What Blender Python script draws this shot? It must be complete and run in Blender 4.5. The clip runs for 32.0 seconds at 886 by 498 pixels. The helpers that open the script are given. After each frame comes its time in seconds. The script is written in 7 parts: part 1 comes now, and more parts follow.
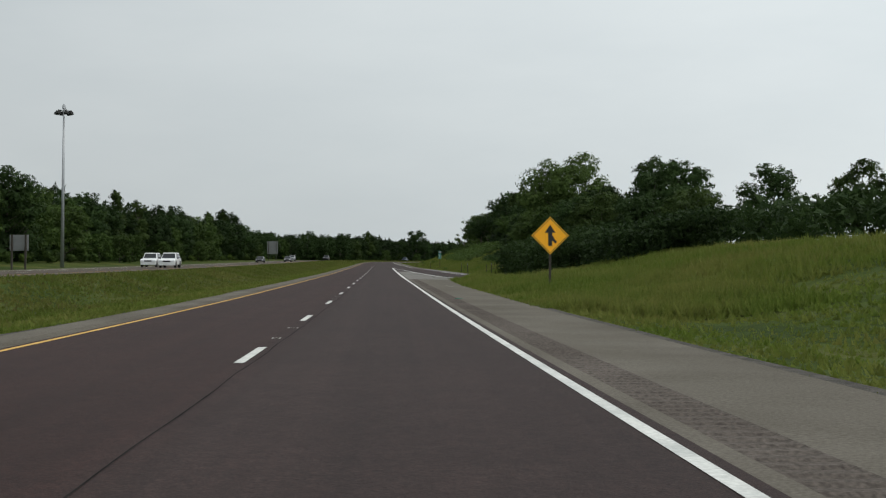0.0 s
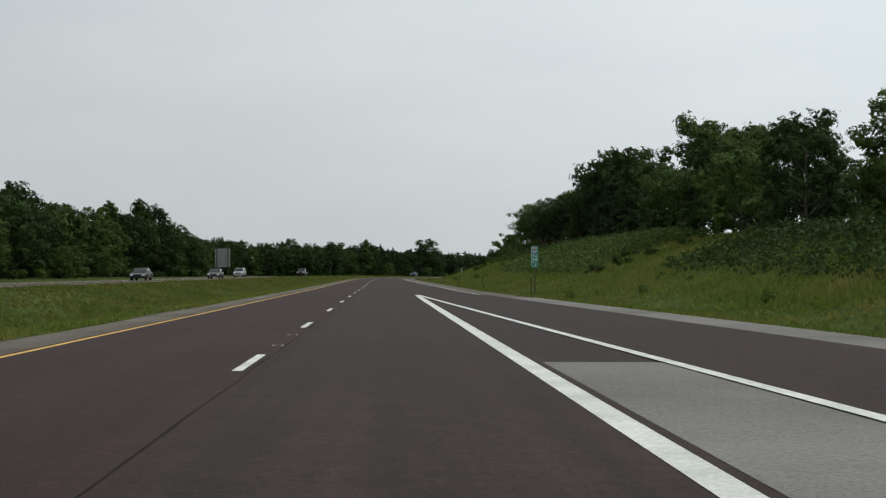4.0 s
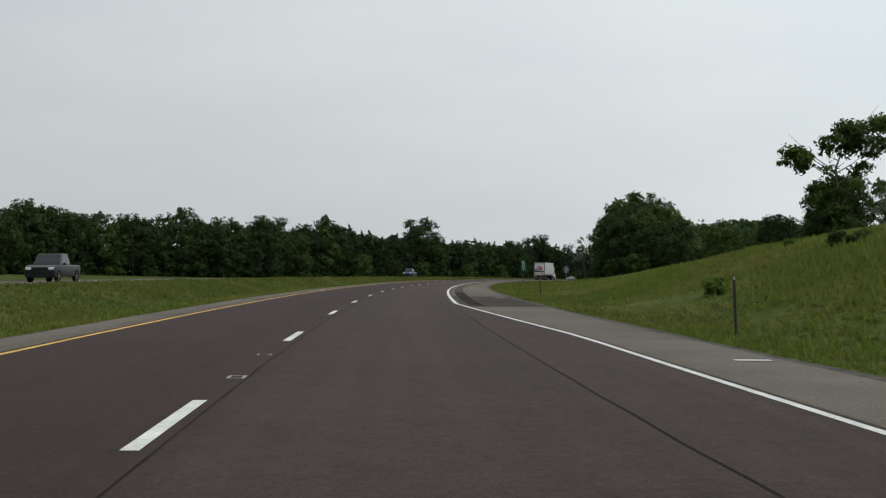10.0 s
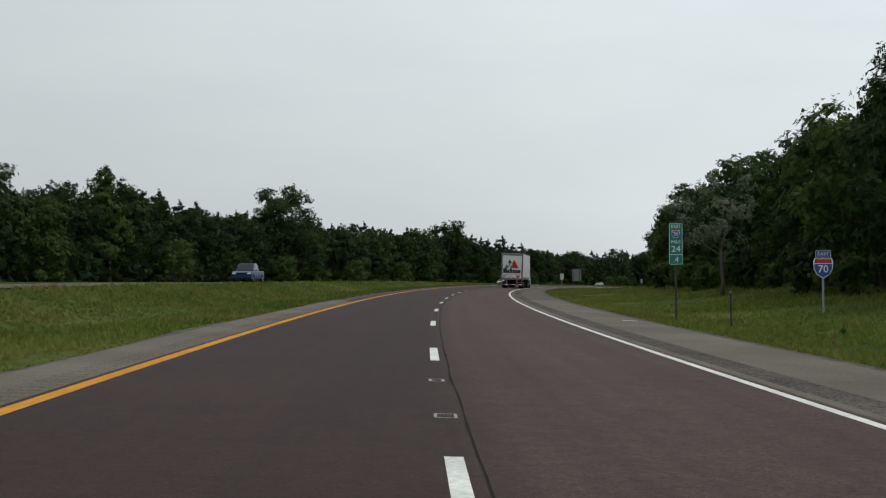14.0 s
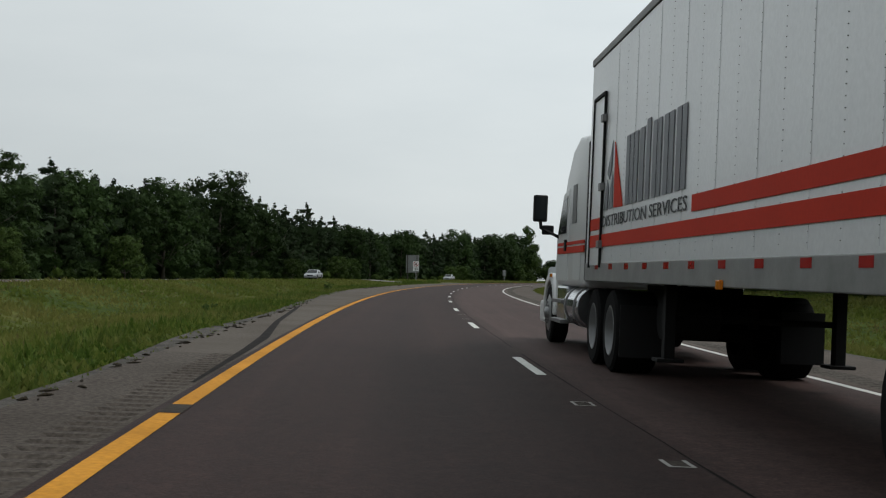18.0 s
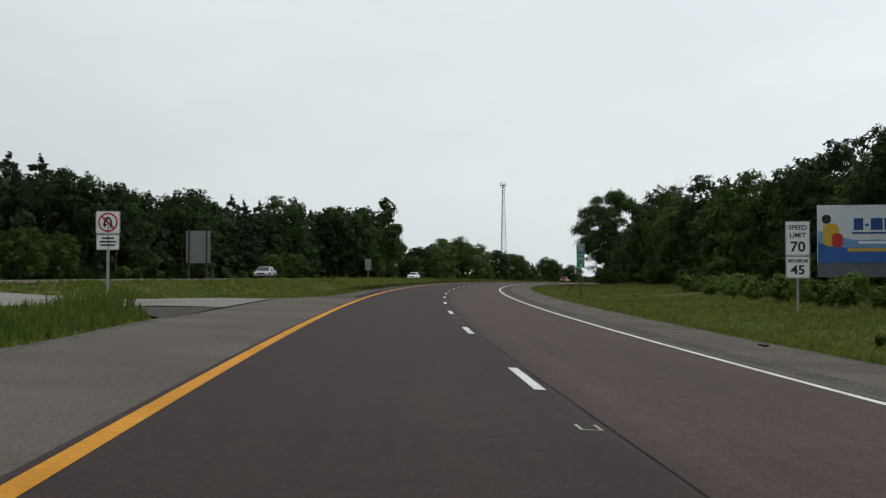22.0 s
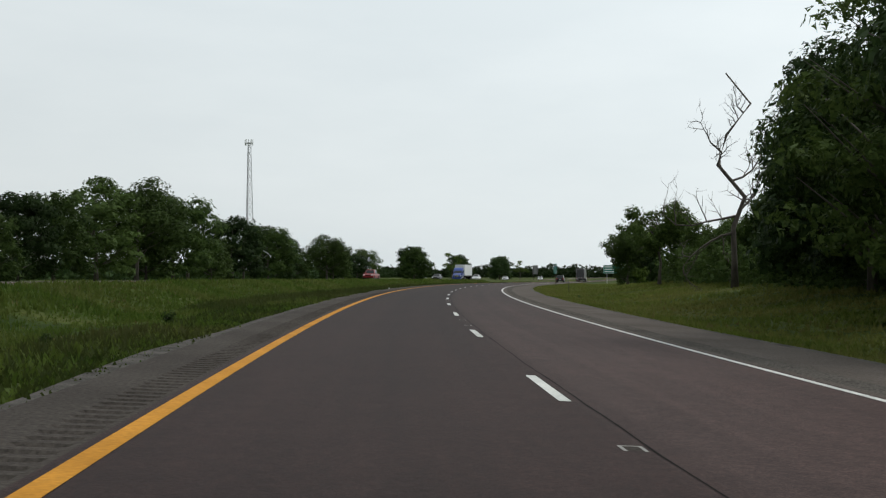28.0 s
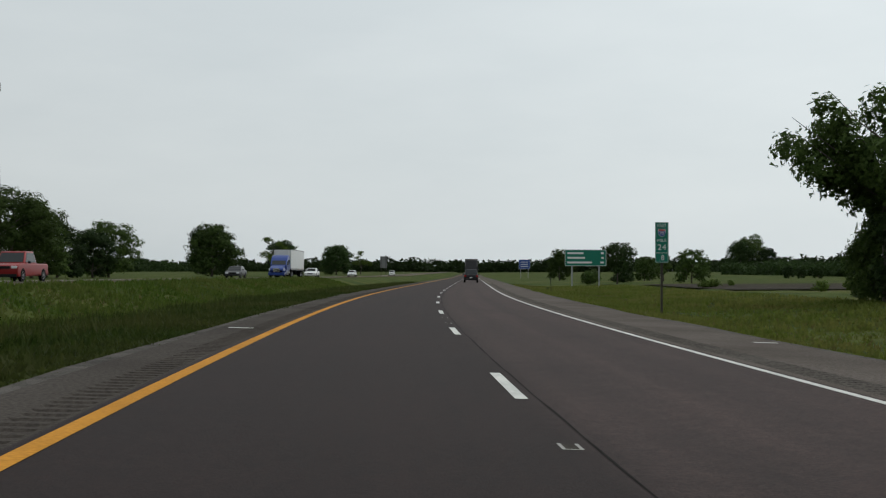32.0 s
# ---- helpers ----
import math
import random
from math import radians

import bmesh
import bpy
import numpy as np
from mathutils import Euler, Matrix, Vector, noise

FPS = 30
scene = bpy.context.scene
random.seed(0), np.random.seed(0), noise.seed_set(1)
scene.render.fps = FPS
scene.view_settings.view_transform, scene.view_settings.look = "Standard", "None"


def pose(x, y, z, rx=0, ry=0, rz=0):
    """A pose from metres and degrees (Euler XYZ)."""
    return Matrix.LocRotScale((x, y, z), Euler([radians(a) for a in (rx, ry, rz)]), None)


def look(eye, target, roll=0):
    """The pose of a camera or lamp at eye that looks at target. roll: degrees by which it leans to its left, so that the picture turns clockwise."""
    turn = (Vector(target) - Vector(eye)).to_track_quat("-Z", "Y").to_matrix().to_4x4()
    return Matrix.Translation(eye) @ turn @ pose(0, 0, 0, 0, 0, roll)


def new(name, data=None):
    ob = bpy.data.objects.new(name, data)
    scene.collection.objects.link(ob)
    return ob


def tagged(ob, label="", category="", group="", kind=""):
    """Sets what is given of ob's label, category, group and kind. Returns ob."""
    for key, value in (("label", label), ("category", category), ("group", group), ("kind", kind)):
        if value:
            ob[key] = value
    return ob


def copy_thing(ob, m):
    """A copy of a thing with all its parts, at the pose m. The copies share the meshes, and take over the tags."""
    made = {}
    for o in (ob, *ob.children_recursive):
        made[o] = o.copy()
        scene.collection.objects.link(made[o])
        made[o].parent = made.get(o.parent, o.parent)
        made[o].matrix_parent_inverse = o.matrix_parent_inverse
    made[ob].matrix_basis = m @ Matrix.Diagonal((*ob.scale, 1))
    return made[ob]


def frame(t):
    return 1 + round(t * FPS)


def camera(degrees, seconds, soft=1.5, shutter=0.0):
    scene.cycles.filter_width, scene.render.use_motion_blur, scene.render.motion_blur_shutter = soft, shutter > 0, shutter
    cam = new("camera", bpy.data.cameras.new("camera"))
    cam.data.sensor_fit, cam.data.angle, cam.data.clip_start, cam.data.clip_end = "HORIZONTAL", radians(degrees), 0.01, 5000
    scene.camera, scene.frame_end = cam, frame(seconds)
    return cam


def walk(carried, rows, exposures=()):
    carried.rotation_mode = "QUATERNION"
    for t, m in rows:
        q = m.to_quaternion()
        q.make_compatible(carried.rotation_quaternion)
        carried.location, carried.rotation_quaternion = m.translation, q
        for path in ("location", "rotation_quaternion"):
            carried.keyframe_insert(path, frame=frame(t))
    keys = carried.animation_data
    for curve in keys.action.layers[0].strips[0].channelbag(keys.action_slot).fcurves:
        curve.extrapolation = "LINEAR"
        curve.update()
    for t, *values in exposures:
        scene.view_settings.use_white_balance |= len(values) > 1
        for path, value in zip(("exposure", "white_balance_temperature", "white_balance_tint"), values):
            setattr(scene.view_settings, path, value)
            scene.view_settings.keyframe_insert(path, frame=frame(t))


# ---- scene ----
cam = camera(38.8, 32.0, soft=1.2)
PATH = [
    (0.0, 1.750, -15.441, 1.035, 91.735, -0.168, -2.727),
    (1.0, 1.744, 20.253, 1.568, 92.073, -0.412, -2.807),
    (2.0, 1.719, 55.672, 2.240, 92.293, -0.279, -2.832),
    (2.5, 1.739, 74.335, 2.611, 92.328, 0.367, -2.664),
    (4.5, 1.521, 149.968, 4.247, 92.465, 0.213, -2.587),
    (5.0, 1.435, 168.521, 4.669, 92.459, 0.053, -2.631),
    (6.0, 1.277, 206.693, 5.553, 92.525, 0.151, -2.621),
    (7.0, 1.148, 244.422, 6.453, 92.528, 0.192, -2.630),
    (8.0, 0.993, 282.486, 7.373, 92.365, 0.194, -2.521),
    (9.0, 0.810, 320.059, 8.296, 92.442, 0.199, -3.357),
    (10.0, 1.388, 357.722, 9.233, 92.347, 0.222, -3.942),
    (11.0, 2.429, 395.196, 10.139, 92.261, 0.073, -4.747),
    (12.0, 4.183, 432.355, 10.968, 92.331, -0.264, -6.544),
    (13.0, 7.118, 469.671, 11.757, 92.247, 0.309, -8.091),
    (13.5, 8.941, 488.155, 12.145, 92.328, 0.215, -8.844),
    (15.5, 18.969, 561.973, 13.652, 92.178, -0.432, -13.141),
    (16.0, 22.551, 580.568, 14.012, 92.137, -0.460, -14.290),
    (17.0, 30.456, 616.536, 14.677, 91.995, -0.175, -16.890),
    (18.0, 40.022, 652.553, 15.298, 91.897, -0.230, -19.300),
    (19.0, 51.078, 688.038, 15.856, 91.900, 0.233, -21.125),
    (20.0, 63.251, 722.921, 16.303, 91.695, 0.144, -23.265),
    (21.0, 76.565, 757.386, 16.666, 91.634, -0.188, -25.121),
    (22.0, 91.118, 791.451, 17.012, 91.615, -0.041, -27.030),
    (23.0, 106.567, 824.560, 17.339, 91.536, 0.218, -29.033),
    (24.0, 123.185, 857.457, 17.661, 91.533, -0.026, -30.703),
    (25.0, 141.089, 890.023, 17.941, 91.527, -0.046, -32.557),
    (27.5, 190.020, 968.041, 18.454, 91.246, 0.188, -37.549),
    (28.0, 200.459, 983.013, 18.512, 91.229, 0.023, -38.560),
    (29.0, 222.671, 1012.816, 18.582, 91.190, 0.090, -40.788),
    (30.0, 245.761, 1041.477, 18.613, 91.181, 0.072, -42.716),
    (31.0, 269.747, 1069.524, 18.596, 91.121, -0.032, -44.323),
    (32.0, 293.828, 1096.049, 18.551, 90.964, -0.134, -46.422),
]
walk(cam, [(r[0], pose(*r[1:])) for r in PATH], [(0, -.18), (8, -.18), (15, -.20), (18, -.24), (20, -.22), (25, -.13), (28, -.19), (29, -.38), (30.5, -.45), (32, -.47)])

# The road's middle line (the dashes between the two lanes) is a curve in s, metres along it; every place is
# given as (s, lat), lat in metres to the right of that line.
S0, S1 = -160, 2700
BEND = (0, 0, -.04, .02, -.02, .02, -.07, .2, .82, .88, .84, .88, 1.03, 1.03, .84, .93, .91, .94, .88, .94, .91, .95, .98, 0)
RISE = (-.96, 0, 1.98, 4.25, 6.65, 9.16, 11.25, 13.17, 14.8, 15.76, 16.66, 17.24, 17.44, 17.33, 17.05, 16.77, 16.48, 16.2)
BANK = (.001, .004, .009, .012, .006, .012, .029, .036, .041, .047, .041, .047, .041, .027, .02, .01, .0, .0)
RS = np.arange(S0, S1 + 1.0)
_k = np.interp(RS, np.arange(-100, -100 + 60 * len(BEND), 60), BEND) * 1e-3
_h = np.concatenate([[0], np.cumsum((_k[1:] + _k[:-1]) / 2)])
_h -= _h[-S0]
RX = np.concatenate([[0], np.cumsum(np.sin((_h[1:] + _h[:-1]) / 2))])
RY = np.concatenate([[0], np.cumsum(np.cos((_h[1:] + _h[:-1]) / 2))])
RX -= RX[-S0]
RY -= RY[-S0]
RZ = np.interp(RS, np.arange(-100, -100 + 100 * len(RISE), 100), RISE)
RZ = np.convolve(np.pad(RZ, 40, mode="edge"), np.ones(81) / 81, "valid")
RH = _h
RB = np.interp(RS, np.arange(-100, -100 + 100 * len(BANK), 100), BANK)


def sstep(a, b, v):
    t = np.clip((np.asarray(v, float) - a) / (b - a), 0, 1)
    return t * t * (3 - 2 * t)


def ramp_left(s):
    """lat of the entry ramp's left edge line (it meets the edge line where the wedge ends)."""
    s = np.asarray(s, float)
    return 3.66 + .035 * np.maximum(202 - s, 0) + .003 * np.maximum(110 - s, 0) ** 2 + .02 * np.maximum(96 - s, 0) ** 2


def right_line(s):
    """lat of the right edge line of all lanes, the entry lane included, once it runs alongside."""
    return np.interp(s, (150, 192, 220, 257, 294, 331, 380, 402), (7.85, 7.7, 7.0, 6.55, 6.05, 5.67, 5.0, 3.66))


def ramp_drop(s):
    """the entry ramp climbs out of a hollow."""
    return -np.clip(.09 * np.maximum(96 - np.asarray(s, float), 0), 0, 2.2)


def paved_right(s):
    s = np.asarray(s, float)
    a = np.interp(s, (-200, 60, 78, 86, 94, 98, 192, 224, 335, 390, 410, 2700), (6.55, 6.5, 6.95, 7.2, 7.4, 12.5, 9.3, 8.5, 7.5, 6.6, 6.4, 6.4))
    return a


def paved_left(s):
    return np.interp(s, (-200, 300, 540, 600, 690, 735, 800, 850, 859, 950, 2700), (-4.62, -4.58, -4.54, -4.58, -4.72, -6.0, -6.1, -6.3, -4.75, -4.58, -4.58))


def hill(s):
    return np.interp(s, (-200, 40, 120, 190, 260, 300, 380, 440, 500, 560, 700, 860, 1000, 1070, 1160, 1205, 1300, 2700),
                     (2.0, 2.2, 2.6, 3.8, 4.6, 4.8, 4.6, 3.2, 1.3, 1.0, .9, .4, .6, 1.4, 1.4, .35, 0, 0))


def rel(s, lat):
    """height of the ground over the road's plane."""
    s, lat = np.broadcast_arrays(np.asarray(s, float), np.asarray(lat, float))
    pr, pl = paved_right(s), paved_left(s)
    r = lat - pr
    right = -.06 - .30 * sstep(0, 4, r) + (hill(s) + .3) * sstep(3, 22, r) + .006 * np.clip(r - 22, 0, 200) + .8 * sstep(30, 60, lat) * sstep(500, 540, s) * (1 - sstep(980, 1040, s))
    rl = ramp_left(s)
    band = sstep(rl - 3, rl - .5, lat) * (1 - sstep(rl + 6, rl + 9, lat)) * sstep(20, 40, s) * (1 - sstep(105, 120, s))
    right = right * (1 - band) + (ramp_drop(s) - .03) * band
    right = right + .38 * sstep(.6, 2.4, r) * (1 - sstep(rl - 2.6, rl - .6, lat)) * sstep(20, 45, s) * (1 - sstep(86, 91, s))
    l = pl - lat
    med = -.06 - .75 * sstep(0, 6, l) + 1.19 * sstep(7, 13.0, l)
    far = .40 + 1.8 * sstep(58, 110, -lat) * sstep(40, 80, s) * (1 - sstep(1060, 1120, s)) - .25 * sstep(31.5, 36, -lat) + 1.2 * sstep(36, 60, -lat) * np.interp(s, (0, 100, 300, 500, 2700), (1.6, 1.2, .6, .3, .1))
    left = np.where(lat > -19.4, np.where(lat < -17.5, np.minimum(med, .38), med), far)
    out = np.where(r > 0, right, np.where(l > 0, left, 0.0))
    # the paved link across the median
    link = sstep(828, 838, s) * (1 - sstep(849, 856, s)) * (lat < pl) * (lat > -19.5)
    return out * (1 - link) + link * np.interp(-lat, (5, 12, 19.5), (0, -.1, .36))


def world(s, lat, dz=0.0, ground=False):
    s, lat = np.broadcast_arrays(np.asarray(s, float), np.asarray(lat, float))
    x, y, z, h, b = (np.interp(s, RS, a) for a in (RX, RY, RZ, RH, RB))
    z = z - b * np.clip(lat, -8, 8) + dz
    if ground:
        z = z + rel(s, lat)
    return np.stack([x + lat * np.cos(h), y - lat * np.sin(h), z], -1)


def heading(s):
    return float(np.interp(s, RS, RH))


def stand(s, lat, turn=0.0, dz=0.0, ground=True, scale=1.0):
    """pose of a thing on the ground there; its +y looks along the road."""
    x, y, z = world(s, lat, dz, ground)
    return Matrix.Translation((x, y, z)) @ Matrix.Rotation(-heading(s) - radians(turn), 4, "Z") @ Matrix.Scale(scale, 4)


# ---- world and light ----
SUN_EL, SUN_AZ = radians(56), radians(106)
wd = bpy.data.worlds.new("overcast_sky")
scene.world = wd
wd.use_nodes = True
_n, _l = wd.node_tree.nodes, wd.node_tree.links
_n.clear()
_out = _n.new("ShaderNodeOutputWorld")
_bg = _n.new("ShaderNodeBackground")
_sky = _n.new("ShaderNodeTexSky")
_sky.sky_type = "NISHITA"
_sky.sun_disc = False
_sky.sun_elevation, _sky.sun_rotation = SUN_EL, SUN_AZ
_sky.dust_density = 4.0
_tc = _n.new("ShaderNodeTexCoord")
_mp = _n.new("ShaderNodeMapping")
_mp.inputs["Scale"].default_value = (1.0, 1.0, 3.5)
_no = _n.new("ShaderNodeTexNoise")
_no.inputs["Scale"].default_value, _no.inputs["Detail"].default_value, _no.inputs["Roughness"].default_value = 2.2, 6, .55
_cr = _n.new("ShaderNodeValToRGB")
_cr.color_ramp.elements[0].position, _cr.color_ramp.elements[0].color = .30, (5.80, 6.34, 6.52, 1)
_cr.color_ramp.elements[1].position, _cr.color_ramp.elements[1].color = .75, (6.86, 7.34, 7.42, 1)
_mx = _n.new("ShaderNodeMix")
_mx.data_type = "RGBA"
_mx.inputs[0].default_value = .93
_l.new(_tc.outputs["Generated"], _mp.inputs["Vector"])
_l.new(_mp.outputs[0], _no.inputs["Vector"])
_l.new(_no.outputs[0], _cr.inputs[0])
_l.new(_sky.outputs[0], _mx.inputs[6])
# the cloud is lighter round the hidden sun
_dot, _mr, _sc = _n.new("ShaderNodeVectorMath"), _n.new("ShaderNodeMapRange"), _n.new("ShaderNodeVectorMath")
_dot.operation, _sc.operation = "DOT_PRODUCT", "SCALE"
_dot.inputs[1].default_value = (math.sin(SUN_AZ) * math.cos(SUN_EL), math.cos(SUN_AZ) * math.cos(SUN_EL), math.sin(SUN_EL))
_mr.inputs[1].default_value, _mr.inputs[2].default_value, _mr.inputs[3].default_value, _mr.inputs[4].default_value = -.2, 1.0, .83, 1.80
_l.new(_tc.outputs["Generated"], _dot.inputs[0])
_l.new(_dot.outputs["Value"], _mr.inputs[0])
_l.new(_cr.outputs[0], _sc.inputs[0])
_l.new(_mr.outputs[0], _sc.inputs["Scale"])
_l.new(_sc.outputs[0], _mx.inputs[7])
_l.new(_mx.outputs[2], _bg.inputs[0])
_bg.inputs[1].default_value = .118
_l.new(_bg.outputs[0], _out.inputs[0])
_sun = bpy.data.lights.new("sun", "SUN")
_sun.energy, _sun.angle, _sun.color = 1.6, radians(10), (1, .97, .92)
_so = new("sun", _sun)
_so.matrix_world = look((math.sin(SUN_AZ) * math.cos(SUN_EL) * 50, math.cos(SUN_AZ) * math.cos(SUN_EL) * 50, math.sin(SUN_EL) * 50), (0, 0, 0))


# ---- materials ----
def material(name, colors, scale=1.0, rough=.85, bump=0.0, bump_scale=None, metallic=0.0, spread=0.0, coords="Object", fine=None, stretch=(1, 1, 1), spec=.5):
    """colors: two or three base colours mixed by noise; fine: (scale, amount) a second, finer grain;
    spread: how far lightness varies between objects."""
    m = bpy.data.materials.new(name)
    m.use_nodes = True
    n, l = m.node_tree.nodes, m.node_tree.links
    b = n["Principled BSDF"]
    b.inputs["Roughness"].default_value, b.inputs["Metallic"].default_value = rough, metallic
    b.inputs["Specular IOR Level"].default_value = spec
    tc, mp, no, cr = n.new("ShaderNodeTexCoord"), n.new("ShaderNodeMapping"), n.new("ShaderNodeTexNoise"), n.new("ShaderNodeValToRGB")
    if coords == "World":
        geo = n.new("ShaderNodeNewGeometry")
        l.new(geo.outputs["Position"], mp.inputs["Vector"])
    else:
        l.new(tc.outputs[coords], mp.inputs["Vector"])
    mp.inputs["Scale"].default_value = stretch
    l.new(mp.outputs[0], no.inputs["Vector"])
    no.inputs["Scale"].default_value, no.inputs["Detail"].default_value = scale, 5
    el = cr.color_ramp.elements
    while len(el) < len(colors):
        el.new(.5)
    for i, c in enumerate(colors):
        el[i].position = .3 + .4 * i / max(1, len(colors) - 1)
        el[i].color = (*c, 1)
    l.new(no.outputs[0], cr.inputs[0])
    col = cr.outputs[0]
    if fine:
        n2 = n.new("ShaderNodeTexNoise")
        n2.inputs["Scale"].default_value, n2.inputs["Detail"].default_value = fine[0], 3
        l.new(mp.outputs[0], n2.inputs["Vector"])
        mr = n.new("ShaderNodeMapRange")
        mr.inputs[1].default_value, mr.inputs[2].default_value = .25, .75
        mr.inputs[3].default_value, mr.inputs[4].default_value = 1 - fine[1], 1 + fine[1]
        l.new(n2.outputs[0], mr.inputs[0])
        mu = n.new("ShaderNodeVectorMath")
        mu.operation = "SCALE"
        l.new(col, mu.inputs[0])
        l.new(mr.outputs[0], mu.inputs["Scale"])
        col = mu.outputs[0]
    if spread:
        oi = n.new("ShaderNodeObjectInfo")
        mr = n.new("ShaderNodeMapRange")
        mr.inputs[3].default_value, mr.inputs[4].default_value = 1 - spread, 1 + spread
        l.new(oi.outputs["Random"], mr.inputs[0])
        mu = n.new("ShaderNodeVectorMath")
        mu.operation = "SCALE"
        l.new(col, mu.inputs[0])
        l.new(mr.outputs[0], mu.inputs["Scale"])
        col = mu.outputs[0]
    l.new(col, b.inputs["Base Color"])
    if bump:
        n3 = n.new("ShaderNodeTexNoise")
        n3.inputs["Scale"].default_value, n3.inputs["Detail"].default_value = bump_scale or scale * 6, 4
        l.new(mp.outputs[0], n3.inputs["Vector"])
        bp = n.new("ShaderNodeBump")
        bp.inputs["Strength"].default_value, bp.inputs["Distance"].default_value = 1.0, bump
        l.new(n3.outputs[0], bp.inputs["Height"])
        l.new(bp.outputs[0], b.inputs["Normal"])
    return m


def leaf_material(name, dark, light, tint, thin=.3, spray=0.0, spread=.3, straw=None, upright=1.0):
    """leaves or blades; spray: leaves per metre, the sprigs being cut into so many single leaves with gaps between
    (upright: how much longer than wide);
    spread: how far lightness varies from plant to plant; straw: the colour of drier patches in the grass."""
    m = bpy.data.materials.new(name)
    m.use_nodes = True
    n, l = m.node_tree.nodes, m.node_tree.links
    b = n["Principled BSDF"]
    b.inputs["Roughness"].default_value = .6
    b.inputs["Specular IOR Level"].default_value = .05
    geo, cr, oi = n.new("ShaderNodeNewGeometry"), n.new("ShaderNodeValToRGB"), n.new("ShaderNodeObjectInfo")
    value = geo.outputs["Random Per Island"]
    if spray:
        tc, vo, ad, dv = n.new("ShaderNodeTexCoord"), n.new("ShaderNodeTexVoronoi"), n.new("ShaderNodeMath"), n.new("ShaderNodeMath")
        st = n.new("ShaderNodeMapping")
        st.inputs["Scale"].default_value = (spray, spray, spray / upright)
        vo.inputs["Scale"].default_value = 1.0
        l.new(tc.outputs["Object"], st.inputs["Vector"])
        l.new(st.outputs[0], vo.inputs["Vector"])
        sp = n.new("ShaderNodeSeparateColor")
        l.new(vo.outputs["Color"], sp.inputs[0])
        ad.operation, dv.operation = "ADD", "MULTIPLY"
        l.new(value, ad.inputs[0])
        l.new(sp.outputs[0], ad.inputs[1])
        l.new(ad.outputs[0], dv.inputs[0])
        dv.inputs[1].default_value = .5
        value = dv.outputs[0]
    l.new(value, cr.inputs[0])
    cr.color_ramp.elements[0].color, cr.color_ramp.elements[1].color = (*dark, 1), (*light, 1)
    cr.color_ramp.elements[0].position, cr.color_ramp.elements[1].position = .22, .80
    mx = n.new("ShaderNodeMix")
    mx.data_type = "RGBA"
    mr = n.new("ShaderNodeMapRange")
    mr.inputs[3].default_value, mr.inputs[4].default_value = 0, .6
    l.new(oi.outputs["Random"], mr.inputs[0])
    l.new(mr.outputs[0], mx.inputs[0])
    l.new(cr.outputs[0], mx.inputs[6])
    mx.inputs[7].default_value = (*tint, 1)
    wn, ms, sc = n.new("ShaderNodeTexWhiteNoise"), n.new("ShaderNodeMapRange"), n.new("ShaderNodeVectorMath")
    wn.noise_dimensions = "1D"
    l.new(oi.outputs["Random"], wn.inputs["W"])
    ms.inputs[3].default_value, ms.inputs[4].default_value = 1 - spread * .8, 1 + spread
    l.new(wn.outputs["Value"], ms.inputs[0])
    sc.operation = "SCALE"
    l.new(mx.outputs[2], sc.inputs[0])
    l.new(ms.outputs[0], sc.inputs["Scale"])
    col = sc.outputs[0]
    if straw:
        no, n2, mp, s2, m2 = n.new("ShaderNodeTexNoise"), n.new("ShaderNodeTexNoise"), n.new("ShaderNodeMapRange"), n.new("ShaderNodeMath"), n.new("ShaderNodeMix")
        no.inputs["Scale"].default_value, no.inputs["Detail"].default_value = .16, 3
        n2.inputs["Scale"].default_value, n2.inputs["Detail"].default_value = 1.1, 2
        l.new(geo.outputs["Position"], no.inputs["Vector"])
        l.new(geo.outputs["Position"], n2.inputs["Vector"])
        s2.operation = "MULTIPLY_ADD"
        l.new(n2.outputs[0], s2.inputs[0])
        s2.inputs[1].default_value = .35
        l.new(no.outputs[0], s2.inputs[2])
        mp.inputs[1].default_value, mp.inputs[2].default_value, mp.inputs[3].default_value, mp.inputs[4].default_value = .56, .88, 0, .7
        l.new(s2.outputs[0], mp.inputs[0])
        m2.data_type = "RGBA"
        l.new(mp.outputs[0], m2.inputs[0])
        l.new(col, m2.inputs[6])
        m2.inputs[7].default_value = (*straw, 1)
        col = m2.outputs[2]
    l.new(col, b.inputs["Base Color"])
    tr, ad = n.new("ShaderNodeBsdfTranslucent"), n.new("ShaderNodeMixShader")
    l.new(col, tr.inputs[0])
    ad.inputs[0].default_value = thin
    l.new(b.outputs[0], ad.inputs[1])
    l.new(tr.outputs[0], ad.inputs[2])
    last = ad.outputs[0]
    if spray:
        gap, hole, cut = n.new("ShaderNodeMath"), n.new("ShaderNodeBsdfTransparent"), n.new("ShaderNodeMixShader")
        gap.operation = "GREATER_THAN"
        l.new(vo.outputs["Distance"], gap.inputs[0])
        gap.inputs[1].default_value = .66
        l.new(gap.outputs[0], cut.inputs[0])
        l.new(last, cut.inputs[1])
        l.new(hole.outputs[0], cut.inputs[2])
        last = cut.outputs[0]
    l.new(last, n["Material Output"].inputs[0])
    return m


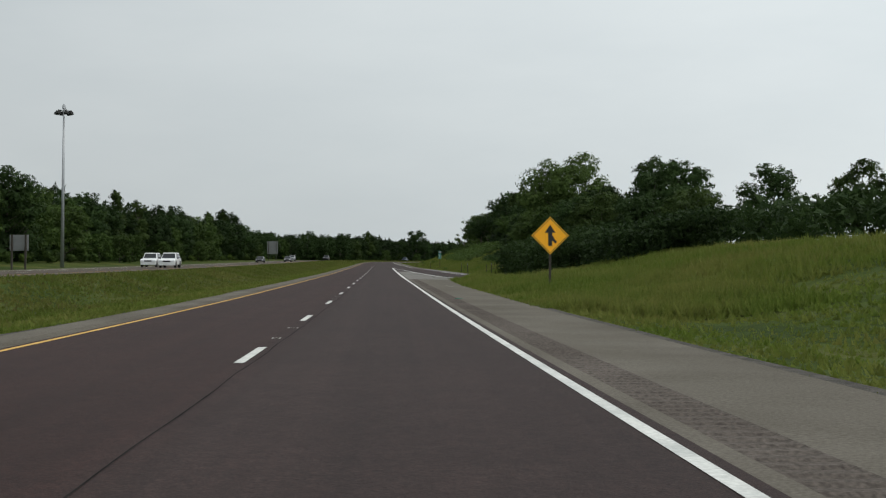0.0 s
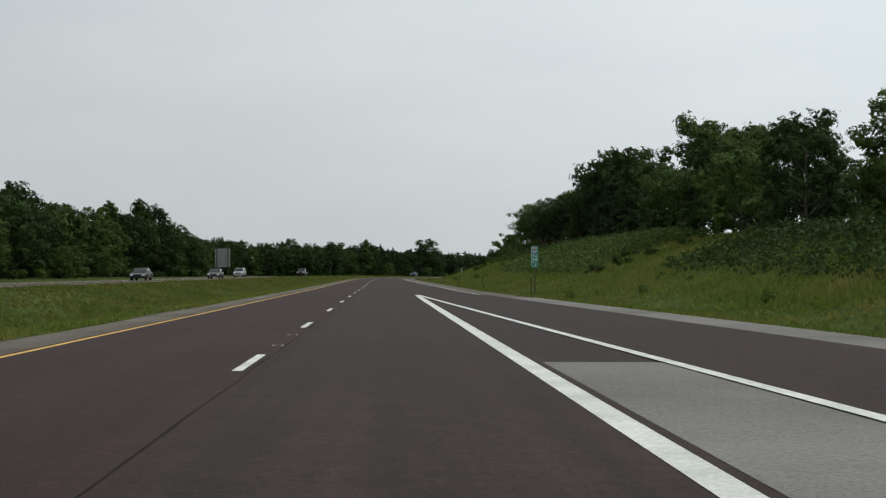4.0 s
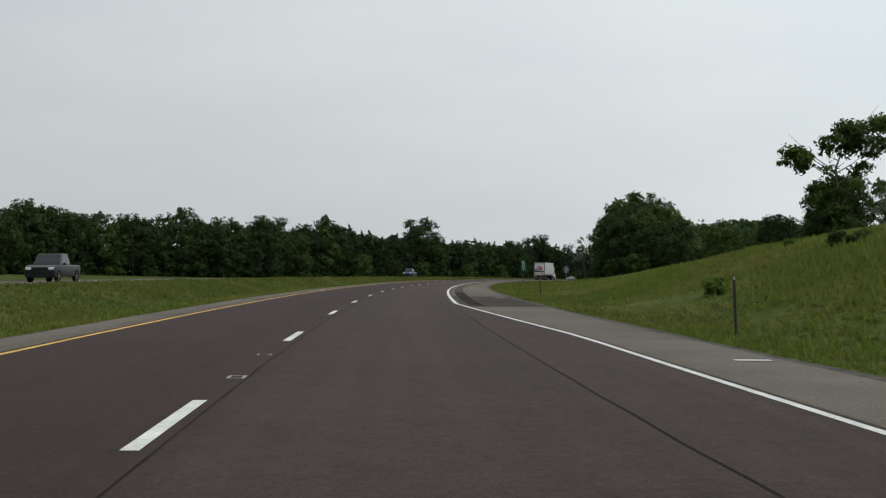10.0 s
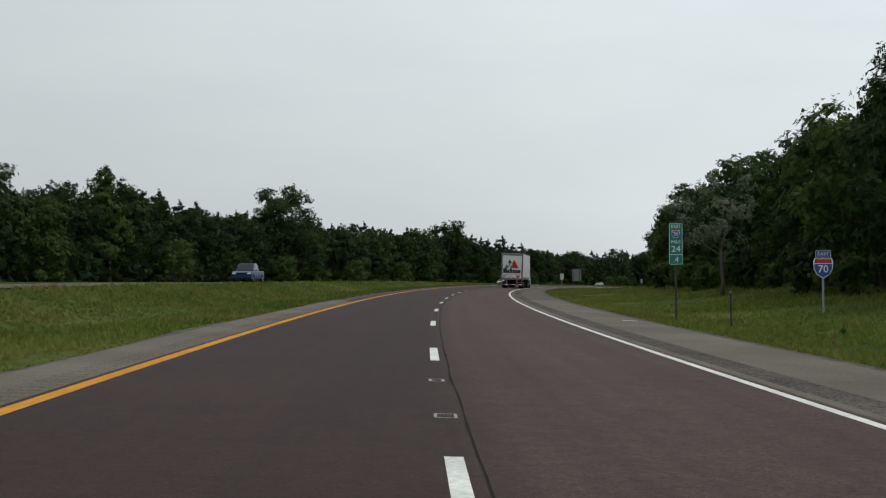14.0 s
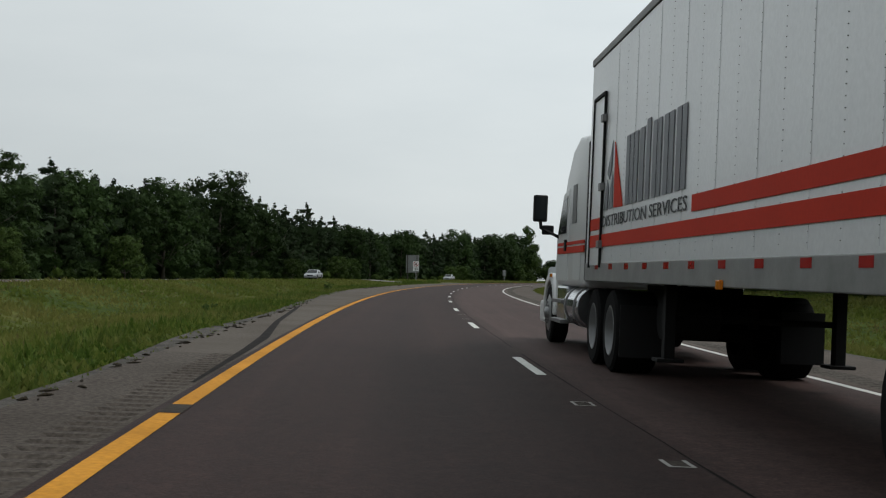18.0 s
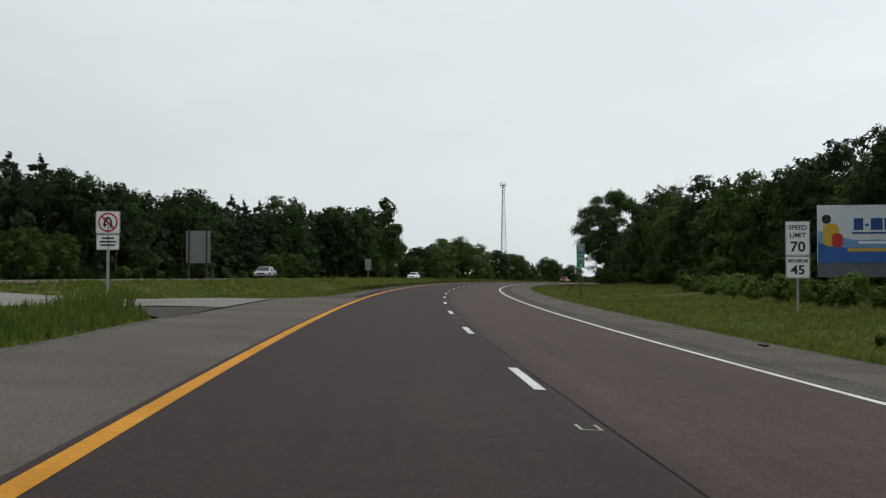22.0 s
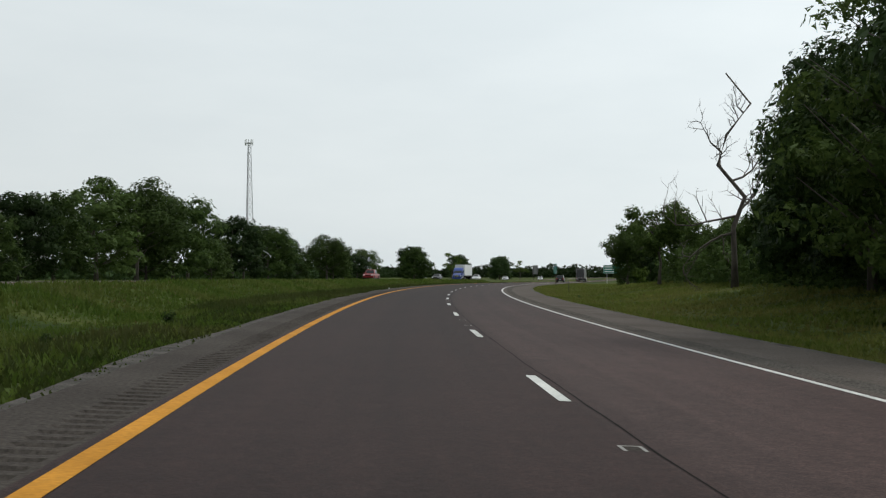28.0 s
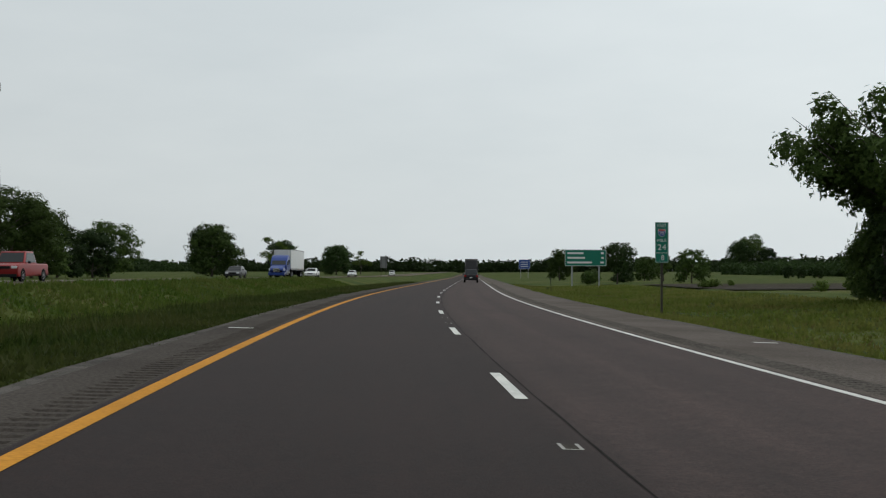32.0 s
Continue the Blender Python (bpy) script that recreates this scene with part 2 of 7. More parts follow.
def paving(name, early, early_left, late, late_right, streak=.17, grain=.6, rough=.78, change=(330, 540)):
    """asphalt laid in strips along the road: its tone changes along it, with streaks, patches and stony grain."""
    m = material(name, (early, early), .2, rough, .004, 60, coords="World", spec=.125)
    n, l = m.node_tree.nodes, m.node_tree.links
    b = n["Principled BSDF"]
    uv, sep, mr, mx = n.new("ShaderNodeUVMap"), n.new("ShaderNodeSeparateXYZ"), n.new("ShaderNodeMapRange"), n.new("ShaderNodeMix")
    mx.data_type = "RGBA"
    l.new(uv.outputs[0], sep.inputs[0])
    mr.inputs[1].default_value, mr.inputs[2].default_value = change
    l.new(sep.outputs[1], mr.inputs[0])
    l.new(mr.outputs[0], mx.inputs[0])
    # the left lane is redder and darker than the right
    m2, mx2 = n.new("ShaderNodeMapRange"), n.new("ShaderNodeMix")
    mx2.data_type = "RGBA"
    m2.inputs[1].default_value, m2.inputs[2].default_value = .0, .5
    l.new(sep.outputs[0], m2.inputs[0])
    l.new(m2.outputs[0], mx2.inputs[0])
    mx2.inputs[6].default_value, mx2.inputs[7].default_value = (*early_left, 1), (*early, 1)
    l.new(mx2.outputs[2], mx.inputs[6])
    mx3 = n.new("ShaderNodeMix")
    mx3.data_type = "RGBA"
    l.new(m2.outputs[0], mx3.inputs[0])
    mx3.inputs[6].default_value, mx3.inputs[7].default_value = (*late, 1), (*late_right, 1)
    l.new(mx3.outputs[2], mx.inputs[7])
    # the tone drops far along, past s = 1040
    m4, c4, s4 = n.new("ShaderNodeMapRange"), n.new("ShaderNodeValToRGB"), n.new("ShaderNodeVectorMath")
    m4.inputs[1].default_value, m4.inputs[2].default_value = 1040, 1240
    l.new(sep.outputs[1], m4.inputs[0])
    l.new(m4.outputs[0], c4.inputs[0])
    for pos, val in ((.30, .60), (.6, .62)):
        c4.color_ramp.elements.new(pos).color = (val, val, val, 1)
    c4.color_ramp.elements[0].color, c4.color_ramp.elements[-1].color = (1, 1, 1, 1), (.74, .74, .74, 1)
    s4.operation = "SCALE"
    l.new(mx.outputs[2], s4.inputs[0])
    l.new(c4.outputs[0], s4.inputs["Scale"])
    col = s4.outputs[0]
    geo = n.new("ShaderNodeNewGeometry")
    for stretch, scale, amount, src in (((1.5, .012, 1), 1.0, streak, uv.outputs[0]), ((5, .05, 1), 1.0, streak * .6, uv.outputs[0]), ((1, 1, 1), .25, .12, geo.outputs["Position"]), ((1, 1, 1), 2.0, .10, geo.outputs["Position"]), ((1, 1, 1), 8.0, .17, geo.outputs["Position"]), ((1, 1, 1), 28.0, grain * .6, geo.outputs["Position"]), ((1, 1, 1), 75.0, grain, geo.outputs["Position"])):
        mp, no, r, mu = n.new("ShaderNodeMapping"), n.new("ShaderNodeTexNoise"), n.new("ShaderNodeMapRange"), n.new("ShaderNodeVectorMath")
        mp.inputs["Scale"].default_value = stretch
        l.new(src, mp.inputs["Vector"])
        l.new(mp.outputs[0], no.inputs["Vector"])
        no.inputs["Scale"].default_value, no.inputs["Detail"].default_value = scale, 3
        r.inputs[1].default_value, r.inputs[2].default_value, r.inputs[3].default_value, r.inputs[4].default_value = .28, .72, 1 - amount, 1 + amount
        l.new(no.outputs[0], r.inputs[0])
        mu.operation = "SCALE"
        l.new(col, mu.inputs[0])
        l.new(r.outputs[0], mu.inputs["Scale"])
        col = mu.outputs[0]
    l.new(col, b.inputs["Base Color"])
    return m


ASPHALT = paving("asphalt", (.0255, .0157, .0142), (.0238, .0117, .0101), (.0208, .0111, .0096), (.0435, .0268, .0239))
SHOULDER = material("shoulder_asphalt", ((.084, .075, .061), (.122, .110, .092)), .35, .9, .006, 50, coords="World", fine=(30, .3), spec=.04)
SHOULDER_MID = material("worn_shoulder_asphalt", ((.062, .052, .045), (.096, .083, .073)), .35, .9, .006, 50, coords="World", fine=(24, .45), spec=.04)
SHOULDER_DIRTY = material("dirty_shoulder_asphalt", ((.046, .039, .033), (.074, .064, .056)), .4, .9, .006, 50, coords="World", fine=(24, .5), spec=.04)
SHOULDER_DARK = material("dark_shoulder_asphalt", ((.036, .031, .027), (.056, .049, .043)), .35, .9, .006, 50, coords="World", fine=(24, .45), spec=.04)
# base colour lowered to stand for the shade inside the grooves
RUMBLE = material("groove_shade_strip", ((.058, .052, .046), (.086, .078, .070)), .5, .95, .006, 50, coords="World", fine=(24, .5), spec=.03)
RUMBLE_DARK = material("dark_rumble_strip", ((.022, .019, .018), (.040, .035, .032)), .5, .95, .006, 50, coords="World", fine=(24, .5), spec=.03)
SHOULDER_WIDE = material("widened_shoulder_asphalt", ((.068, .058, .049), (.096, .085, .074)), .35, .9, .006, 50, coords="World", fine=(30, .3), spec=.04)
TAN_PAVING = material("tan_asphalt", ((.056, .045, .037), (.082, .068, .056)), .3, .9, .006, 50, coords="World", fine=(24, .3), spec=.06)
OLD_PAVING = material("old_paving", ((.12, .115, .105), (.175, .168, .155)), .25, .9, .006, 40, coords="World", fine=(25, .25), spec=.04)
PALE_SCRAPE = material("scraped_paving", ((.22, .215, .205), (.33, .325, .31)), 2, .9, .003, 60, coords="World", spec=.05)
SOIL = material("fallow_soil", ((.060, .040, .026), (.085, .060, .040), (.050, .050, .022)), .12, .95, .08, 4, coords="World", fine=(1.2, .35), spec=.04)
SOIL = material("dark_soil", ((.018, .015, .011), (.045, .038, .028)), 6, .95, .02, 30, coords="World", fine=(60, .4), spec=.05)
GRAVEL = material("gravel", ((.035, .032, .028), (.085, .078, .07)), 2.5, .95, .02, 30, coords="World", fine=(40, .35), spec=.1)
YELLOW_OLD = material("faded_yellow_paint", ((.42, .25, .070), (.55, .34, .105)), .8, .8, .002, 80, coords="World", fine=(20, .25), spec=.08)
WHITE_PAINT = material("white_road_paint", ((.41, .42, .40), (.56, .56, .53)), 1.3, .7, .002, 80, coords="World", fine=(22, .2), spec=.1)
YELLOW_PAINT = material("yellow_road_paint", ((.34, .150, .014), (.45, .205, .024)), .8, .8, .002, 80, coords="World", fine=(20, .2), spec=.08)
CRACK = material("crack_sealant", ((.010, .009, .009), (.020, .018, .017)), 3, .95, coords="World", spec=.05)
GRASS = material("grass", ((.019, .033, .006), (.040, .057, .011), (.072, .074, .021)), .11, .95, .10, 5, coords="World", fine=(1.6, .35), spec=.05)
BLADES = leaf_material("grass_blades", (.062, .100, .014), (.142, .178, .037), (.096, .134, .022), .5, 36, .0, (.185, .170, .052), 9)
BLADES_DARK = leaf_material("dark_grass_blades", (.034, .066, .009), (.086, .124, .022), (.054, .090, .013), .45, 36, .0, (.105, .112, .032), 9)
BLADES_MID = leaf_material("olive_grass_blades", (.056, .086, .013), (.126, .150, .034), (.084, .112, .020), .5, 36, .0, (.170, .152, .050), 9)
BLADES_DEEP = leaf_material("deep_green_grass_blades", (.018, .034, .006), (.052, .070, .016), (.030, .047, .010), .45, 36, .0, (.070, .070, .024), 9)
DRY_BLADES = leaf_material("dry_grass_blades", (.095, .082, .028), (.140, .116, .044), (.11, .105, .04), .5, 36, .0, None, 9)
LEAVES = leaf_material("leaves", (.020, .041, .010), (.066, .102, .025), (.050, .074, .020), .32, 7.5, .38)
LEAVES_FIELD = leaf_material("field_leaves", (.026, .050, .012), (.082, .118, .028), (.060, .086, .022), .32, 7.5, .38)
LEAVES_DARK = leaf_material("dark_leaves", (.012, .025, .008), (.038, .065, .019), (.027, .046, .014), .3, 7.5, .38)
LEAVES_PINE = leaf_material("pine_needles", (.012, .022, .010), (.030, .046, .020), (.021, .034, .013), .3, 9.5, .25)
LEAVES_LIGHT = leaf_material("light_leaves", (.045, .078, .014), (.10, .14, .03), (.07, .11, .02), .33, 9.5, .25)
LEAVES_SILVER = leaf_material("silver_leaves", (.07, .09, .05), (.17, .19, .13), (.10, .12, .07), .33, 9.5, .2)
BARK = material("bark", ((.045, .037, .030), (.10, .085, .07)), 3, .95, .02, 12, stretch=(1, 1, .3))
DEAD_BARK = material("dead_bark", ((.06, .05, .045), (.12, .10, .09)), 3, .95, .01, 12)


# ---- mesh helpers ----
def mesh_of(name, verts, faces, mats, smooth=False, index=None):
    me = bpy.data.meshes.new(name)
    me.from_pydata([tuple(v) for v in verts], [], [tuple(f) for f in faces])
    for m in (mats if isinstance(mats, (list, tuple)) else [mats]):
        me.materials.append(m)
    if index is not None:
        me.polygons.foreach_set("material_index", np.asarray(index, dtype=np.int32))
    if smooth:
        me.polygons.foreach_set("use_smooth", np.ones(len(me.polygons), dtype=bool))
    me.update()
    return me


def quads_mesh(name, q, mat):
    """q: (n, k, 3) corners of loose leaves or blades with k corners each."""
    n, k = q.shape[:2]
    me = bpy.data.meshes.new(name)
    me.vertices.add(n * k)
    me.vertices.foreach_set("co", q.reshape(-1).astype(np.float32))
    me.loops.add(n * k)
    me.loops.foreach_set("vertex_index", np.arange(n * k, dtype=np.int32))
    me.polygons.add(n)
    me.polygons.foreach_set("loop_start", np.arange(0, n * k, k, dtype=np.int32))
    me.materials.append(mat)
    me.update(calc_edges=True)
    return me


def part(name, me, parent, label="", kind=""):
    ob = new(name, me)
    ob.parent = parent
    return tagged(ob, label, kind=kind)


def root(name, label, category, group="", kind="", m=None):
    ob = new(name)
    ob.empty_display_size = .2
    if m is not None:
        ob.matrix_basis = m
    return tagged(ob, label, category, group, kind)


class Shape:
    """vertices and faces gathered into one mesh."""

    def __init__(self):
        self.v, self.f = [], []

    def add(self, v, f):
        o = len(self.v)
        self.v += [tuple(p) for p in v]
        self.f += [tuple(i + o for i in q) for q in f]
        return self

    def box(self, x0, x1, y0, y1, z0, z1, taper=0.0):
        t = taper
        self.add([(x0, y0, z0), (x1, y0, z0), (x1, y1, z0), (x0, y1, z0), (x0 + t, y0 + t, z1), (x1 - t, y0 + t, z1), (x1 - t, y1 - t, z1), (x0 + t, y1 - t, z1)],
                 [(0, 3, 2, 1), (4, 5, 6, 7), (0, 1, 5, 4), (1, 2, 6, 5), (2, 3, 7, 6), (3, 0, 4, 7)])
        return self

    def tube(self, pts, radii, n=8, caps=True):
        pts = [Vector(p) for p in pts]
        rings = []
        for i, p in enumerate(pts):
            d = (pts[min(i + 1, len(pts) - 1)] - pts[max(i - 1, 0)]).normalized()
            a = d.cross(Vector((0, 0, 1)) if abs(d.z) < .9 else Vector((1, 0, 0))).normalized()
            b = d.cross(a)
            r = radii[i] if isinstance(radii, (list, tuple)) else radii
            rings.append([p + r * (math.cos(2 * math.pi * k / n) * a + math.sin(2 * math.pi * k / n) * b) for k in range(n)])
        v = [q for r in rings for q in r]
        f = [(i * n + k, (i + 1) * n + k, (i + 1) * n + (k + 1) % n, i * n + (k + 1) % n) for i in range(len(pts) - 1) for k in range(n)]
        if caps:
            f += [tuple(range(n)), tuple((len(pts) - 1) * n + k for k in reversed(range(n)))]
        return self.add(v, f)

    def prism(self, outline, axis, a, b):
        """a flat outline pushed along an axis from a to b."""
        n = len(outline)
        put = {"x": lambda p, t: (t, p[0], p[1]), "y": lambda p, t: (p[0], t, p[1]), "z": lambda p, t: (p[0], p[1], t)}[axis]
        v = [put(p, a) for p in outline] + [put(p, b) for p in outline]
        return self.add(v, [tuple(range(n)), tuple(reversed(range(n, 2 * n)))] + [(i, i + n, (i + 1) % n + n, (i + 1) % n) for i in range(n)])

    def mesh(self, name, mat, bevel=0.0, smooth=False, segments=2):
        bm = bmesh.new()
        vs = [bm.verts.new(p) for p in self.v]
        for f in self.f:
            try:
                bm.faces.new([vs[i] for i in f])
            except ValueError:
                pass
        bmesh.ops.recalc_face_normals(bm, faces=bm.faces)
        if bevel:
            es = [e for e in bm.edges if len(e.link_faces) == 2 and e.calc_face_angle(0) > .5]
            bmesh.ops.bevel(bm, geom=es, offset=bevel, segments=segments, affect="EDGES", profile=.6, clamp_overlap=True)
        me = bpy.data.meshes.new(name)
        bm.to_mesh(me)
        bm.free()
        me.materials.append(mat)
        if smooth:
            me.polygons.foreach_set("use_smooth", np.ones(len(me.polygons), dtype=bool))
        return me


def strip(name, s, lats, mat, dz=0.0, ground=False):
    """a sheet along the road: s (n), lats: a list of values or arrays."""
    cols = [world(s, np.broadcast_to(a, s.shape), dz, ground) for a in lats]
    n, m = len(s), len(cols)
    v = np.stack(cols, 1).reshape(-1, 3)
    f = [(i * m + j, i * m + j + 1, (i + 1) * m + j + 1, (i + 1) * m + j) for i in range(n - 1) for j in range(m - 1)]
    me = mesh_of(name, v, f, mat, smooth=True)
    uv = np.stack([np.stack([np.broadcast_to(a, s.shape), s], -1) for a in lats], 1).reshape(-1, 2)
    idx = np.array(f).ravel()
    me.uv_layers.new(name="along").data.foreach_set("uv", uv[idx].astype(np.float32).ravel())
    return me
# ---- the ground, one sheet ----
def build_ground():
    sg = np.concatenate([np.arange(-150, 1300, 4.0), np.arange(1300, 2701, 50.0)])
    off = [0, .6, 1.5, 3, 4.5, 6, 8, 10, 12.5, 15, 18, 22, 26, 32, 42, 60, 90, 140, 220, 340]
    pr, pl = paved_right(sg), paved_left(sg)
    lats = [pl - o for o in (340, 220, 140, 90, 62, 50, 42, 36, 33)] + [np.full_like(sg, a) for a in (-31.5, -25.0, -19.6)]
    lats += [np.full_like(sg, a) for a in (-18.4, -17.2, -16, -14.5, -13, -11.5, -10, -8.8)] + [pl - .8, pl - .01]
    lats += [pl + .6, np.zeros_like(sg), pr - .6, pr + .01] + [pr + o for o in off[1:]]
    cols = []
    for a in lats:
        inside = (a > pl + .1) & (a < pr - .1)
        w = world(sg, a, 0.0, True)
        bump = np.array([noise.noise((p[0] * .07, p[1] * .07, 0)) * .22 + noise.noise((p[0] * .3, p[1] * .3, 4)) * .06 for p in w])
        away = np.maximum(np.clip((a - pr) / 5, 0, 1), np.clip((pl - a) / 5, 0, 1))
        road = (a < -19) & (a > -32)
        w[:, 2] += np.where(inside, -.25, np.where(road, -.12, np.where(a < -14, bump * .35, bump * away) - .03))
        cols.append(w)
    n, m = len(sg), len(cols)
    v = np.stack(cols, 1).reshape(-1, 3)
    f = [(i * m + j, i * m + j + 1, (i + 1) * m + j + 1, (i + 1) * m + j) for i in range(n - 1) for j in range(m - 1)]
    # the land beyond, out to the horizon
    k, radii = 64, (1, 150, 300, 500, 700, 900, 1100, 1400, 1900, 2600, 4500)
    base = len(v)
    ring = []
    for r in radii:
        for i in range(k):
            x, y = 600 + r * math.sin(2 * math.pi * i / k), 900 + r * math.cos(2 * math.pi * i / k)
            ring.append((x, y, float(np.interp(y, (-300, 150, 500, 1000), (-12, -5, 4, 12)))))
    v = np.concatenate([v, np.array(ring)])
    f += [tuple(base + i for i in range(k))]
    f += [(base + q * k + i, base + q * k + (i + 1) % k, base + (q + 1) * k + (i + 1) % k, base + (q + 1) * k + i) for q in range(len(radii) - 1) for i in range(k)]
    tagged(new("ground", mesh_of("ground", v, f, GRASS, smooth=True)), "long green and yellowing roadside grass on rolling land", "ground", kind="structure")


build_ground()


# ---- the roads ----
def build_roads():
    s = np.arange(-150, 2600, 3.0)
    s1 = np.concatenate([np.arange(-150, 1400, 3.0), np.arange(1400, 2600, 20.0)])
    road = root("road", "reddish-brown asphalt motorway carriageway with two lanes", "road", kind="structure")
    lane = np.where((s1 > 118) & (s1 < 402), right_line(s1) + .14, 3.85)
    part("lanes", strip("lanes", s1, [-3.60, -1.8, 0, 1.9, lane], ASPHALT, .0), road)
    e = .004
    part("left_edge_line", strip("left_edge_line", s1[s1 <= 492], [-3.495, -3.39], YELLOW_OLD, e), road, "thin faded yellow edge line")
    part("left_edge_line", strip("left_edge_line", s1[s1 >= 489], [-3.52, -3.36], YELLOW_PAINT, e), road, "solid yellow edge line")
    sa = s1[s1 <= 203]
    part("right_edge_line", strip("right_edge_line", sa, [np.interp(sa, (60, 110), (3.60, 3.48)), np.interp(sa, (60, 110), (3.73, 3.74))], WHITE_PAINT, e + .002), road, "wide solid white line")
    sb = s1[s1 >= 400]
    part("right_edge_line", strip("right_edge_line", sb, [np.interp(sb, (400, 890), (3.60, 3.64)), np.interp(sb, (400, 890), (3.73, 3.76))], WHITE_PAINT, e), road, "solid white edge line")
    sc = np.arange(120, 404, 3.0)
    part("entry_edge_line", strip("entry_edge_line", sc, [right_line(sc) - .05, right_line(sc) + .05], WHITE_PAINT, e), road, "thin solid white edge line")
    sd = np.arange(88, 203, 2.0)
    part("wedge_line", strip("wedge_line", sd, [ramp_left(sd) - .1, ramp_left(sd) + .1], WHITE_PAINT, e + .014 + ramp_drop(sd)), road, "solid white line along the wedge")
    # the shoulders, with their rumble strips
    sl = np.concatenate([np.arange(-150, 1400, 3.0), np.arange(1400, 2600, 20.0)])
    for sel, mt, lb in ((sl[sl <= 562], SHOULDER, "pale grey asphalt shoulder"), (sl[(sl >= 559) & (sl <= 673)], SHOULDER_DIRTY, "dirty grey asphalt shoulder"), (sl[(sl >= 672) & (sl <= 856)], SHOULDER_WIDE, "brownish grey widened shoulder"), (sl[(sl >= 855) & (sl <= 883)], SHOULDER_DIRTY, "dirty grey asphalt shoulder"), (sl[sl >= 882], SHOULDER_DARK, "dark grey asphalt shoulder")):
        part("left_shoulder", strip("left_shoulder", sel, [paved_left(sel), (paved_left(sel) - 4.05) / 2, -4.05], mt, -.008), road, lb)
        part("left_shoulder", strip("left_shoulder", sel, [-3.66, -3.60], mt, -.008), road, "dark seam beside the edge line")
    st = np.arange(672, 858.1, 3.0)
    part("left_shoulder", strip("left_shoulder", st, [-4.05, -3.66], SHOULDER_WIDE, -.008), road, "brownish grey widened shoulder")
    sx = np.array([668.0, 673, 676, 682, 690, 694])
    part("tar_patch", strip("tar_patch", sx, [np.array([-3.68, -3.78, -3.88, -4.24, -4.62, -4.79]), np.array([-3.64, -3.66, -3.72, -4.12, -4.5, -4.76])], CRACK, -.003), road, "black tar patch across the shoulder")
    part("worn_paint", strip("worn_paint", np.array([665.4, 665.7, 666.0]), [-3.53, -3.35], SHOULDER_DARK, .007), road, "gap worn in the yellow line")
    part("shoulder_mark", strip("shoulder_mark", np.array([776.8, 777.05]), [-4.52, -4.24], CRACK, -.003), road, "dark slot cut in the pale shoulder")
    for sel, mt in ((sl[sl < 92], SHOULDER), (sl[(sl > 398) & (sl < 420)], SHOULDER_DARK), (sl[(sl > 416) & (sl < 580)], SHOULDER), (sl[sl > 576], SHOULDER_MID)):
        part("right_shoulder", strip("right_shoulder", sel, [3.85, 4.05], mt, -.008), road, "grey asphalt shoulder")
        part("right_shoulder", strip("right_shoulder", sel, [4.6 if sel[0] < 390 or sel[0] > 400 else 4.55, 5.4, paved_right(sel)], mt, -.008), road)
    se = np.append(np.arange(196, 397, 3.0), 399.0)
    part("entry_shoulder", strip("entry_shoulder", se, [right_line(se) + .14, paved_right(se)], SHOULDER, -.008), road, "pale narrow shoulder")
    # the entry ramp and the paved wedge between it and the lanes
    sw = np.arange(84, 205, 2.0)
    part("wedge", strip("wedge", sw[sw < 150], [3.85, np.where(sw[sw < 150] < 98, np.minimum(7.3, ramp_left(sw[sw < 150])), ramp_left(sw[sw < 150]))], OLD_PAVING, np.interp(sw[sw < 150], (84, 90), (-.0115, .004))), road, "pale worn paving of the wedge")
    # the wedge's shoulder falls away towards the ramp
    sf = np.arange(84, 100, 2.0)
    v = np.stack([world(sf, 7.3, np.interp(sf, (84, 90), (-.0115, .004))), world(sf, ramp_left(sf), ramp_drop(sf) + .006)], 1).reshape(-1, 3)
    part("wedge_slope", mesh_of("wedge_slope", v, [(2 * i, 2 * i + 1, 2 * i + 3, 2 * i + 2) for i in range(1, len(sf) - 1)], OLD_PAVING, smooth=True), road, "pale paving sloping down to the ramp")
    sp = np.arange(64, 205, 2.0)
    part("entry_ramp", strip("entry_ramp", sp, [ramp_left(sp), np.maximum(right_line(sp), ramp_left(sp) + 4.2)], ASPHALT, .010 + ramp_drop(sp)), road, "dark asphalt entry lane")
    sq = sp[(sp > 91) & (sp < 198)]
    part("ramp_edge_line", strip("ramp_edge_line", sq[sq < 150], [np.maximum(right_line(sq[sq < 150]), ramp_left(sq[sq < 150]) + 4.0) - .12, np.maximum(right_line(sq[sq < 150]), ramp_left(sq[sq < 150]) + 4.0)], WHITE_PAINT, .016), road)
    part("ramp_shoulder", strip("ramp_shoulder", sq, [np.maximum(right_line(sq), ramp_left(sq) + 4.2), np.maximum(right_line(sq), ramp_left(sq) + 4.2) + 1.5], OLD_PAVING, .002 + ramp_drop(sq)), road, "pale paved shoulder")
    sn = np.arange(97.5, 152, 2.0)
    part("nose_bed", strip("nose_bed", sn, [3.7, 5.5, np.maximum(right_line(sn), ramp_left(sn) + 4.2) + 1.2], OLD_PAVING, -.014), road, "pale paving under the wedge")
    rc = random.Random(14)
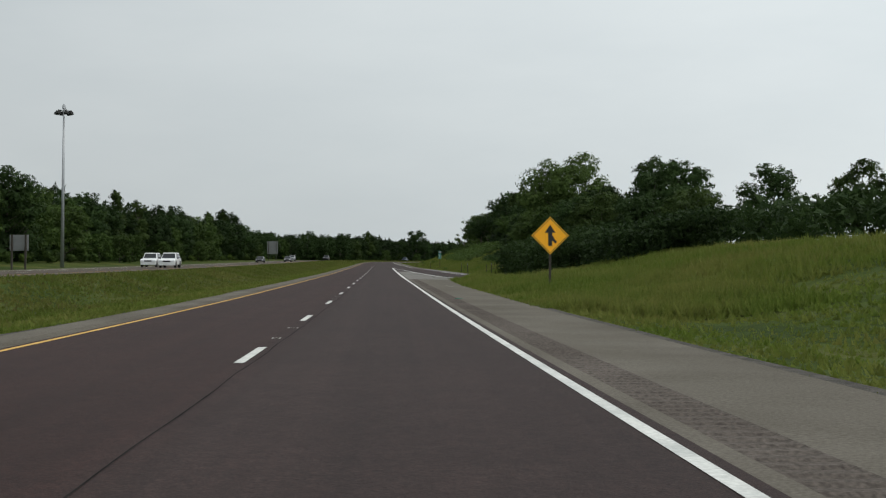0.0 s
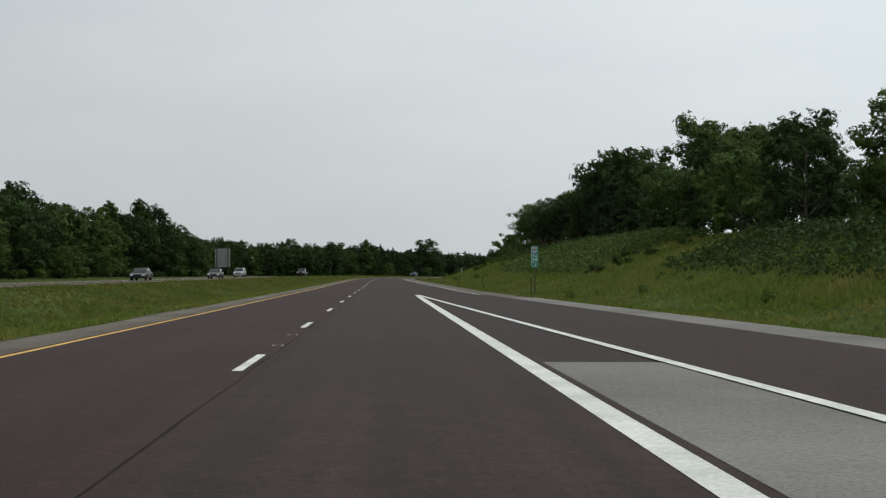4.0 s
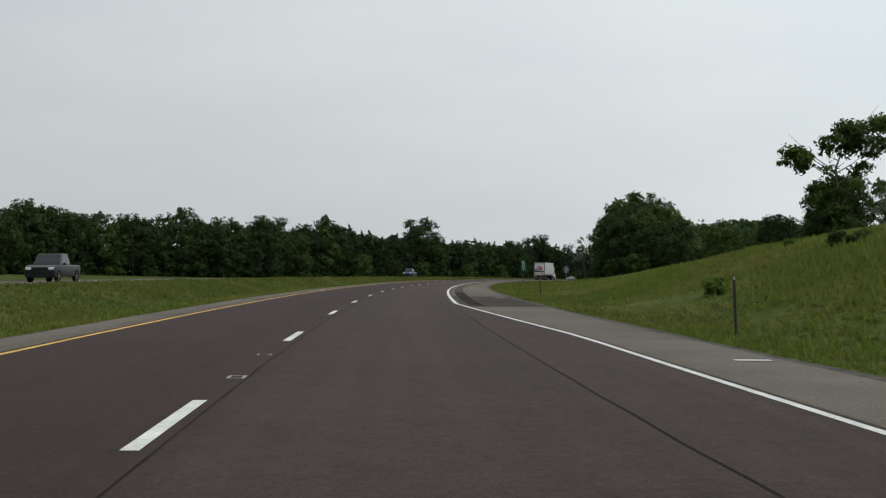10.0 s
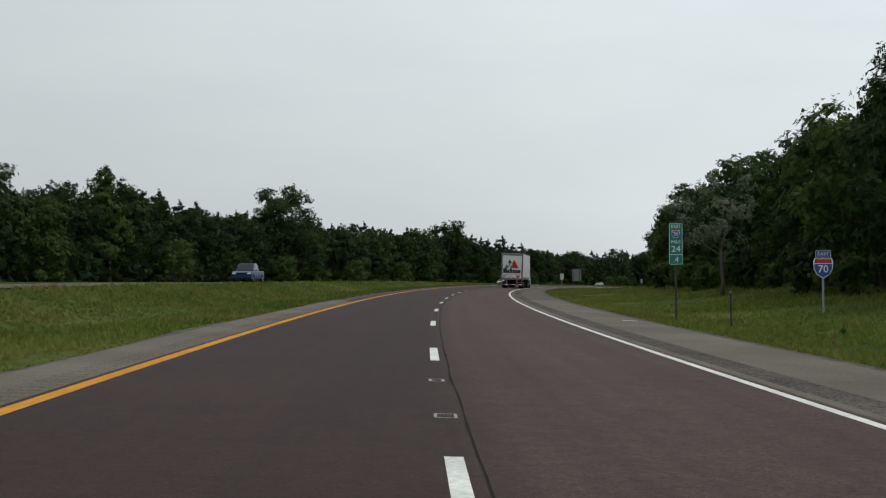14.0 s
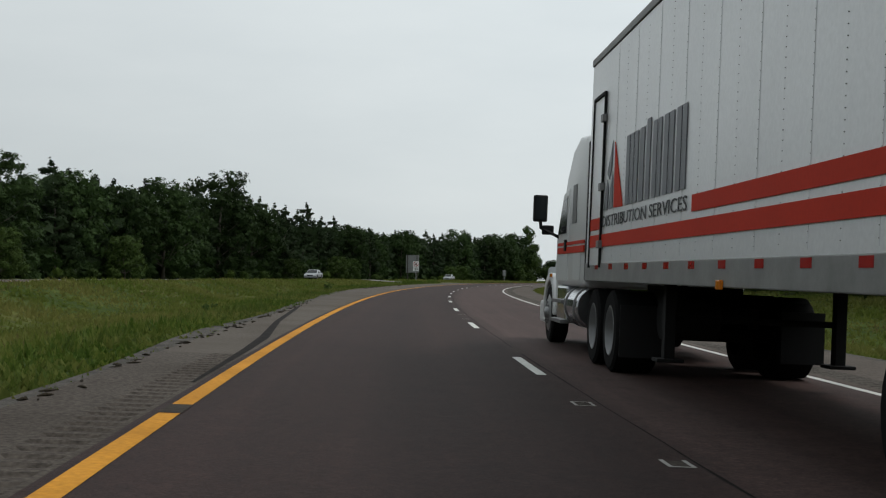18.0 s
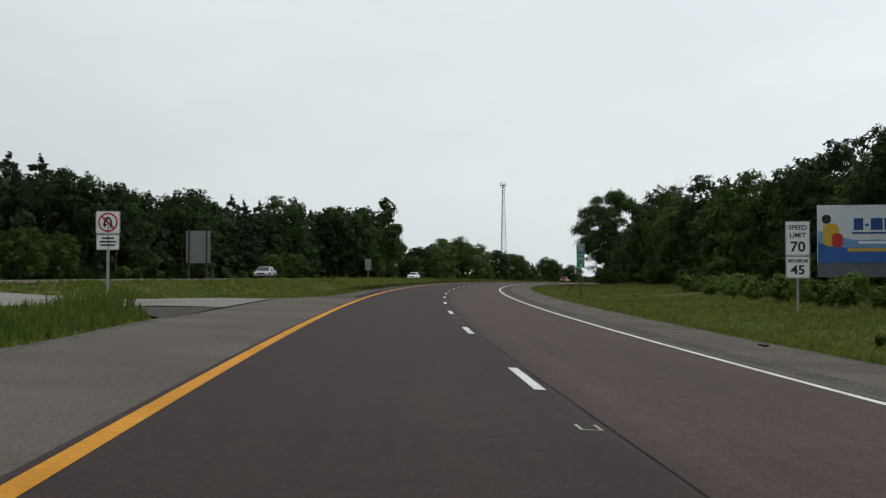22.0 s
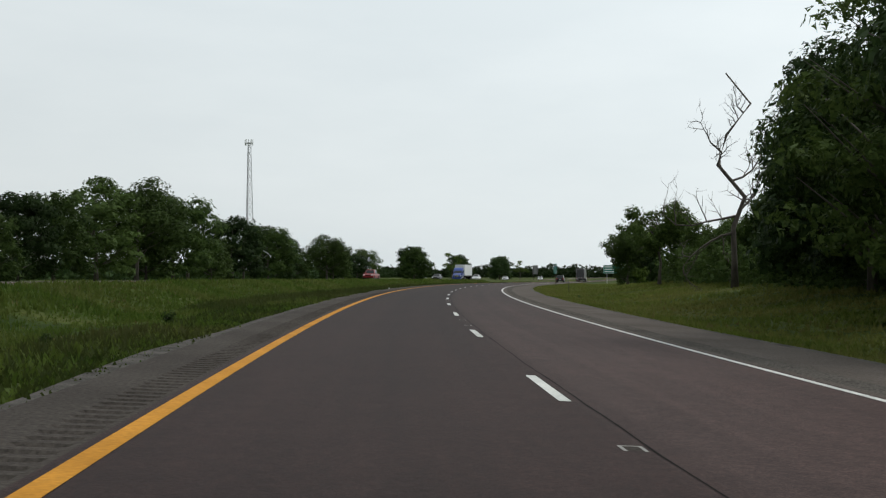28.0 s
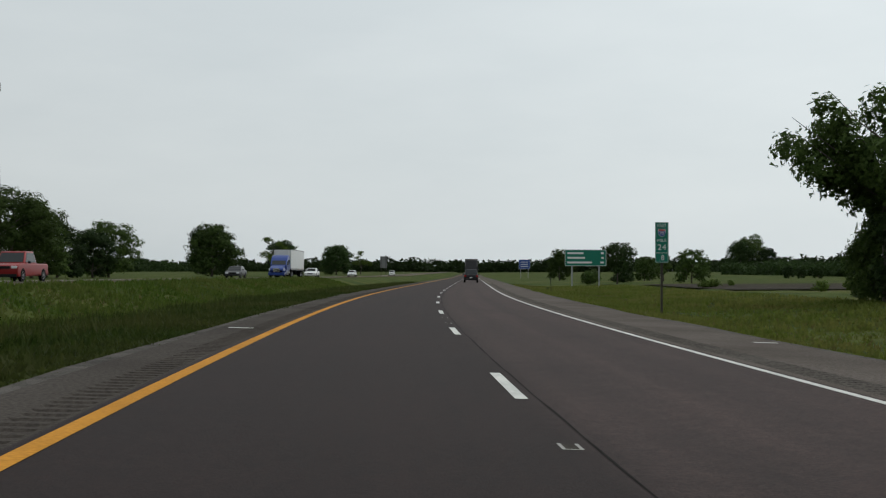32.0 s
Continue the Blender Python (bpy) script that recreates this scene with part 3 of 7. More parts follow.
    for a, l0, l1 in ((88.5, 5.2, 7.0), (90.5, 4.3, 5.4), (89.4, 6.2, 7.2), (104, 4.2, 6.2), (121, 4.0, 5.6)):
        lt = np.linspace(l0, l1, 7)
        v = [tuple(world(a + rc.uniform(-.25, .25) + sg * rc.uniform(.006, .02), q, .009)) for q in lt for sg in (-1, 1)]
        part("paving_crack", mesh_of("paving_crack", v, [(2 * i, 2 * i + 1, 2 * i + 3, 2 * i + 2) for i in range(6)], SHOULDER_DARK), road, "crack across the old paving")
    # rumble strips, real grooves
    def rumble(s_from, s_to, a, b, step=.305):
        deep = 2.0 if b > 0 else 2.8
        g = np.arange(s_from, s_to, step)
        ss = (g[:, None] + np.array([0, .05, .13, .18])[None]).ravel()
        dz = np.tile([0, -.012, -.012, 0.0], len(g)) * deep - .008
        A, B = world(ss, np.full_like(ss, a + .06), dz), world(ss, np.full_like(ss, b - .06), dz)
        v = np.stack([A, B], 1).reshape(-1, 3)
        k = np.arange(len(ss) - 1) * 2
        f = np.stack([k, k + 1, k + 3, k + 2], 1)
        # the grooves run out at both ends
        m = len(ss)
        top = np.full_like(ss, -.008)
        v = np.concatenate([v, world(ss, np.full_like(ss, a), top), world(ss, np.full_like(ss, b), top)])
        q = np.arange(m - 1)
        return v, np.concatenate([f, np.stack([2 * q, 2 * q + 2, 2 * m + q + 1, 2 * m + q], 1), np.stack([2 * q + 1, 3 * m + q, 3 * m + q + 1, 2 * q + 3], 1)])
    for (a0, a1, x0, x1) in ((-20, 560, -4.05, -3.66), (560, 672, -4.05, -3.66), (858, 1330, -4.05, -3.66), (-20, 92, 4.05, 4.6), (399, 430, 4.05, 4.55), (430, 1330, 4.05, 4.6)):
        v, f = rumble(a0, a1, x0, x1)
        # right-hand strips get a darker tone that paints in their grooves' shade
        tone = (SHOULDER if x0 < 0 else SHOULDER_MID) if a0 < 0 else SHOULDER_DIRTY if a0 == 560 else RUMBLE_DARK if a0 == 399 else RUMBLE if x0 > 0 else SHOULDER_DARK
        part("rumble_bed", strip("rumble_bed", np.arange(a0, a1 + 1, 3.0), [x0 - .4, x1 + .05] if x0 < 0 else [x0 - .05, x1 + .6], tone, -.031), road, "bed under the grooves")
        part("rumble_strip", mesh_of("rumble_strip", v, f.tolist(), tone), road, "milled grooves in the shoulder", kind="stuff")
    for (x0, x1) in ((-4.05, -3.66), (4.1, 4.55)):
        far = np.array([-150.0, -100, -20])
        part("shoulder_strip", strip("shoulder_strip", far, [x0, x1], SHOULDER, -.008), road)
        far = np.arange(1330, 2600, 20.0)
        part("shoulder_strip", strip("shoulder_strip", far, [x0, x1], SHOULDER, -.008), road)
    # dashes, the joint's crack and the recessed marker slots
    for n in range(-8, 118):
        a = n * 12.192
        sdash = np.linspace(a, a + 3.048, 4)
        part("lane_dash", strip("lane_dash", sdash, [-.062, .062], WHITE_PAINT, e), road)
    rnd = random.Random(3)
    for n in range(-4, 106, 2):
        for o in (5.25, 8.8):
            a, c = n * 12.192 + o, rnd.uniform(-.02, .04)
            w, ln, t = rnd.uniform(.075, .105), rnd.uniform(.26, .36), rnd.uniform(.022, .036)
            q, lt = np.array([a, a + t, a + ln - t, a + ln]), [c - w, c - w + t, c + w - t, c + w]
            v = np.stack([world(q, x, e) for x in lt], 1).reshape(-1, 3)
            f = [(i * 4 + j, i * 4 + j + 1, i * 4 + j + 5, i * 4 + j + 4) for i in range(3) for j in range(3) if (i, j) != (1, 1) and not (j == 1 and rnd.random() < .2)]
            slot = part("marker_slot", mesh_of("marker_slot", v, f, PALE_SCRAPE), road, "pale scraped slot of a recessed marker")
            part("recess", strip("recess", q[1:3], [lt[1], lt[2]], SHOULDER_DARK, .002), slot, "dark recess of the marker")
    sk = np.arange(-60, 1330, .8)
    wob = np.array([noise.noise((q * .35, 0, 0)) * .03 + noise.noise((q * 1.7, 3, 0)) * .012 for q in sk])
    wid = np.array([.007 + .022 * abs(noise.noise((q * .8, 9, 0))) for q in sk])
    for i0 in range(0, len(sk) - 20, 20):
        q = slice(i0, i0 + rnd.choice((21, 21, 21, 19, 21)))
        part("joint_crack", strip("joint_crack", sk[q], [.16 + wob[q] - wid[q], .16 + wob[q] + wid[q]], CRACK, .003), road, "dark crack along the lane joint", kind="stuff")
    sk = np.arange(195, 400, .8)
    wob = np.array([noise.noise((q * .35, 7, 0)) * .06 for q in sk])
    c = np.interp(sk, (195, 400), (4.05, 3.5))
    for i0 in range(0, len(sk) - 12, 12):
        q = slice(i0, i0 + rnd.choice((13, 13, 11, 13)))
        w = rnd.uniform(.006, .014)
        part("joint_crack", strip("joint_crack", sk[q], [c[q] + wob[q] - w, c[q] + wob[q] + w], CRACK, .003), road, kind="stuff")
    for q, lat in ((57, 5.7), (192, -4.2), (320, -4.3), (374, 6.4), (414, 5.9), (867, -4.13), (868, 6.0), (1195, -4.15), (1195, 6.0), (1020, -4.25), (545, 5.9), (700, 5.9)):
        part("shoulder_tick", strip("shoulder_tick", np.array([q, q + .2]), [lat - .24, lat + .24], WHITE_PAINT, .002), road, "short white tick painted on the shoulder")
    # gravel edge where paving meets grass
    for side in (0, 1):
        edge = paved_left(sl) if side == 0 else paved_right(sl)
        wv = np.array([noise.noise((q * .11, 5 + side, 0)) * .14 for q in sl])
        d = -1 if side == 0 else 1
        lats = [edge + d * (np.interp(sl, (540, 580, 950, 1000), (.12, .28, .3, .2) if side == 0 else (.28, .3, .3, .3)) + wv * 1.6), edge - d * .02]
        part("gravel_edge", strip("gravel_edge", sl, lats if side == 0 else lats[::-1], GRAVEL, -.02), road, "crumbling dark gravel edge")
    # the other carriageway
    opp = root("opposite_road", "grey asphalt carriageway beyond the grass median", "road", kind="structure")
    z = .40
    part("lanes", strip("lanes", s1, [-28.5, -24.7, -21], TAN_PAVING, z), opp)
    part("shoulder", strip("shoulder", s1, [-31.5, -28.5], SHOULDER, z - .008), opp)
    part("shoulder", strip("shoulder", s1, [-21, -19.5], SHOULDER, z - .008), opp)
    part("edge_line", strip("edge_line", s1, [-28.4, -28.25], WHITE_PAINT, z + e), opp)
    part("edge_line", strip("edge_line", s1, [-21.15, -21.0], YELLOW_PAINT, z + e), opp)
    for n in range(0, 112):
        a = n * 12.192 + 4
        part("lane_dash", strip("lane_dash", np.array([a, a + 3.05]), [-24.76, -24.64], WHITE_PAINT, z + e), opp)
    # the paved link across the median
    sx = np.linspace(838, 849, 6)
    part("median_link", strip("median_link", sx, [-19.6, -17, -14, -12, -10, -8, paved_left(sx)], OLD_PAVING, .02, True), opp, "pale paved link across the median")
    sy = np.linspace(829.5, 838.2, 8)
    part("asphalt_patch", strip("asphalt_patch", sy, [paved_left(sy) - np.linspace(.05, 1, 8) ** 1.4 * 4.2, paved_left(sy) - .02], SHOULDER_DARK, .035, True), opp, "dark asphalt patch beside the link")


build_roads()
_sf = np.arange(1277, 1340, 3.0)
tagged(new("field", strip("field", _sf, [24.0, 30, 40, 60, 90, 130], SOIL, .06, True)), "strip of bare brown fallow soil in the grass", "field", kind="structure")
# ---- trees ----
def unit(a):
    return a / np.maximum(np.linalg.norm(a, axis=1)[:, None], 1e-6)


def leaf_quads(rng, centers, outward, radii, per, size, flat=.8, loose=.75):
    """clumps of loose leaves: per quads round each centre, facing more or less outward."""
    n = len(centers) * per
    c, out = np.repeat(centers, per, 0), np.repeat(outward, per, 0)
    r = np.repeat(radii, per)[:, None]
    d = unit(rng.normal(size=(n, 3)))
    p = c + d * r * rng.uniform(.3, 1.0, (n, 1)) * np.array([1, 1, flat])
    nrm = unit(out * 1.25 + d * .4 + loose * rng.normal(size=(n, 3)) * .58)
    a = unit(np.cross(nrm, rng.normal(size=(n, 3))))
    b = np.cross(nrm, a)
    sz = size * rng.uniform(.6, 1.3, (n, 1))
    a, b = a * sz, b * sz * .75
    return np.stack([p - a, p + a * .55 + b, p + a * .75 - b], 1)


def crown_points(rng, lobes, count):
    """points near the surface of a union of ellipsoid lobes (x, y, z, rx, rz), and which way they face."""
    out, face = [], []
    w = np.array([l[3] ** 2 for l in lobes])
    for l, k in zip(lobes, np.maximum(4, (count * w / w.sum()).astype(int))):
        d = unit(rng.normal(size=(k, 3)))
        d[:, 2] = np.where((d[:, 2] < -.5) & (rng.random(k) < .7), -d[:, 2], d[:, 2])
        out.append(np.array(l[:3]) + d * np.array([l[3], l[3], l[4]]) * rng.uniform(.7, 1.0, (k, 1)))
        face.append(unit(d + np.array([0, 0, .25])))
    return np.concatenate(out), np.concatenate(face)


def lumpy(rng, w, h, zc, rz, n, low=-.6, rx=.36, size=(.13, .2), squash=.8):
    """a full crown: one large ellipsoid with smaller lobes all over its surface."""
    lobes = [(0, 0, h * zc, w * rx, h * rz)]
    for i in range(n):
        u = low + (1 - low) * (i + rng.random()) / n
        a = i * 2.399 + rng.uniform(-.4, .4)
        c = math.sqrt(max(0, 1 - u * u)) if u > -.3 else .95
        k = rng.uniform(.82, 1.12)
        s = w * rng.uniform(*size)
        lobes.append((w * rx * c * k * math.cos(a), w * rx * c * k * math.sin(a), h * zc + h * rz * u * rng.uniform(.85, 1.05), s, s * squash))
    return lobes


def wood_mesh(rng, h, r0, limbs, mat, lean=.03, n=7, twig=0):
    sh = Shape()
    k = 6
    pts = [(rng.normal() * lean * h * i / k, rng.normal() * lean * h * i / k, h * i / k) for i in range(k + 1)]
    sh.tube(pts, [r0 * (1.25 if i == 0 else 1) * (1 - .8 * i / k) for i in range(k + 1)], n)
    for z, ang, ln, up in limbs:
        i = min(k - 1, int(z / h * k))
        f = z / h * k - i
        b = Vector(pts[i]).lerp(Vector(pts[i + 1]), f)
        d = Vector((math.cos(ang), math.sin(ang), up)).normalized()
        mid = b + d * ln * .5 + Vector((0, 0, ln * .06))
        end = b + d * ln + Vector((0, 0, ln * .22))
        rr = max(.03, r0 * .42 * (1 - .6 * z / h))
        sh.tube([b, mid, end], [rr, rr * .65, rr * .22], 5, False)
        for q in range(twig):
            t0 = .45 + .5 * rng.random()
            p0 = b.lerp(end, t0)
            dd = (d + Vector(rng.normal(size=3) * .7) + Vector((0, 0, .3))).normalized()
            l2 = ln * rng.uniform(.25, .5)
            p1 = p0 + dd * l2 * .5 + Vector(rng.normal(size=3) * .05 * l2)
            p2 = p0 + dd * l2 + Vector((0, 0, .1 * l2))
            sh.tube([p0, p1, p2], [rr * .4, rr * .25, rr * .1], 4, False)
    return sh.mesh("trunk", mat, smooth=True)


def make_tree(name, seed, h, w, style, leaves, count, size, label, category="tree", bark=None):
    """one tree of height h and crown width w, standing at the origin, as a thing with trunk and crown."""
    rng = np.random.default_rng(seed)
    lobes, limbs, r0, flat = [], [], h * .018, .8
    if style == "round":
        lobes = lumpy(rng, w, h, .58, .36, 16, -.75)
        r0 = h * .02
    elif style == "wild":
        lobes = lumpy(rng, w, h, .48, .44, 20, -.95, .35, (.12, .2))
    elif style == "spread":
        lobes = lumpy(rng, w, h, .62, .30, 22, -.6, .38, (.10, .15), .6)
        r0 = h * .022
    elif style == "ragged":
        # heavy limbs, each carrying its own bunches of leaves, with sky between them
        for i in range(9):
            a, up, reach = i * 2.4 + rng.uniform(-.5, .5), rng.uniform(.45, .9), w * rng.uniform(.26, .46)
            for q in range(5):
                t = .35 + .65 * q / 4
                k = w * rng.uniform(.065, .105)
                lobes.append((reach * t * math.cos(a) + rng.normal() * .03 * w, reach * t * math.sin(a) + rng.normal() * .03 * w, h * (.30 + (up - .30) * t ** .8) + rng.normal() * .03 * h, k, k * .7))
        for i in range(7):
            k = w * rng.uniform(.08, .12)
            lobes.append((rng.normal() * .10 * w, rng.normal() * .10 * w, h * (.40 + .08 * i), k, k * .8))
        r0 = h * .022
    elif style == "airy":
        # tiers of nearly level sprays all the way down, thin at the ends
        for i in range(17):
            z = .14 + .76 * i / 16
            a, reach = i * 2.4 + rng.uniform(-.4, .4), w * (.52 - .30 * abs(z - .35)) * rng.uniform(.75, 1.05)
            for q in range(5):
                t = .2 + .8 * q / 4
                k = w * rng.uniform(.05, .085) * (1.2 - .5 * t)
                lobes.append((reach * t * math.cos(a) + rng.normal() * .03 * w, reach * t * math.sin(a) + rng.normal() * .03 * w, h * (z + .05 * t) + rng.normal() * .02 * h, k, k * .5))
    elif style == "forked":
        # two limbs apart, the taller one leaning the other way, over a bushy foot
        for dx, z, n in ((-.36, .66, 5), (-.24, .58, 5), (.02, .74, 5), (.12, .86, 6), (.26, .80, 6), (.34, .88, 4), (.20, .62, 4), (.30, .70, 3), (-.04, .28, 5), (-.14, .36, 4), (.08, .40, 4)):
            for q in range(n):
                k = w * rng.uniform(.035, .062)
                lobes.append((w * (dx + rng.normal() * .07), w * rng.normal() * .13, h * (z + rng.normal() * .045), k, k * .7))
    elif style == "tall":
        for i in range(10):
            t = i / 9
            a, rr = rng.uniform(0, 6.28), w * .2 * (1 - t * .6)
            lobes.append((rr * math.cos(a), rr * math.sin(a), h * (.25 + .66 * t), w * rng.uniform(.17, .3) * (1 - .45 * t), h * rng.uniform(.07, .12)))
    elif style == "open":
        for i in range(11):
            a, rr = rng.uniform(0, 6.28), rng.uniform(.1, .44) * w
            lobes.append((rr * math.cos(a), rr * math.sin(a), h * rng.uniform(.42, .93), w * rng.uniform(.09, .15), h * rng.uniform(.05, .09)))
    elif style == "cone":
        for i in range(14):
            t = i / 13
            lobes.append((rng.normal() * .03 * w, rng.normal() * .03 * w, h * (.08 + .86 * t), w * .5 * (1 - t) ** .8 + .12, h * .06))
    elif style == "pine":
        for i in range(26):
            t = (i + .5) / 26
            a, rr = i * 2.4 + rng.uniform(-.5, .5), w * .32 * (1 - t) ** .45 * rng.uniform(.5, 1.2)
            lobes.append((rr * math.cos(a), rr * math.sin(a), h * (.14 + .78 * t + rng.uniform(-.03, .03)), w * (.20 - .11 * t), h * (.05 - .015 * t)))
        lobes.append((0, 0, h * .96, w * .05, h * .05))
    elif style == "oak":
        lobes = lumpy(rng, w, h, .57, .36, 46, -.85, .38, (.07, .12), .7)[1:]
        r0 = h * .026
    elif style == "bush":
        for i in range(6):
            a, rr = rng.uniform(0, 6.28), rng.uniform(0, .3) * w
            lobes.append((rr * math.cos(a), rr * math.sin(a), h * rng.uniform(.3, .6), w * rng.uniform(.2, .3), h * rng.uniform(.25, .38)))
        r0 = .05
    for l in lobes[::3] if style == "pine" else lobes[3::5] + lobes[4::5] if style in ("ragged", "airy", "forked") else lobes[:14]:
        ang = math.atan2(l[1], l[0])
        z = max(h * .12, l[2] - h * .14)
        limbs.append((min(z, h * .8), ang, max(.3, math.hypot(l[0], l[1]) + l[3] * .4), .45))
    per = 12 if style != "pine" else 9
    pts, face = crown_points(rng, lobes, int(count * 1.4) // per)
    rad = np.full(len(pts), .055 * w + .12) * rng.uniform(.6, 1.25, len(pts))
    if style in ("spread", "pine"):
        flat = .55
    if style == "pine":
        rad *= np.clip(1.5 - pts[:, 2] / h * 1.15, .35, 1.2)
    q = leaf_quads(rng, pts, face, rad, per, size * 1.12, flat)
    if style not in ("open", "spread", "ragged", "forked", "airy", "oak"):
        core = []
        for l in lobes:
            k = max(10, int(62 * min(1.6, l[3] / 2.2)))
            d = rng.normal(size=(k, 3))
            d /= np.linalg.norm(d, axis=1)[:, None]
            core.append((np.array(l[:3]) + d * np.array([l[3], l[3], l[4]]) * rng.uniform(.15, .66, (k, 1)), np.full(k, l[3] * .2)))
        q = np.concatenate([q, leaf_quads(rng, np.concatenate([c for c, _ in core]), np.concatenate([c for c, _ in core]) * 0 + np.array([0, 0, .3]), np.concatenate([r_ for _, r_ in core]), 1, size * (1.45 if style != "bush" else 1.2), .8)])
    q[:, :, 2] = np.maximum(q[:, :, 2], .05)
    t = root(name, label, category)
    part("trunk", wood_mesh(rng, h * (.8 if style not in ("bush",) else .5), r0, limbs, bark or BARK), t)
    part("crown" if category == "tree" else "foliage", quads_mesh("crown", q, leaves), t)
    return t


def crooked(sh, rng, p, d, ln, r0, depth):
    """a bare limb that bends as it goes and forks into thinner ones."""
    pts, step = [p], ln / 5
    for i in range(5):
        d = (d + Vector(rng.normal(size=3) * .22) + Vector((0, 0, .05))).normalized()
        pts.append(pts[-1] + d * step)
    sh.tube(pts, [r0 * (1 - .15 * i) for i in range(6)], 5 if depth > 1 else 4, False)
    if depth:
        for i in (1, 2, 3, 4, 5):
            for q in range(1 if i < 5 else 2):
                dd = (d + Vector(rng.normal(size=3) * .75)).normalized()
                crooked(sh, rng, pts[i], dd, ln * rng.uniform(.32, .52), r0 * (.62 - .05 * i), depth - 1)


def bare_tree(seed, h, label, long_limbs=(), bark=None):
    rng = np.random.default_rng(seed)
    t = root("bare_tree", label, "tree")
    if long_limbs:
        sh = Shape()
        k = 7
        pts = [Vector((rng.normal() * .010 * h * i, rng.normal() * .010 * h * i, h * i / k)) for i in range(k + 1)]
        sh.tube(pts, [h * .015 * (1.3 if i == 0 else 1) * (1 - .11 * i) for i in range(k + 1)], 8)
        for z, ang, ln, up in long_limbs:
            i = min(k - 1, int(z / h * k))
            b = pts[i].lerp(pts[i + 1], z / h * k - i)
            crooked(sh, rng, b, Vector((math.cos(ang), math.sin(ang), up)).normalized(), ln, h * .0062 * (1.2 - .6 * z / h), 2)
        part("trunk", sh.mesh("trunk", bark or DEAD_BARK, smooth=True), t)
        return t
    limbs = [(h * rng.uniform(.35, .97), rng.uniform(0, 6.28), h * rng.uniform(.12, .3), rng.uniform(.3, 1.0)) for _ in range(16)]
    part("trunk", wood_mesh(rng, h, h * .014, limbs, bark or DEAD_BARK, .035, 7, 5), t)
    return t


KINDS = {}


def kind(key, *a, **k):
    KINDS[key] = make_tree(*a, **k)


kind("round1", "broadleaf_tree", 11, 13, 11, "wild", LEAVES, 2900, .275, "full green broadleaf tree at the wood's edge")
kind("round2", "broadleaf_tree", 12, 12, 11, "round", LEAVES_DARK, 2900, .275, "dark green rounded broadleaf tree")
kind("round3", "broadleaf_tree", 13, 14, 11.5, "wild", LEAVES_DARK, 3000, .285, "dark dense broadleaf tree leafy to the ground")
kind("round4", "broadleaf_tree", 14, 11, 10.5, "wild", LEAVES, 2700, .27, "green broadleaf tree leafy to the ground")
kind("tall2", "tall_tree", 16, 15, 8, "tall", LEAVES, 2500, .31, "tall narrow green tree")
kind("pine1", "pine_tree", 17, 16, 9, "pine", LEAVES_PINE, 3600, .24, "dark pine with ragged tiers of needles")
kind("pine2", "pine_tree", 18, 15, 7, "pine", LEAVES_PINE, 3300, .23, "slim dark pine with a spiky top")
kind("cedar", "cedar_tree", 19, 10, 6.5, "cone", LEAVES_DARK, 4500, .19, "dark pointed cedar on the grassy bank")
kind("open1", "open_tree", 20, 11, 10, "open", LEAVES_LIGHT, 2400, .20, "open light green tree with gaps in its crown")
kind("open2", "open_tree", 21, 12, 9, "open", LEAVES, 2700, .20, "thin-crowned tree with its trunk showing")
kind("flat1", "spreading_tree", 22, 9, 12, "spread", LEAVES, 5200, .19, "wide spreading tree with layered leaves")
kind("silver", "silver_tree", 23, 8, 7, "open", LEAVES_SILVER, 1300, .13, "sparse pale grey-green tree beside the wood")
kind("oak", "oak_tree", 24, 17.5, 16, "oak", LEAVES_DARK, 24000, .19, "great dark oak hanging over the verge")
kind("knob", "broadleaf_tree", 25, 20, 15, "round", LEAVES_DARK, 6500, .28, "great rounded tree standing over the wood")
kind("bush1", "bush", 26, 2.2, 3.0, "bush", LEAVES_LIGHT, 420, .16, "low light green bush in the grass", "bush")
kind("bush2", "bush", 27, 3.4, 4.6, "bush", LEAVES, 620, .2, "leafy green thicket bush beside the wood", "bush")
kind("bush3", "bush", 36, 4.0, 4.4, "bush", LEAVES_LIGHT, 620, .2, "rounded light green bush at the wood's foot", "bush")
kind("big1", "broadleaf_tree", 28, 11, 11, "wild", LEAVES_DARK, 10000, .18, "big dark tree thick with leaves on the mound")
kind("big2", "broadleaf_tree", 29, 11.5, 12, "round", LEAVES, 9000, .18, "big spreading green tree in the open grass")
kind("wild1", "broadleaf_tree", 33, 11, 11, "wild", LEAVES, 5200, .23, "leafy green field tree with low branches")
kind("wild2", "broadleaf_tree", 34, 11, 10, "wild", LEAVES_DARK, 5200, .23, "dark green field tree leafy to the ground")
kind("ragged1", "field_tree", 41, 11, 11.5, "ragged", LEAVES_FIELD, 9000, .18, "ragged green tree with sky between its limbs")
kind("ragged2", "field_tree", 42, 11, 10.5, "ragged", LEAVES, 7600, .18, "uneven green tree with dark limbs showing")
kind("forked", "forked_tree", 43, 8.0, 8.4, "forked", LEAVES_FIELD, 3600, .17, "lone forked tree with two leafy limbs")
kind("airy", "spreading_tree", 44, 12, 11, "airy", LEAVES_FIELD, 6200, .17, "airy spreading tree with dark limbs on the bank")
kind("thin1", "spreading_tree", 35, 8.5, 11, "spread", LEAVES_DARK, 5200, .19, "dark spreading tree on the bank's crest")
USED = set()
TRNG = random.Random(5)


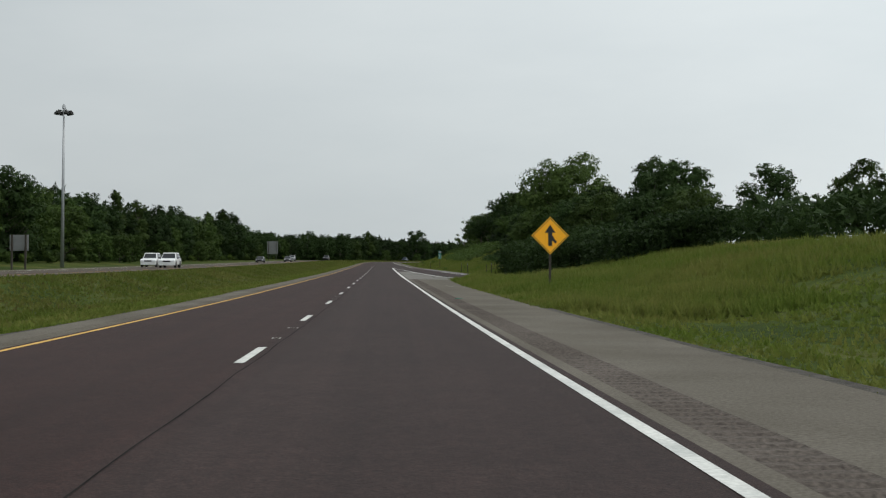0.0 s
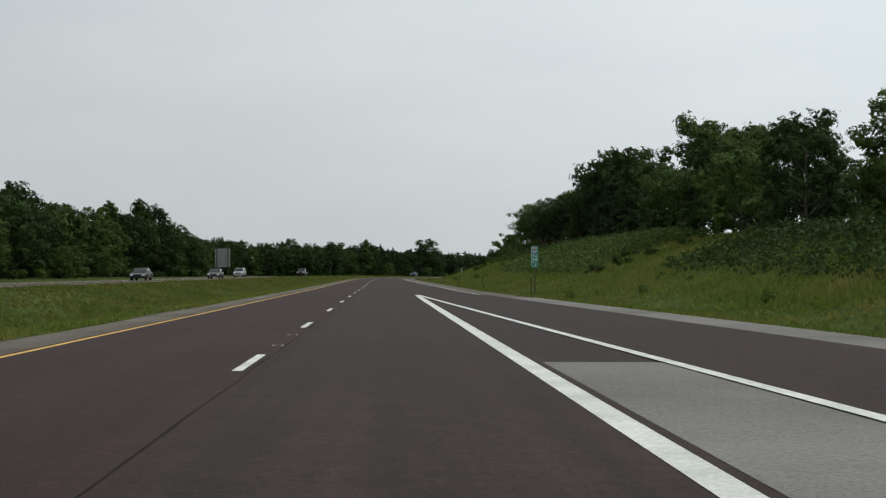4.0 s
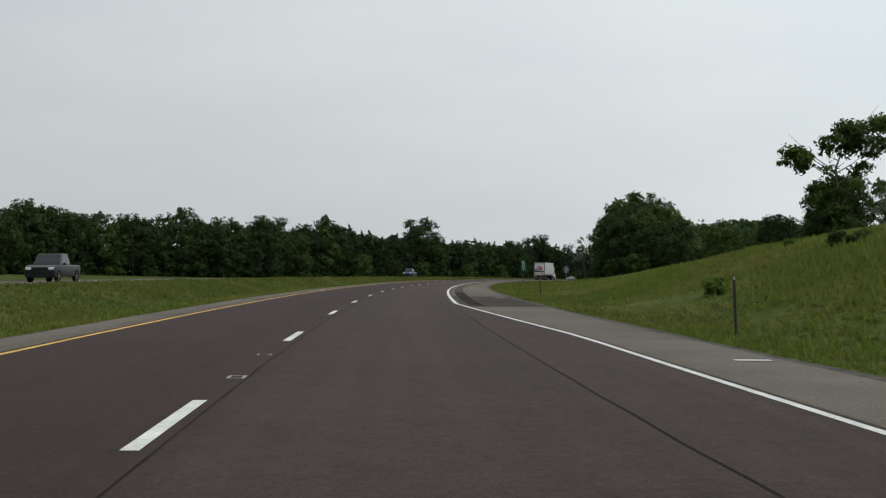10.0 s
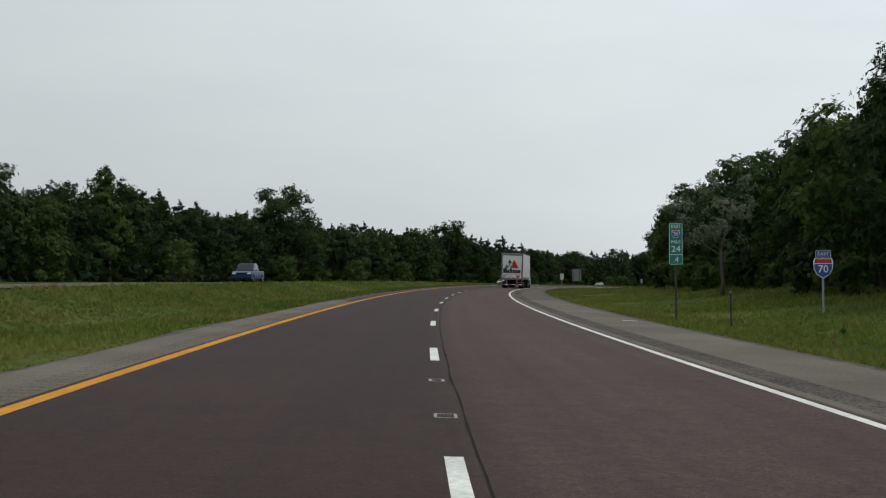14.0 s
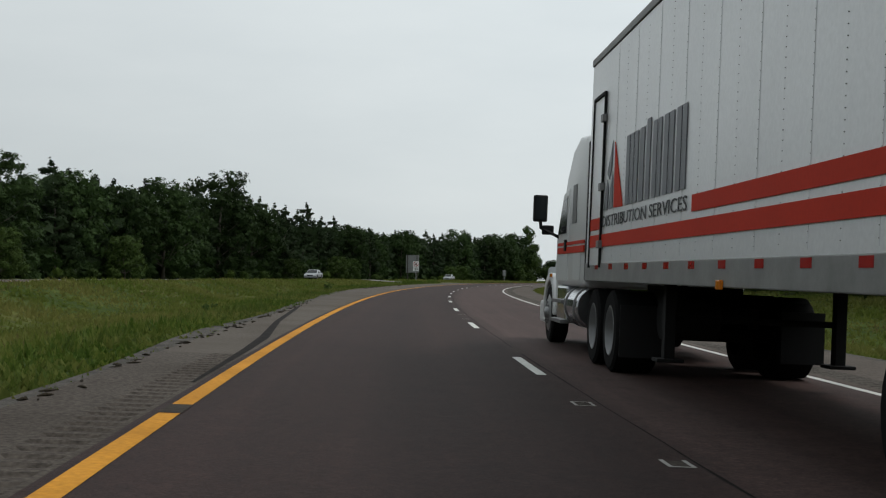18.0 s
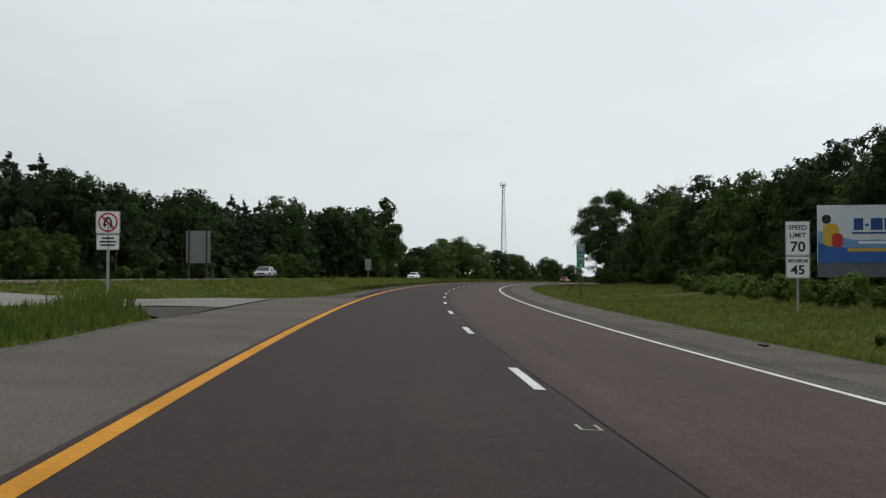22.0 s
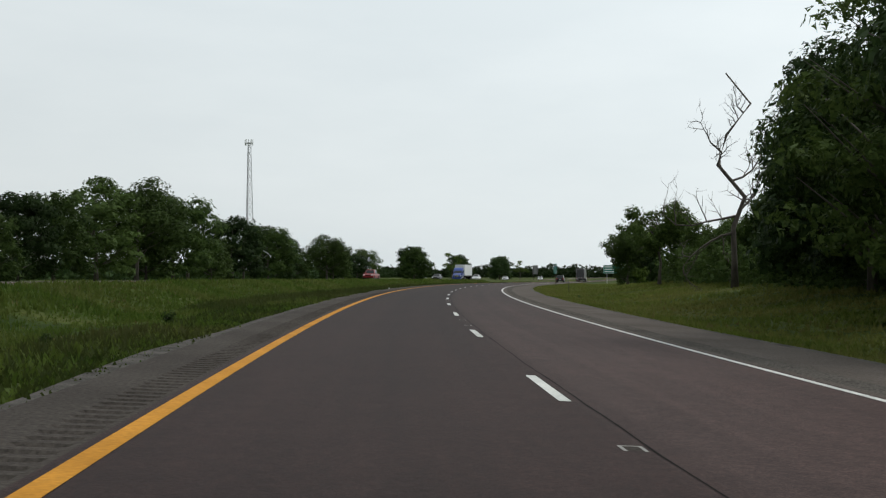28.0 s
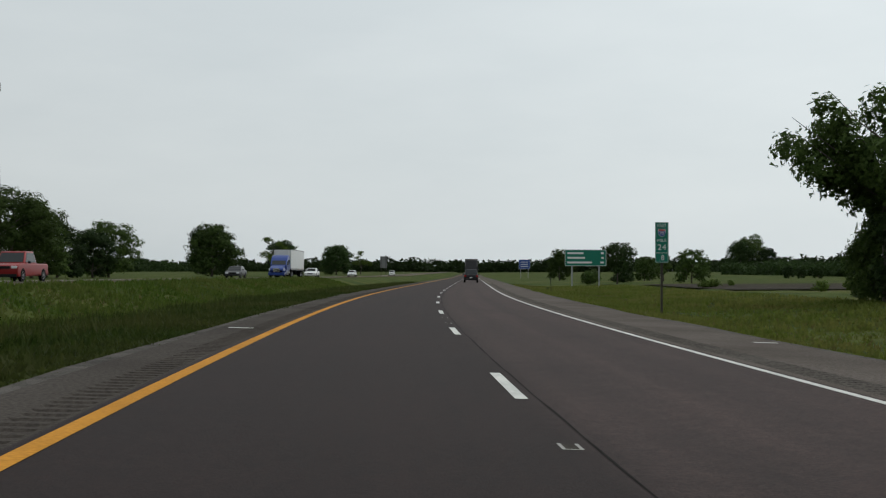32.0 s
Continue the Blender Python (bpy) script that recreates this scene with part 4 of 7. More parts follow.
def plant(key, s, lat, scale=1.0, group="", sz=None, turn=None):
    ob = KINDS[key]
    m = stand(s, lat, TRNG.uniform(0, 360) if turn is None else turn, -.1) @ Matrix.Diagonal((scale, scale, (sz or 1.0) * scale, 1))
    if key in USED:
        ob = copy_thing(ob, m @ Matrix.Diagonal((*(1 / v for v in ob.scale), 1)))
    else:
        USED.add(key)
        ob.matrix_basis = m
    return tagged(ob, group=group) if group else ob


def left_edge(s):
    return np.interp(s, (60, 460, 490, 600, 640, 800, 1140), (-50, -52, -84, -80, -62, -52, -48))


def woods():
    r = random.Random(8)
    s = 70.0
    while s < 1146:
        pine = 690 < s < 1090
        k = r.choice(("round3", "round2", "pine1", "pine2", "pine1") if pine else ("round1", "round2", "round3", "round4", "tall2", "round3", "round1", "round2"))
        f = float(np.interp(s, (70, 250, 300, 350, 400, 425, 440, 480, 520, 600, 640, 680, 738, 772, 790, 840, 870, 930, 969, 1040, 1070, 1110, 1134, 1139), (.92, .90, .95, 1.01, 1.13, 1.10, .84, .82, .98, 1.04, 1.06, 1.12, 1.14, 1.03, 1.07, 1.20, 1.34, 1.26, 1.12, 1.16, 1.24, 1.42, 1.58, .75)))
        plant(k, s, float(left_edge(s)) - r.uniform(0, 5), f * r.uniform(.88, 1.08) * (.75 if k[0] == "p" else 1), "trees of the wood across the road")
        if pine and r.random() < .75:
            plant(r.choice(("pine1", "pine2")), s + r.uniform(-3, 3), float(left_edge(s)) - r.uniform(5, 9), f * r.uniform(.76, .91), "pines of the wood across the road")
        if r.random() < .7:
            plant(r.choice(("bush2", "bush2", "round4", "bush3")), s + r.uniform(-2, 2), float(left_edge(s)) + r.uniform(2, 4.5), r.uniform(.42, .7), "bushes along the wood")
        s += r.uniform(5.8, 8.0)
    plant("knob", 757, -56, 1.0)
    # the wood on the near side
    s = 506.0
    while s < 1040:
        lat = np.interp(s, (506, 560, 600, 640, 740, 770, 822, 828, 850, 900, 940, 1000, 1046), (23, 22, 21.5, 21, 22.5, 20.6, 20.4, 27, 30, 29, 25.5, 22.5, 20.5)) + r.uniform(0, 3) * (.3 if 765 < s < 824 else 1)
        k = r.choice(("round1", "round4", "round1", "wild1", "round3") if 762 < s < 824 else ("round1", "round4", "round1", "round3", "wild1", "round2"))
        f = float(np.interp(s, (506, 520, 532, 546, 560, 575, 592, 620, 650, 680, 740, 785, 822, 832, 880, 945, 968, 985, 1005, 1040), (.52, .75, .88, .95, .98, .98, .92, .87, .90, .99, 1.04, 1.06, .9, .98, 1.02, .91, 1.0, 1.16, 1.12, 1.04)))
        plant(k, s, float(lat) + 2, f * r.uniform(.85, 1.05), "trees of the wood beside the verge")
        if r.random() < .7:
            plant(r.choice(("bush2", "bush1", "bush2")), s + 2, float(lat) - 2, r.uniform(.7, 1.2), "bushes along the wood")
        s += r.uniform(6.0, 8.2)


woods()


def single_trees():
    for k, s, lat, sc in (
            # mound beside the entry ramp
            ("big2", 145, 25.7, 1.12), ("open2", 149, 24, .9), ("open2", 160, 40, 1.05), ("round2", 147, 40, 1.0), ("big1", 148, 20.5, .66), ("big2", 141, 21, .62), ("wild1", 134, 22, .68), ("big1", 127, 24, .72), ("wild1", 120, 25.5, .70), ("wild2", 112, 28, .62), ("round4", 106, 31, .55), ("wild2", 138, 29, .8), ("round3", 128, 33, .7), ("round4", 116, 35, .68), ("bush2", 138, 18.5, .8), ("bush2", 130, 19.5, .9), ("bush2", 121, 21.5, .8), ("round3", 100, 38, .6), ("round1", 88, 42, .62), ("round2", 76, 48, .6), ("open1", 64, 48, .7), ("round4", 56, 46, .62), ("open2", 48, 48, .7),
            ("round2", 165, 34, .7), ("round4", 178, 33, .7), ("round3", 190, 31, .62), ("round1", 202, 32, .65), ("round3", 214, 30, .6), ("round4", 226, 29, .65), ("round3", 236, 30, .6), ("flat1", 244, 29, .75),
            # the bank's crest
            ("open2", 252, 34, .95), ("open2", 258, 36, 1.08), ("tall2", 263, 35, .85), ("open2", 268, 37, 1.05), ("open2", 262, 40, 1.05), ("round1", 270, 41, 1.0), ("round2", 256, 43, 1.0), ("cedar", 280, 31, 1.05), ("cedar", 288, 31.5, 1.2), ("cedar", 296, 32, 1.0), ("round2", 290, 36, .9), ("round3", 302, 35, .75),
            ("round1", 304, 37, 1.1), ("round2", 312, 36, 1.2), ("round3", 320, 38, 1.05), ("round2", 328, 37, 1.1), ("round1", 336, 36, 1.0), ("round2", 346, 37, .88), ("thin1", 343, 33, 1.2), ("round4", 352, 37, .72), ("open2", 350, 34, .8), ("thin1", 356, 34, .95), ("flat1", 366, 31.5, 1.0), ("thin1", 372, 34, .98), ("flat1", 380, 32, .92), ("round4", 376, 36, .72), ("airy", 397, 31.6, 1.02), ("airy", 401, 34.5, .95), ("round3", 455, 44, .55), ("round2", 463, 50, .58), ("round3", 470, 42, .5), ("round2", 478, 46, .52), ("wild2", 486, 40, .5), ("flat1", 386, 33, .85), ("bush2", 384, 34, .9), ("bush2", 434, 27, .8), ("wild1", 447, 31, .46), ("wild2", 455, 33, .5), ("bush2", 448, 32, .8), ("silver", 456, 36, .6), ("round2", 474, 33, .38), ("round4", 486, 30, .42), ("round2", 496, 26, .36),
            ("silver", 590, 17.5, 1.0), ("round1", 826, 25.0, 1.06), ("round3", 833, 28.5, 1.1), ("round1", 819, 23.2, 1.02), ("round4", 813, 21.6, .9), ("round3", 512, 25, .42), ("round3", 522, 22.5, .6), ("round3", 556, 23, .7),
            # the oak and what follows it
            ("oak", 1052, 17.2, 1.04), ("airy", 1066, 15.9, 1.0), ("big2", 1074, 17.8, .92), ("big1", 1085, 20.5, 1.15), ("big2", 1093, 22.5, 1.0), ("open2", 1097, 23, 1.0), ("wild1", 1101, 22.5, .78), ("wild2", 1108, 24, .6), ("bush2", 1048, 15.2, 1.0), ("bush2", 1053, 14.6, 1.1), ("bush2", 1058, 15.8, 1.0), ("bush2", 1044, 16.5, 1.1), ("ragged2", 1120, 23, .52), ("wild2", 1049, 22, .85), ("round3", 1044, 25, 1.0), ("wild2", 1056, 22.5, .8), ("round3", 1062, 25, .85), ("round3", 1072, 23, .9), ("round4", 1082, 24, .9), ("round3", 1092, 24, .85), ("round4", 1104, 26, .85), ("ragged1", 1126, 26, .62), ("ragged2", 1136, 28, .55), ("ragged1", 1148, 27, .55), ("ragged1", 1140, 22.5, .50), ("wild1", 1133, 23.5, .42), ("ragged2", 1127, 22, .46), ("ragged1", 1117, 24, .62),
            ("ragged1", 1151, 19.2, .77), ("wild2", 1156, 23, .50), ("round4", 1178, 31, .5), ("ragged2", 1231, 21.5, 1.0), ("wild1", 1236, 24.2, .5), ("wild2", 1229, 22.8, .56), ("wild1", 1233, 22.0, .38), ("bush2", 1228, 22.4, .7), ("bush2", 1235, 22.6, .8), ("ragged2", 1201.5, 19.0, .82), ("wild1", 1203, 19.0, .44), ("bush3", 1199, 20.6, .75), ("wild2", 1204, 22.3, .45),  
            ("round2", 1345, 22, .5), ("cedar", 1372, 26, .6), ("round4", 1355, 34, .5), ("tall2", 1395, 36, .45), ("round4", 1405, 34, .46), ("round4", 1412, 36, .44), ("open2", 1424, 45, .42), ("round4", 1487, 60, .36), ("wild2", 1475, 78, .3), ("wild2", 1478, 82, .29), ("wild2", 1474, 85, .28), ("big1", 1834, 143, 1.6), ("big2", 1842, 150, 1.75), ("wild2", 1828, 156, 1.3), ("wild1", 1430, 20, .6), ("bush2", 1352, 19, .7), ("bush2", 1358, 20, .8), ("bush2", 1364, 20, .75), ("bush2", 1370, 21, .8), ("round2", 1580, 30, .6),
            # trees of the open land across the road
            ("wild2", 1157, -49, .92), ("wild1", 1168, -49.5, .95), ("round1", 1180, -49, 1.06), ("big2", 1197, -50, 1.2), ("wild1", 1212, -50, 1.22), ("open2", 1220, -50.5, 1.0), ("round4", 1206, -52, .9), ("round4", 1230, -50, .62), ("wild2", 1247, -52, 1.12), ("round4", 1238, -53, .75), ("open1", 1255, -52.5, .95), ("wild1", 1272, -53, 1.02), ("wild2", 1280, -53.5, .98), ("round4", 1290, -53, .72), ("big2", 1320, -53, .92), ("wild1", 1328, -53.5, .85), ("wild2", 1338, -53.5, .72), ("wild1", 1360, -53, .78), ("wild2", 1352, -53, .66),
            ("wild1", 1441, -54, 1.05), ("wild2", 1474, -61, 1.15), ("open1", 1524, -54, 1.0), ("wild2", 1556, -56, 1.05), ("wild1", 1566, -57, .9), ("wild2", 1690, -54, 1.15), ("wild1", 1728, -58, 1.2), ("open1", 1760, -50, 1.0), ("cedar", 1440, -95, 1.1)):
        wide = 1.15 if lat < -40 else 1.0
        plant(k, s, lat, sc * wide, sz=1 / wide)
    plant("forked", 435, 27.6, 1.0, turn=0)
    r = random.Random(12)
    for i in range(26):
        plant("bush1", r.uniform(170, 430), r.uniform(13, 26), r.uniform(.22, .5), "low bushes on the bank")
    for i in range(16):
        s0, l0 = r.uniform(180, 430), r.uniform(17, 28)
        for k in range(4):
            plant("bush2", s0 + r.uniform(-3, 3), l0 + r.uniform(-1.5, 1.5), r.uniform(.14, .3), "low bushes on the bank")
    for i in range(24):
        s = 858 + i * 2.1
        plant("bush1", s, 19.6 + 1.3 * math.sin(i * 1.7) + r.uniform(-.5, .5), r.uniform(.55, .85), "low bushes below the billboard")
    for s, lat in ((1297, 25), (1300, 26), (1303, 27), (1306, 28), (1312, 31), (1262, 27), (1266, 30.5), (1262, 34), (1258, 33)):
        plant("bush1", s, lat, r.uniform(.4, .55), "low bushes along the field")
    d = bare_tree(32, 15.2, "tall dead tree with long bare dark limbs", long_limbs=((5.2, 3.1, 5.4, -.12), (4.0, 3.3, 4.4, -.1), (9.6, 3.0, 2.6, .8), (7.6, .2, 4.2, .5), (5.6, .4, 4.0, .5), (11.2, .3, 2.4, .8), (12.4, 2.9, 1.6, .9), (8.4, 1.6, 3.0, .6), (6.0, 4.6, 3.4, .4)), bark=BARK)
    d.matrix_basis = stand(1112, 19.6, 0, -.2)
    d = bare_tree(31, 13.2, "slim dead tree with bare pale branches over the wood")
    d.matrix_basis = stand(1016, 25.5, 40, -.2)
    for i, (s, lat, h) in enumerate(((1011, 24.5, .98), (1019, 26, 1.05), (1025, 27, 1.02))):
        copy_thing(d, stand(s, lat, 70 * i, -.2, scale=h))


single_trees()


def far_woods(name, label, seed, s_range, lat0, lat1, h, n, size=.75, mat=None):
    """the depth of a wood behind its front row."""
    rng = np.random.default_rng(seed)
    s = rng.uniform(*s_range, n)
    f = rng.random(n)
    base = np.array([float(left_edge(q)) if lat0 is None else lat0 for q in s])
    lat = base + f * lat1
    far = name == "distant_woods"
    k = .035 if far else .11
    cell = np.array([noise.noise((a * k, b * k, seed)) for a, b in zip(s, lat)])
    top = h * (.86 + (.75 if far else .22) * cell)
    up = np.where((f < .45) | (h < 14 if name == "distant_woods" else False), rng.uniform(.0, 1, n), 1 - rng.random(n) ** 2 * .6)
    p = world(s, lat, 0, True)
    p[:, 2] += top * up
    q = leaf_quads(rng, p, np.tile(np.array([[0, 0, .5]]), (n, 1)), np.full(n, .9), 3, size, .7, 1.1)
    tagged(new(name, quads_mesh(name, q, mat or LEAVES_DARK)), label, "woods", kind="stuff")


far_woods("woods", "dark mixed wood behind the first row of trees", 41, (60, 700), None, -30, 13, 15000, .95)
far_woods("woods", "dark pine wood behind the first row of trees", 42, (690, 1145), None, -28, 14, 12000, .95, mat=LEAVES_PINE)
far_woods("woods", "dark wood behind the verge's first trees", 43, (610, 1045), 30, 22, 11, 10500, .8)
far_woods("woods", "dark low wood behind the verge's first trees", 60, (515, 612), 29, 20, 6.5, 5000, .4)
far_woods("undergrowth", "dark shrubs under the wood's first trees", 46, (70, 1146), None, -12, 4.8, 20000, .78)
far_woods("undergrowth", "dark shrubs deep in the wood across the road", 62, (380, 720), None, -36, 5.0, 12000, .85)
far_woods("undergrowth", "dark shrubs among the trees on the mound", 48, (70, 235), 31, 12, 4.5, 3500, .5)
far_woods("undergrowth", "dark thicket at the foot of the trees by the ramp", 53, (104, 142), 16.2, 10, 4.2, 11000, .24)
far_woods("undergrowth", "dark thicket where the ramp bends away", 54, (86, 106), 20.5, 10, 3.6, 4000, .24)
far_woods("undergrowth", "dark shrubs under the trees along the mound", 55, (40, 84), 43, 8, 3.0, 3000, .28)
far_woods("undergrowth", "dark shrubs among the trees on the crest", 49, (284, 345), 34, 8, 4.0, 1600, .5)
far_woods("undergrowth", "dark thicket where the wood comes near the verge", 59, (772, 822), 17.4, 9, 4.2, 7000, .26, mat=LEAVES)
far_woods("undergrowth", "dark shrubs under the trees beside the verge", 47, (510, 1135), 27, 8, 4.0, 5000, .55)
far_woods("undergrowth", "dark thicket at the foot of the trees by the dead one", 61, (1062, 1166), 20.5, 7, 3.6, 9000, .26, mat=LEAVES)
far_woods("bank_thicket", "low leafy thicket spreading over the bank", 56, (238, 306), 18, 13, .85, 7000, .17, mat=LEAVES)
far_woods("bank_thicket", "patch of dark low shrubs on the bank", 57, (176, 214), 20, 9, .6, 2600, .17)
far_woods("bank_thicket", "low leafy growth high on the bank", 58, (330, 400), 22, 9, .6, 4000, .17, mat=LEAVES)
far_woods("distant_woods", "distant line of woods along the horizon", 44, (1650, 2690), -290, -40, 10, 7000, 2.0)
far_woods("distant_woods", "distant line of woods beyond the fields", 45, (1550, 2690), 250, 60, 11, 7000, 2.0)
far_woods("distant_woods", "distant woods where the road ends", 50, (2600, 2690), -330, 640, 13, 12000, 2.2)
far_woods("distant_woods", "low hedge trees behind the open fields", 51, (1200, 1700), -150, -14, 5.5, 5000, 1.2)
far_woods("distant_woods", "low hedge trees far across the fields", 52, (1300, 1800), 125, 14, 5.5, 5000, 1.2)
# ---- signs, posts, masts ----
def plain(name, c, rough=.5, metallic=0.0, var=.12, spec=.4, scale=3.0):
    lo = tuple(x * (1 - var) for x in c)
    return material(name, (lo, c), scale, rough, metallic=metallic, spec=spec, fine=(25, .06))


GALV = plain("galvanised_steel", (.32, .33, .34), .5, .6)
ALU_BACK = plain("sign_back_aluminium", (.22, .225, .225), .6, .25, .2, scale=.8)
SIGN_GREEN = plain("sign_green", (.0, .155, .105), .45)
SIGN_WHITE = plain("sign_white", (.70, .71, .70), .45)
SIGN_BLACK = plain("sign_black", (.015, .015, .016), .5)
SIGN_YELLOW = plain("sign_yellow", (.95, .43, .006), .4, var=.05)
SIGN_BLUE = plain("sign_blue", (.015, .06, .26), .45)
SIGN_RED = plain("sign_red", (.42, .022, .025), .45)
POST_WOOD = plain("dark_post", (.045, .038, .030), .85)
POST_DARK = plain("delineator_post", (.018, .018, .017), .8)


def text_mesh(body, size, mat, width=None, thin=.002, align="CENTER", bold=0.0):
    cu = bpy.data.curves.new("text", "FONT")
    cu.body, cu.size, cu.align_x, cu.align_y, cu.extrude, cu.resolution_u = body, size, align, "CENTER", thin, 3
    cu.offset = bold
    ob = new("text", cu)
    bpy.context.view_layer.update()
    me = bpy.data.meshes.new_from_object(ob)
    bpy.data.objects.remove(ob)
    bpy.data.curves.remove(cu)
    me.transform(Matrix.Rotation(radians(90), 4, "X"))
    if width:
        w = max(v.co.x for v in me.vertices) - min(v.co.x for v in me.vertices)
        me.transform(Matrix.Diagonal((width / w, 1, 1, 1)))
    me.materials.clear()
    me.materials.append(mat)
    return me


def writing(name, body, size, mat, parent, x, y, z, width=None, turn=0, bold=0.0, align="CENTER"):
    me = text_mesh(body, size, mat, width, bold=bold, align=align)
    me.transform(Matrix.Translation((x, y, z)) @ Matrix.Rotation(radians(turn), 4, "Z"))
    return part(name, me, parent)


def rounded(w, h, r, cx=0.0, cz=0.0, n=4):
    o = []
    for sx, sz, a0 in ((1, 1, 0), (-1, 1, 90), (-1, -1, 180), (1, -1, 270)):
        for k in range(n + 1):
            a = radians(a0 + 90 * k / n)
            o.append((cx + sx * (w / 2 - r) + r * math.cos(a), cz + sz * (h / 2 - r) + r * math.sin(a)))
    return o


def panel(name, parent, w, h, mat, cz, r=.04, border=None, cx=0.0, y=0.0, bw=.02):
    p = part(name, Shape().prism(rounded(w, h, r, cx, cz), "y", y, y + .012).mesh(name, mat), parent)
    if border:
        o, i = rounded(w - .03, h - .03, r, cx, cz), rounded(w - .03 - 2 * bw, h - .03 - 2 * bw, max(.01, r - bw), cx, cz)
        n = len(o)
        v = [(a, y - .002, b) for a, b in o] + [(a, y - .002, b) for a, b in i]
        f = [(k, (k + 1) % n, (k + 1) % n + n, k + n) for k in range(n)]
        part("border", mesh_of("border", v, f, border), p)
    return p


def post(parent, top, mat=GALV, x=0.0, r=.035, y=.05, low=-.6, name="post"):
    return part(name, Shape().box(x - r, x + r, y - r, y + r, low, top).mesh("post", mat, .006), parent)


def place_sign(ob, s, lat, turn=0.0):
    """signs stand upright, their zero height at the road's surface beside them."""
    x, y, z = world(s, lat)
    ob.matrix_basis = Matrix.Translation((x, y, z)) @ Matrix.Rotation(-heading(s) - radians(turn), 4, "Z")
    return ob


def merge_sign():
    t = root("merge_sign", "yellow diamond warning sign with a black merging arrow", "road sign")
    c, d = 2.62, .86
    p = part("panel", Shape().prism([(d, c), (0, c + d), (-d, c), (0, c - d)], "y", 0, .012).mesh("panel", SIGN_YELLOW, .003), t)
    o = [(d - .05, c), (0, c + d - .05), (-d + .05, c), (0, c - d + .05)]
    i = [(d - .09, c), (0, c + d - .09), (-d + .09, c), (0, c - d + .09)]
    part("border", mesh_of("border", [(a, -.003, b) for a, b in o + i], [(k, (k + 1) % 4, (k + 1) % 4 + 4, k + 4) for k in range(4)], SIGN_BLACK), p)
    sh = Shape()
    sh.prism([(-.09, c - .47), (.09, c - .47), (.09, c + .16), (-.09, c + .16)], "y", -.006, -.002)
    sh.prism([(-.25, c + .13), (.25, c + .13), (0, c + .50)], "y", -.006, -.002)
    sh.prism([(.07, c + .02), (.07, c - .20), (.24, c - .36), (.32, c - .28), (.20, c - .16), (.14, c - .02)], "y", -.007, -.002)
    part("arrow", sh.mesh("arrow", SIGN_BLACK), p)
    post(t, 2.6, POST_WOOD, r=.05, y=.065)
    return t


def shield(parent, x, z, w, y, number=True, size=None):
    h = w * 1.02
    out = [(-.5, .30), (-.42, .5), (-.2, .44), (0, .5), (.2, .44), (.42, .5), (.5, .30), (.46, -.05), (.32, -.32), (0, -.5), (-.32, -.32), (-.46, -.05)]
    p = part("shield", Shape().prism([(x + a * w, z + b * h) for a, b in out], "y", y, y + .006).mesh("shield", SIGN_WHITE), parent)
    k = .93
    low = [(-.47 * k, .2), (.47 * k, .2), (.46 * k, -.05), (.32 * k, -.32 * k), (0, -.5 * k), (-.32 * k, -.32 * k), (-.46 * k, -.05)]
    part("blue_field", Shape().prism([(x + a * w, z + b * h) for a, b in low], "y", y - .003, y - .001).mesh("blue_field", SIGN_BLUE), p)
    top = [(-.47 * k, .24), (-.42 * k, .5 * k), (-.2, .44 * k), (0, .5 * k), (.2, .44 * k), (.42 * k, .5 * k), (.47 * k, .24)]
    part("red_band", Shape().prism([(x + a * w, z + b * h) for a, b in top], "y", y - .003, y - .001).mesh("red_band", SIGN_RED), p)
    writing("number", "70", w * .52, SIGN_WHITE, p, x, y - .005, z - .06 * h, bold=.004 * w)
    return p


def mile_sign(tenth):
    t = root("mile_sign", "tall narrow green mile marker reading 24." + tenth, "road sign", "mile markers")
    w, h, c = .50, 1.52, 2.35
    p = panel("panel", t, w, h, SIGN_GREEN, c, .03, SIGN_WHITE, bw=.012)
    writing("lettering", "EAST", .17, SIGN_WHITE, p, 0, -.004, c + .63, .33)
    shield(p, 0, c + .36, .30, -.006)
    writing("lettering", "MILE", .16, SIGN_WHITE, p, 0, -.004, c + .07, .33)
    writing("lettering", "24", .30, SIGN_WHITE, p, 0, -.004, c - .19, .32)
    part("divider", Shape().box(-w / 2 + .02, w / 2 - .02, -.004, -.001, c - .40, c - .385).mesh("divider", SIGN_WHITE), p)
    writing("lettering", "." + tenth, .27, SIGN_WHITE, p, 0, -.004, c - .58)
    post(t, c + .5, POST_WOOD, r=.04)
    return t


def route_sign():
    t = root("route_sign", "blue EAST plate over a red and blue route shield with 70", "road sign")
    p = panel("plate", t, .62, .30, SIGN_BLUE, 2.30, .03, SIGN_WHITE, bw=.012)
    writing("lettering", "EAST", .2, SIGN_WHITE, p, 0, -.004, 2.30, .44)
    shield(t, 0, 1.74, .80, -.002)
    post(t, 2.3, GALV)
    return t


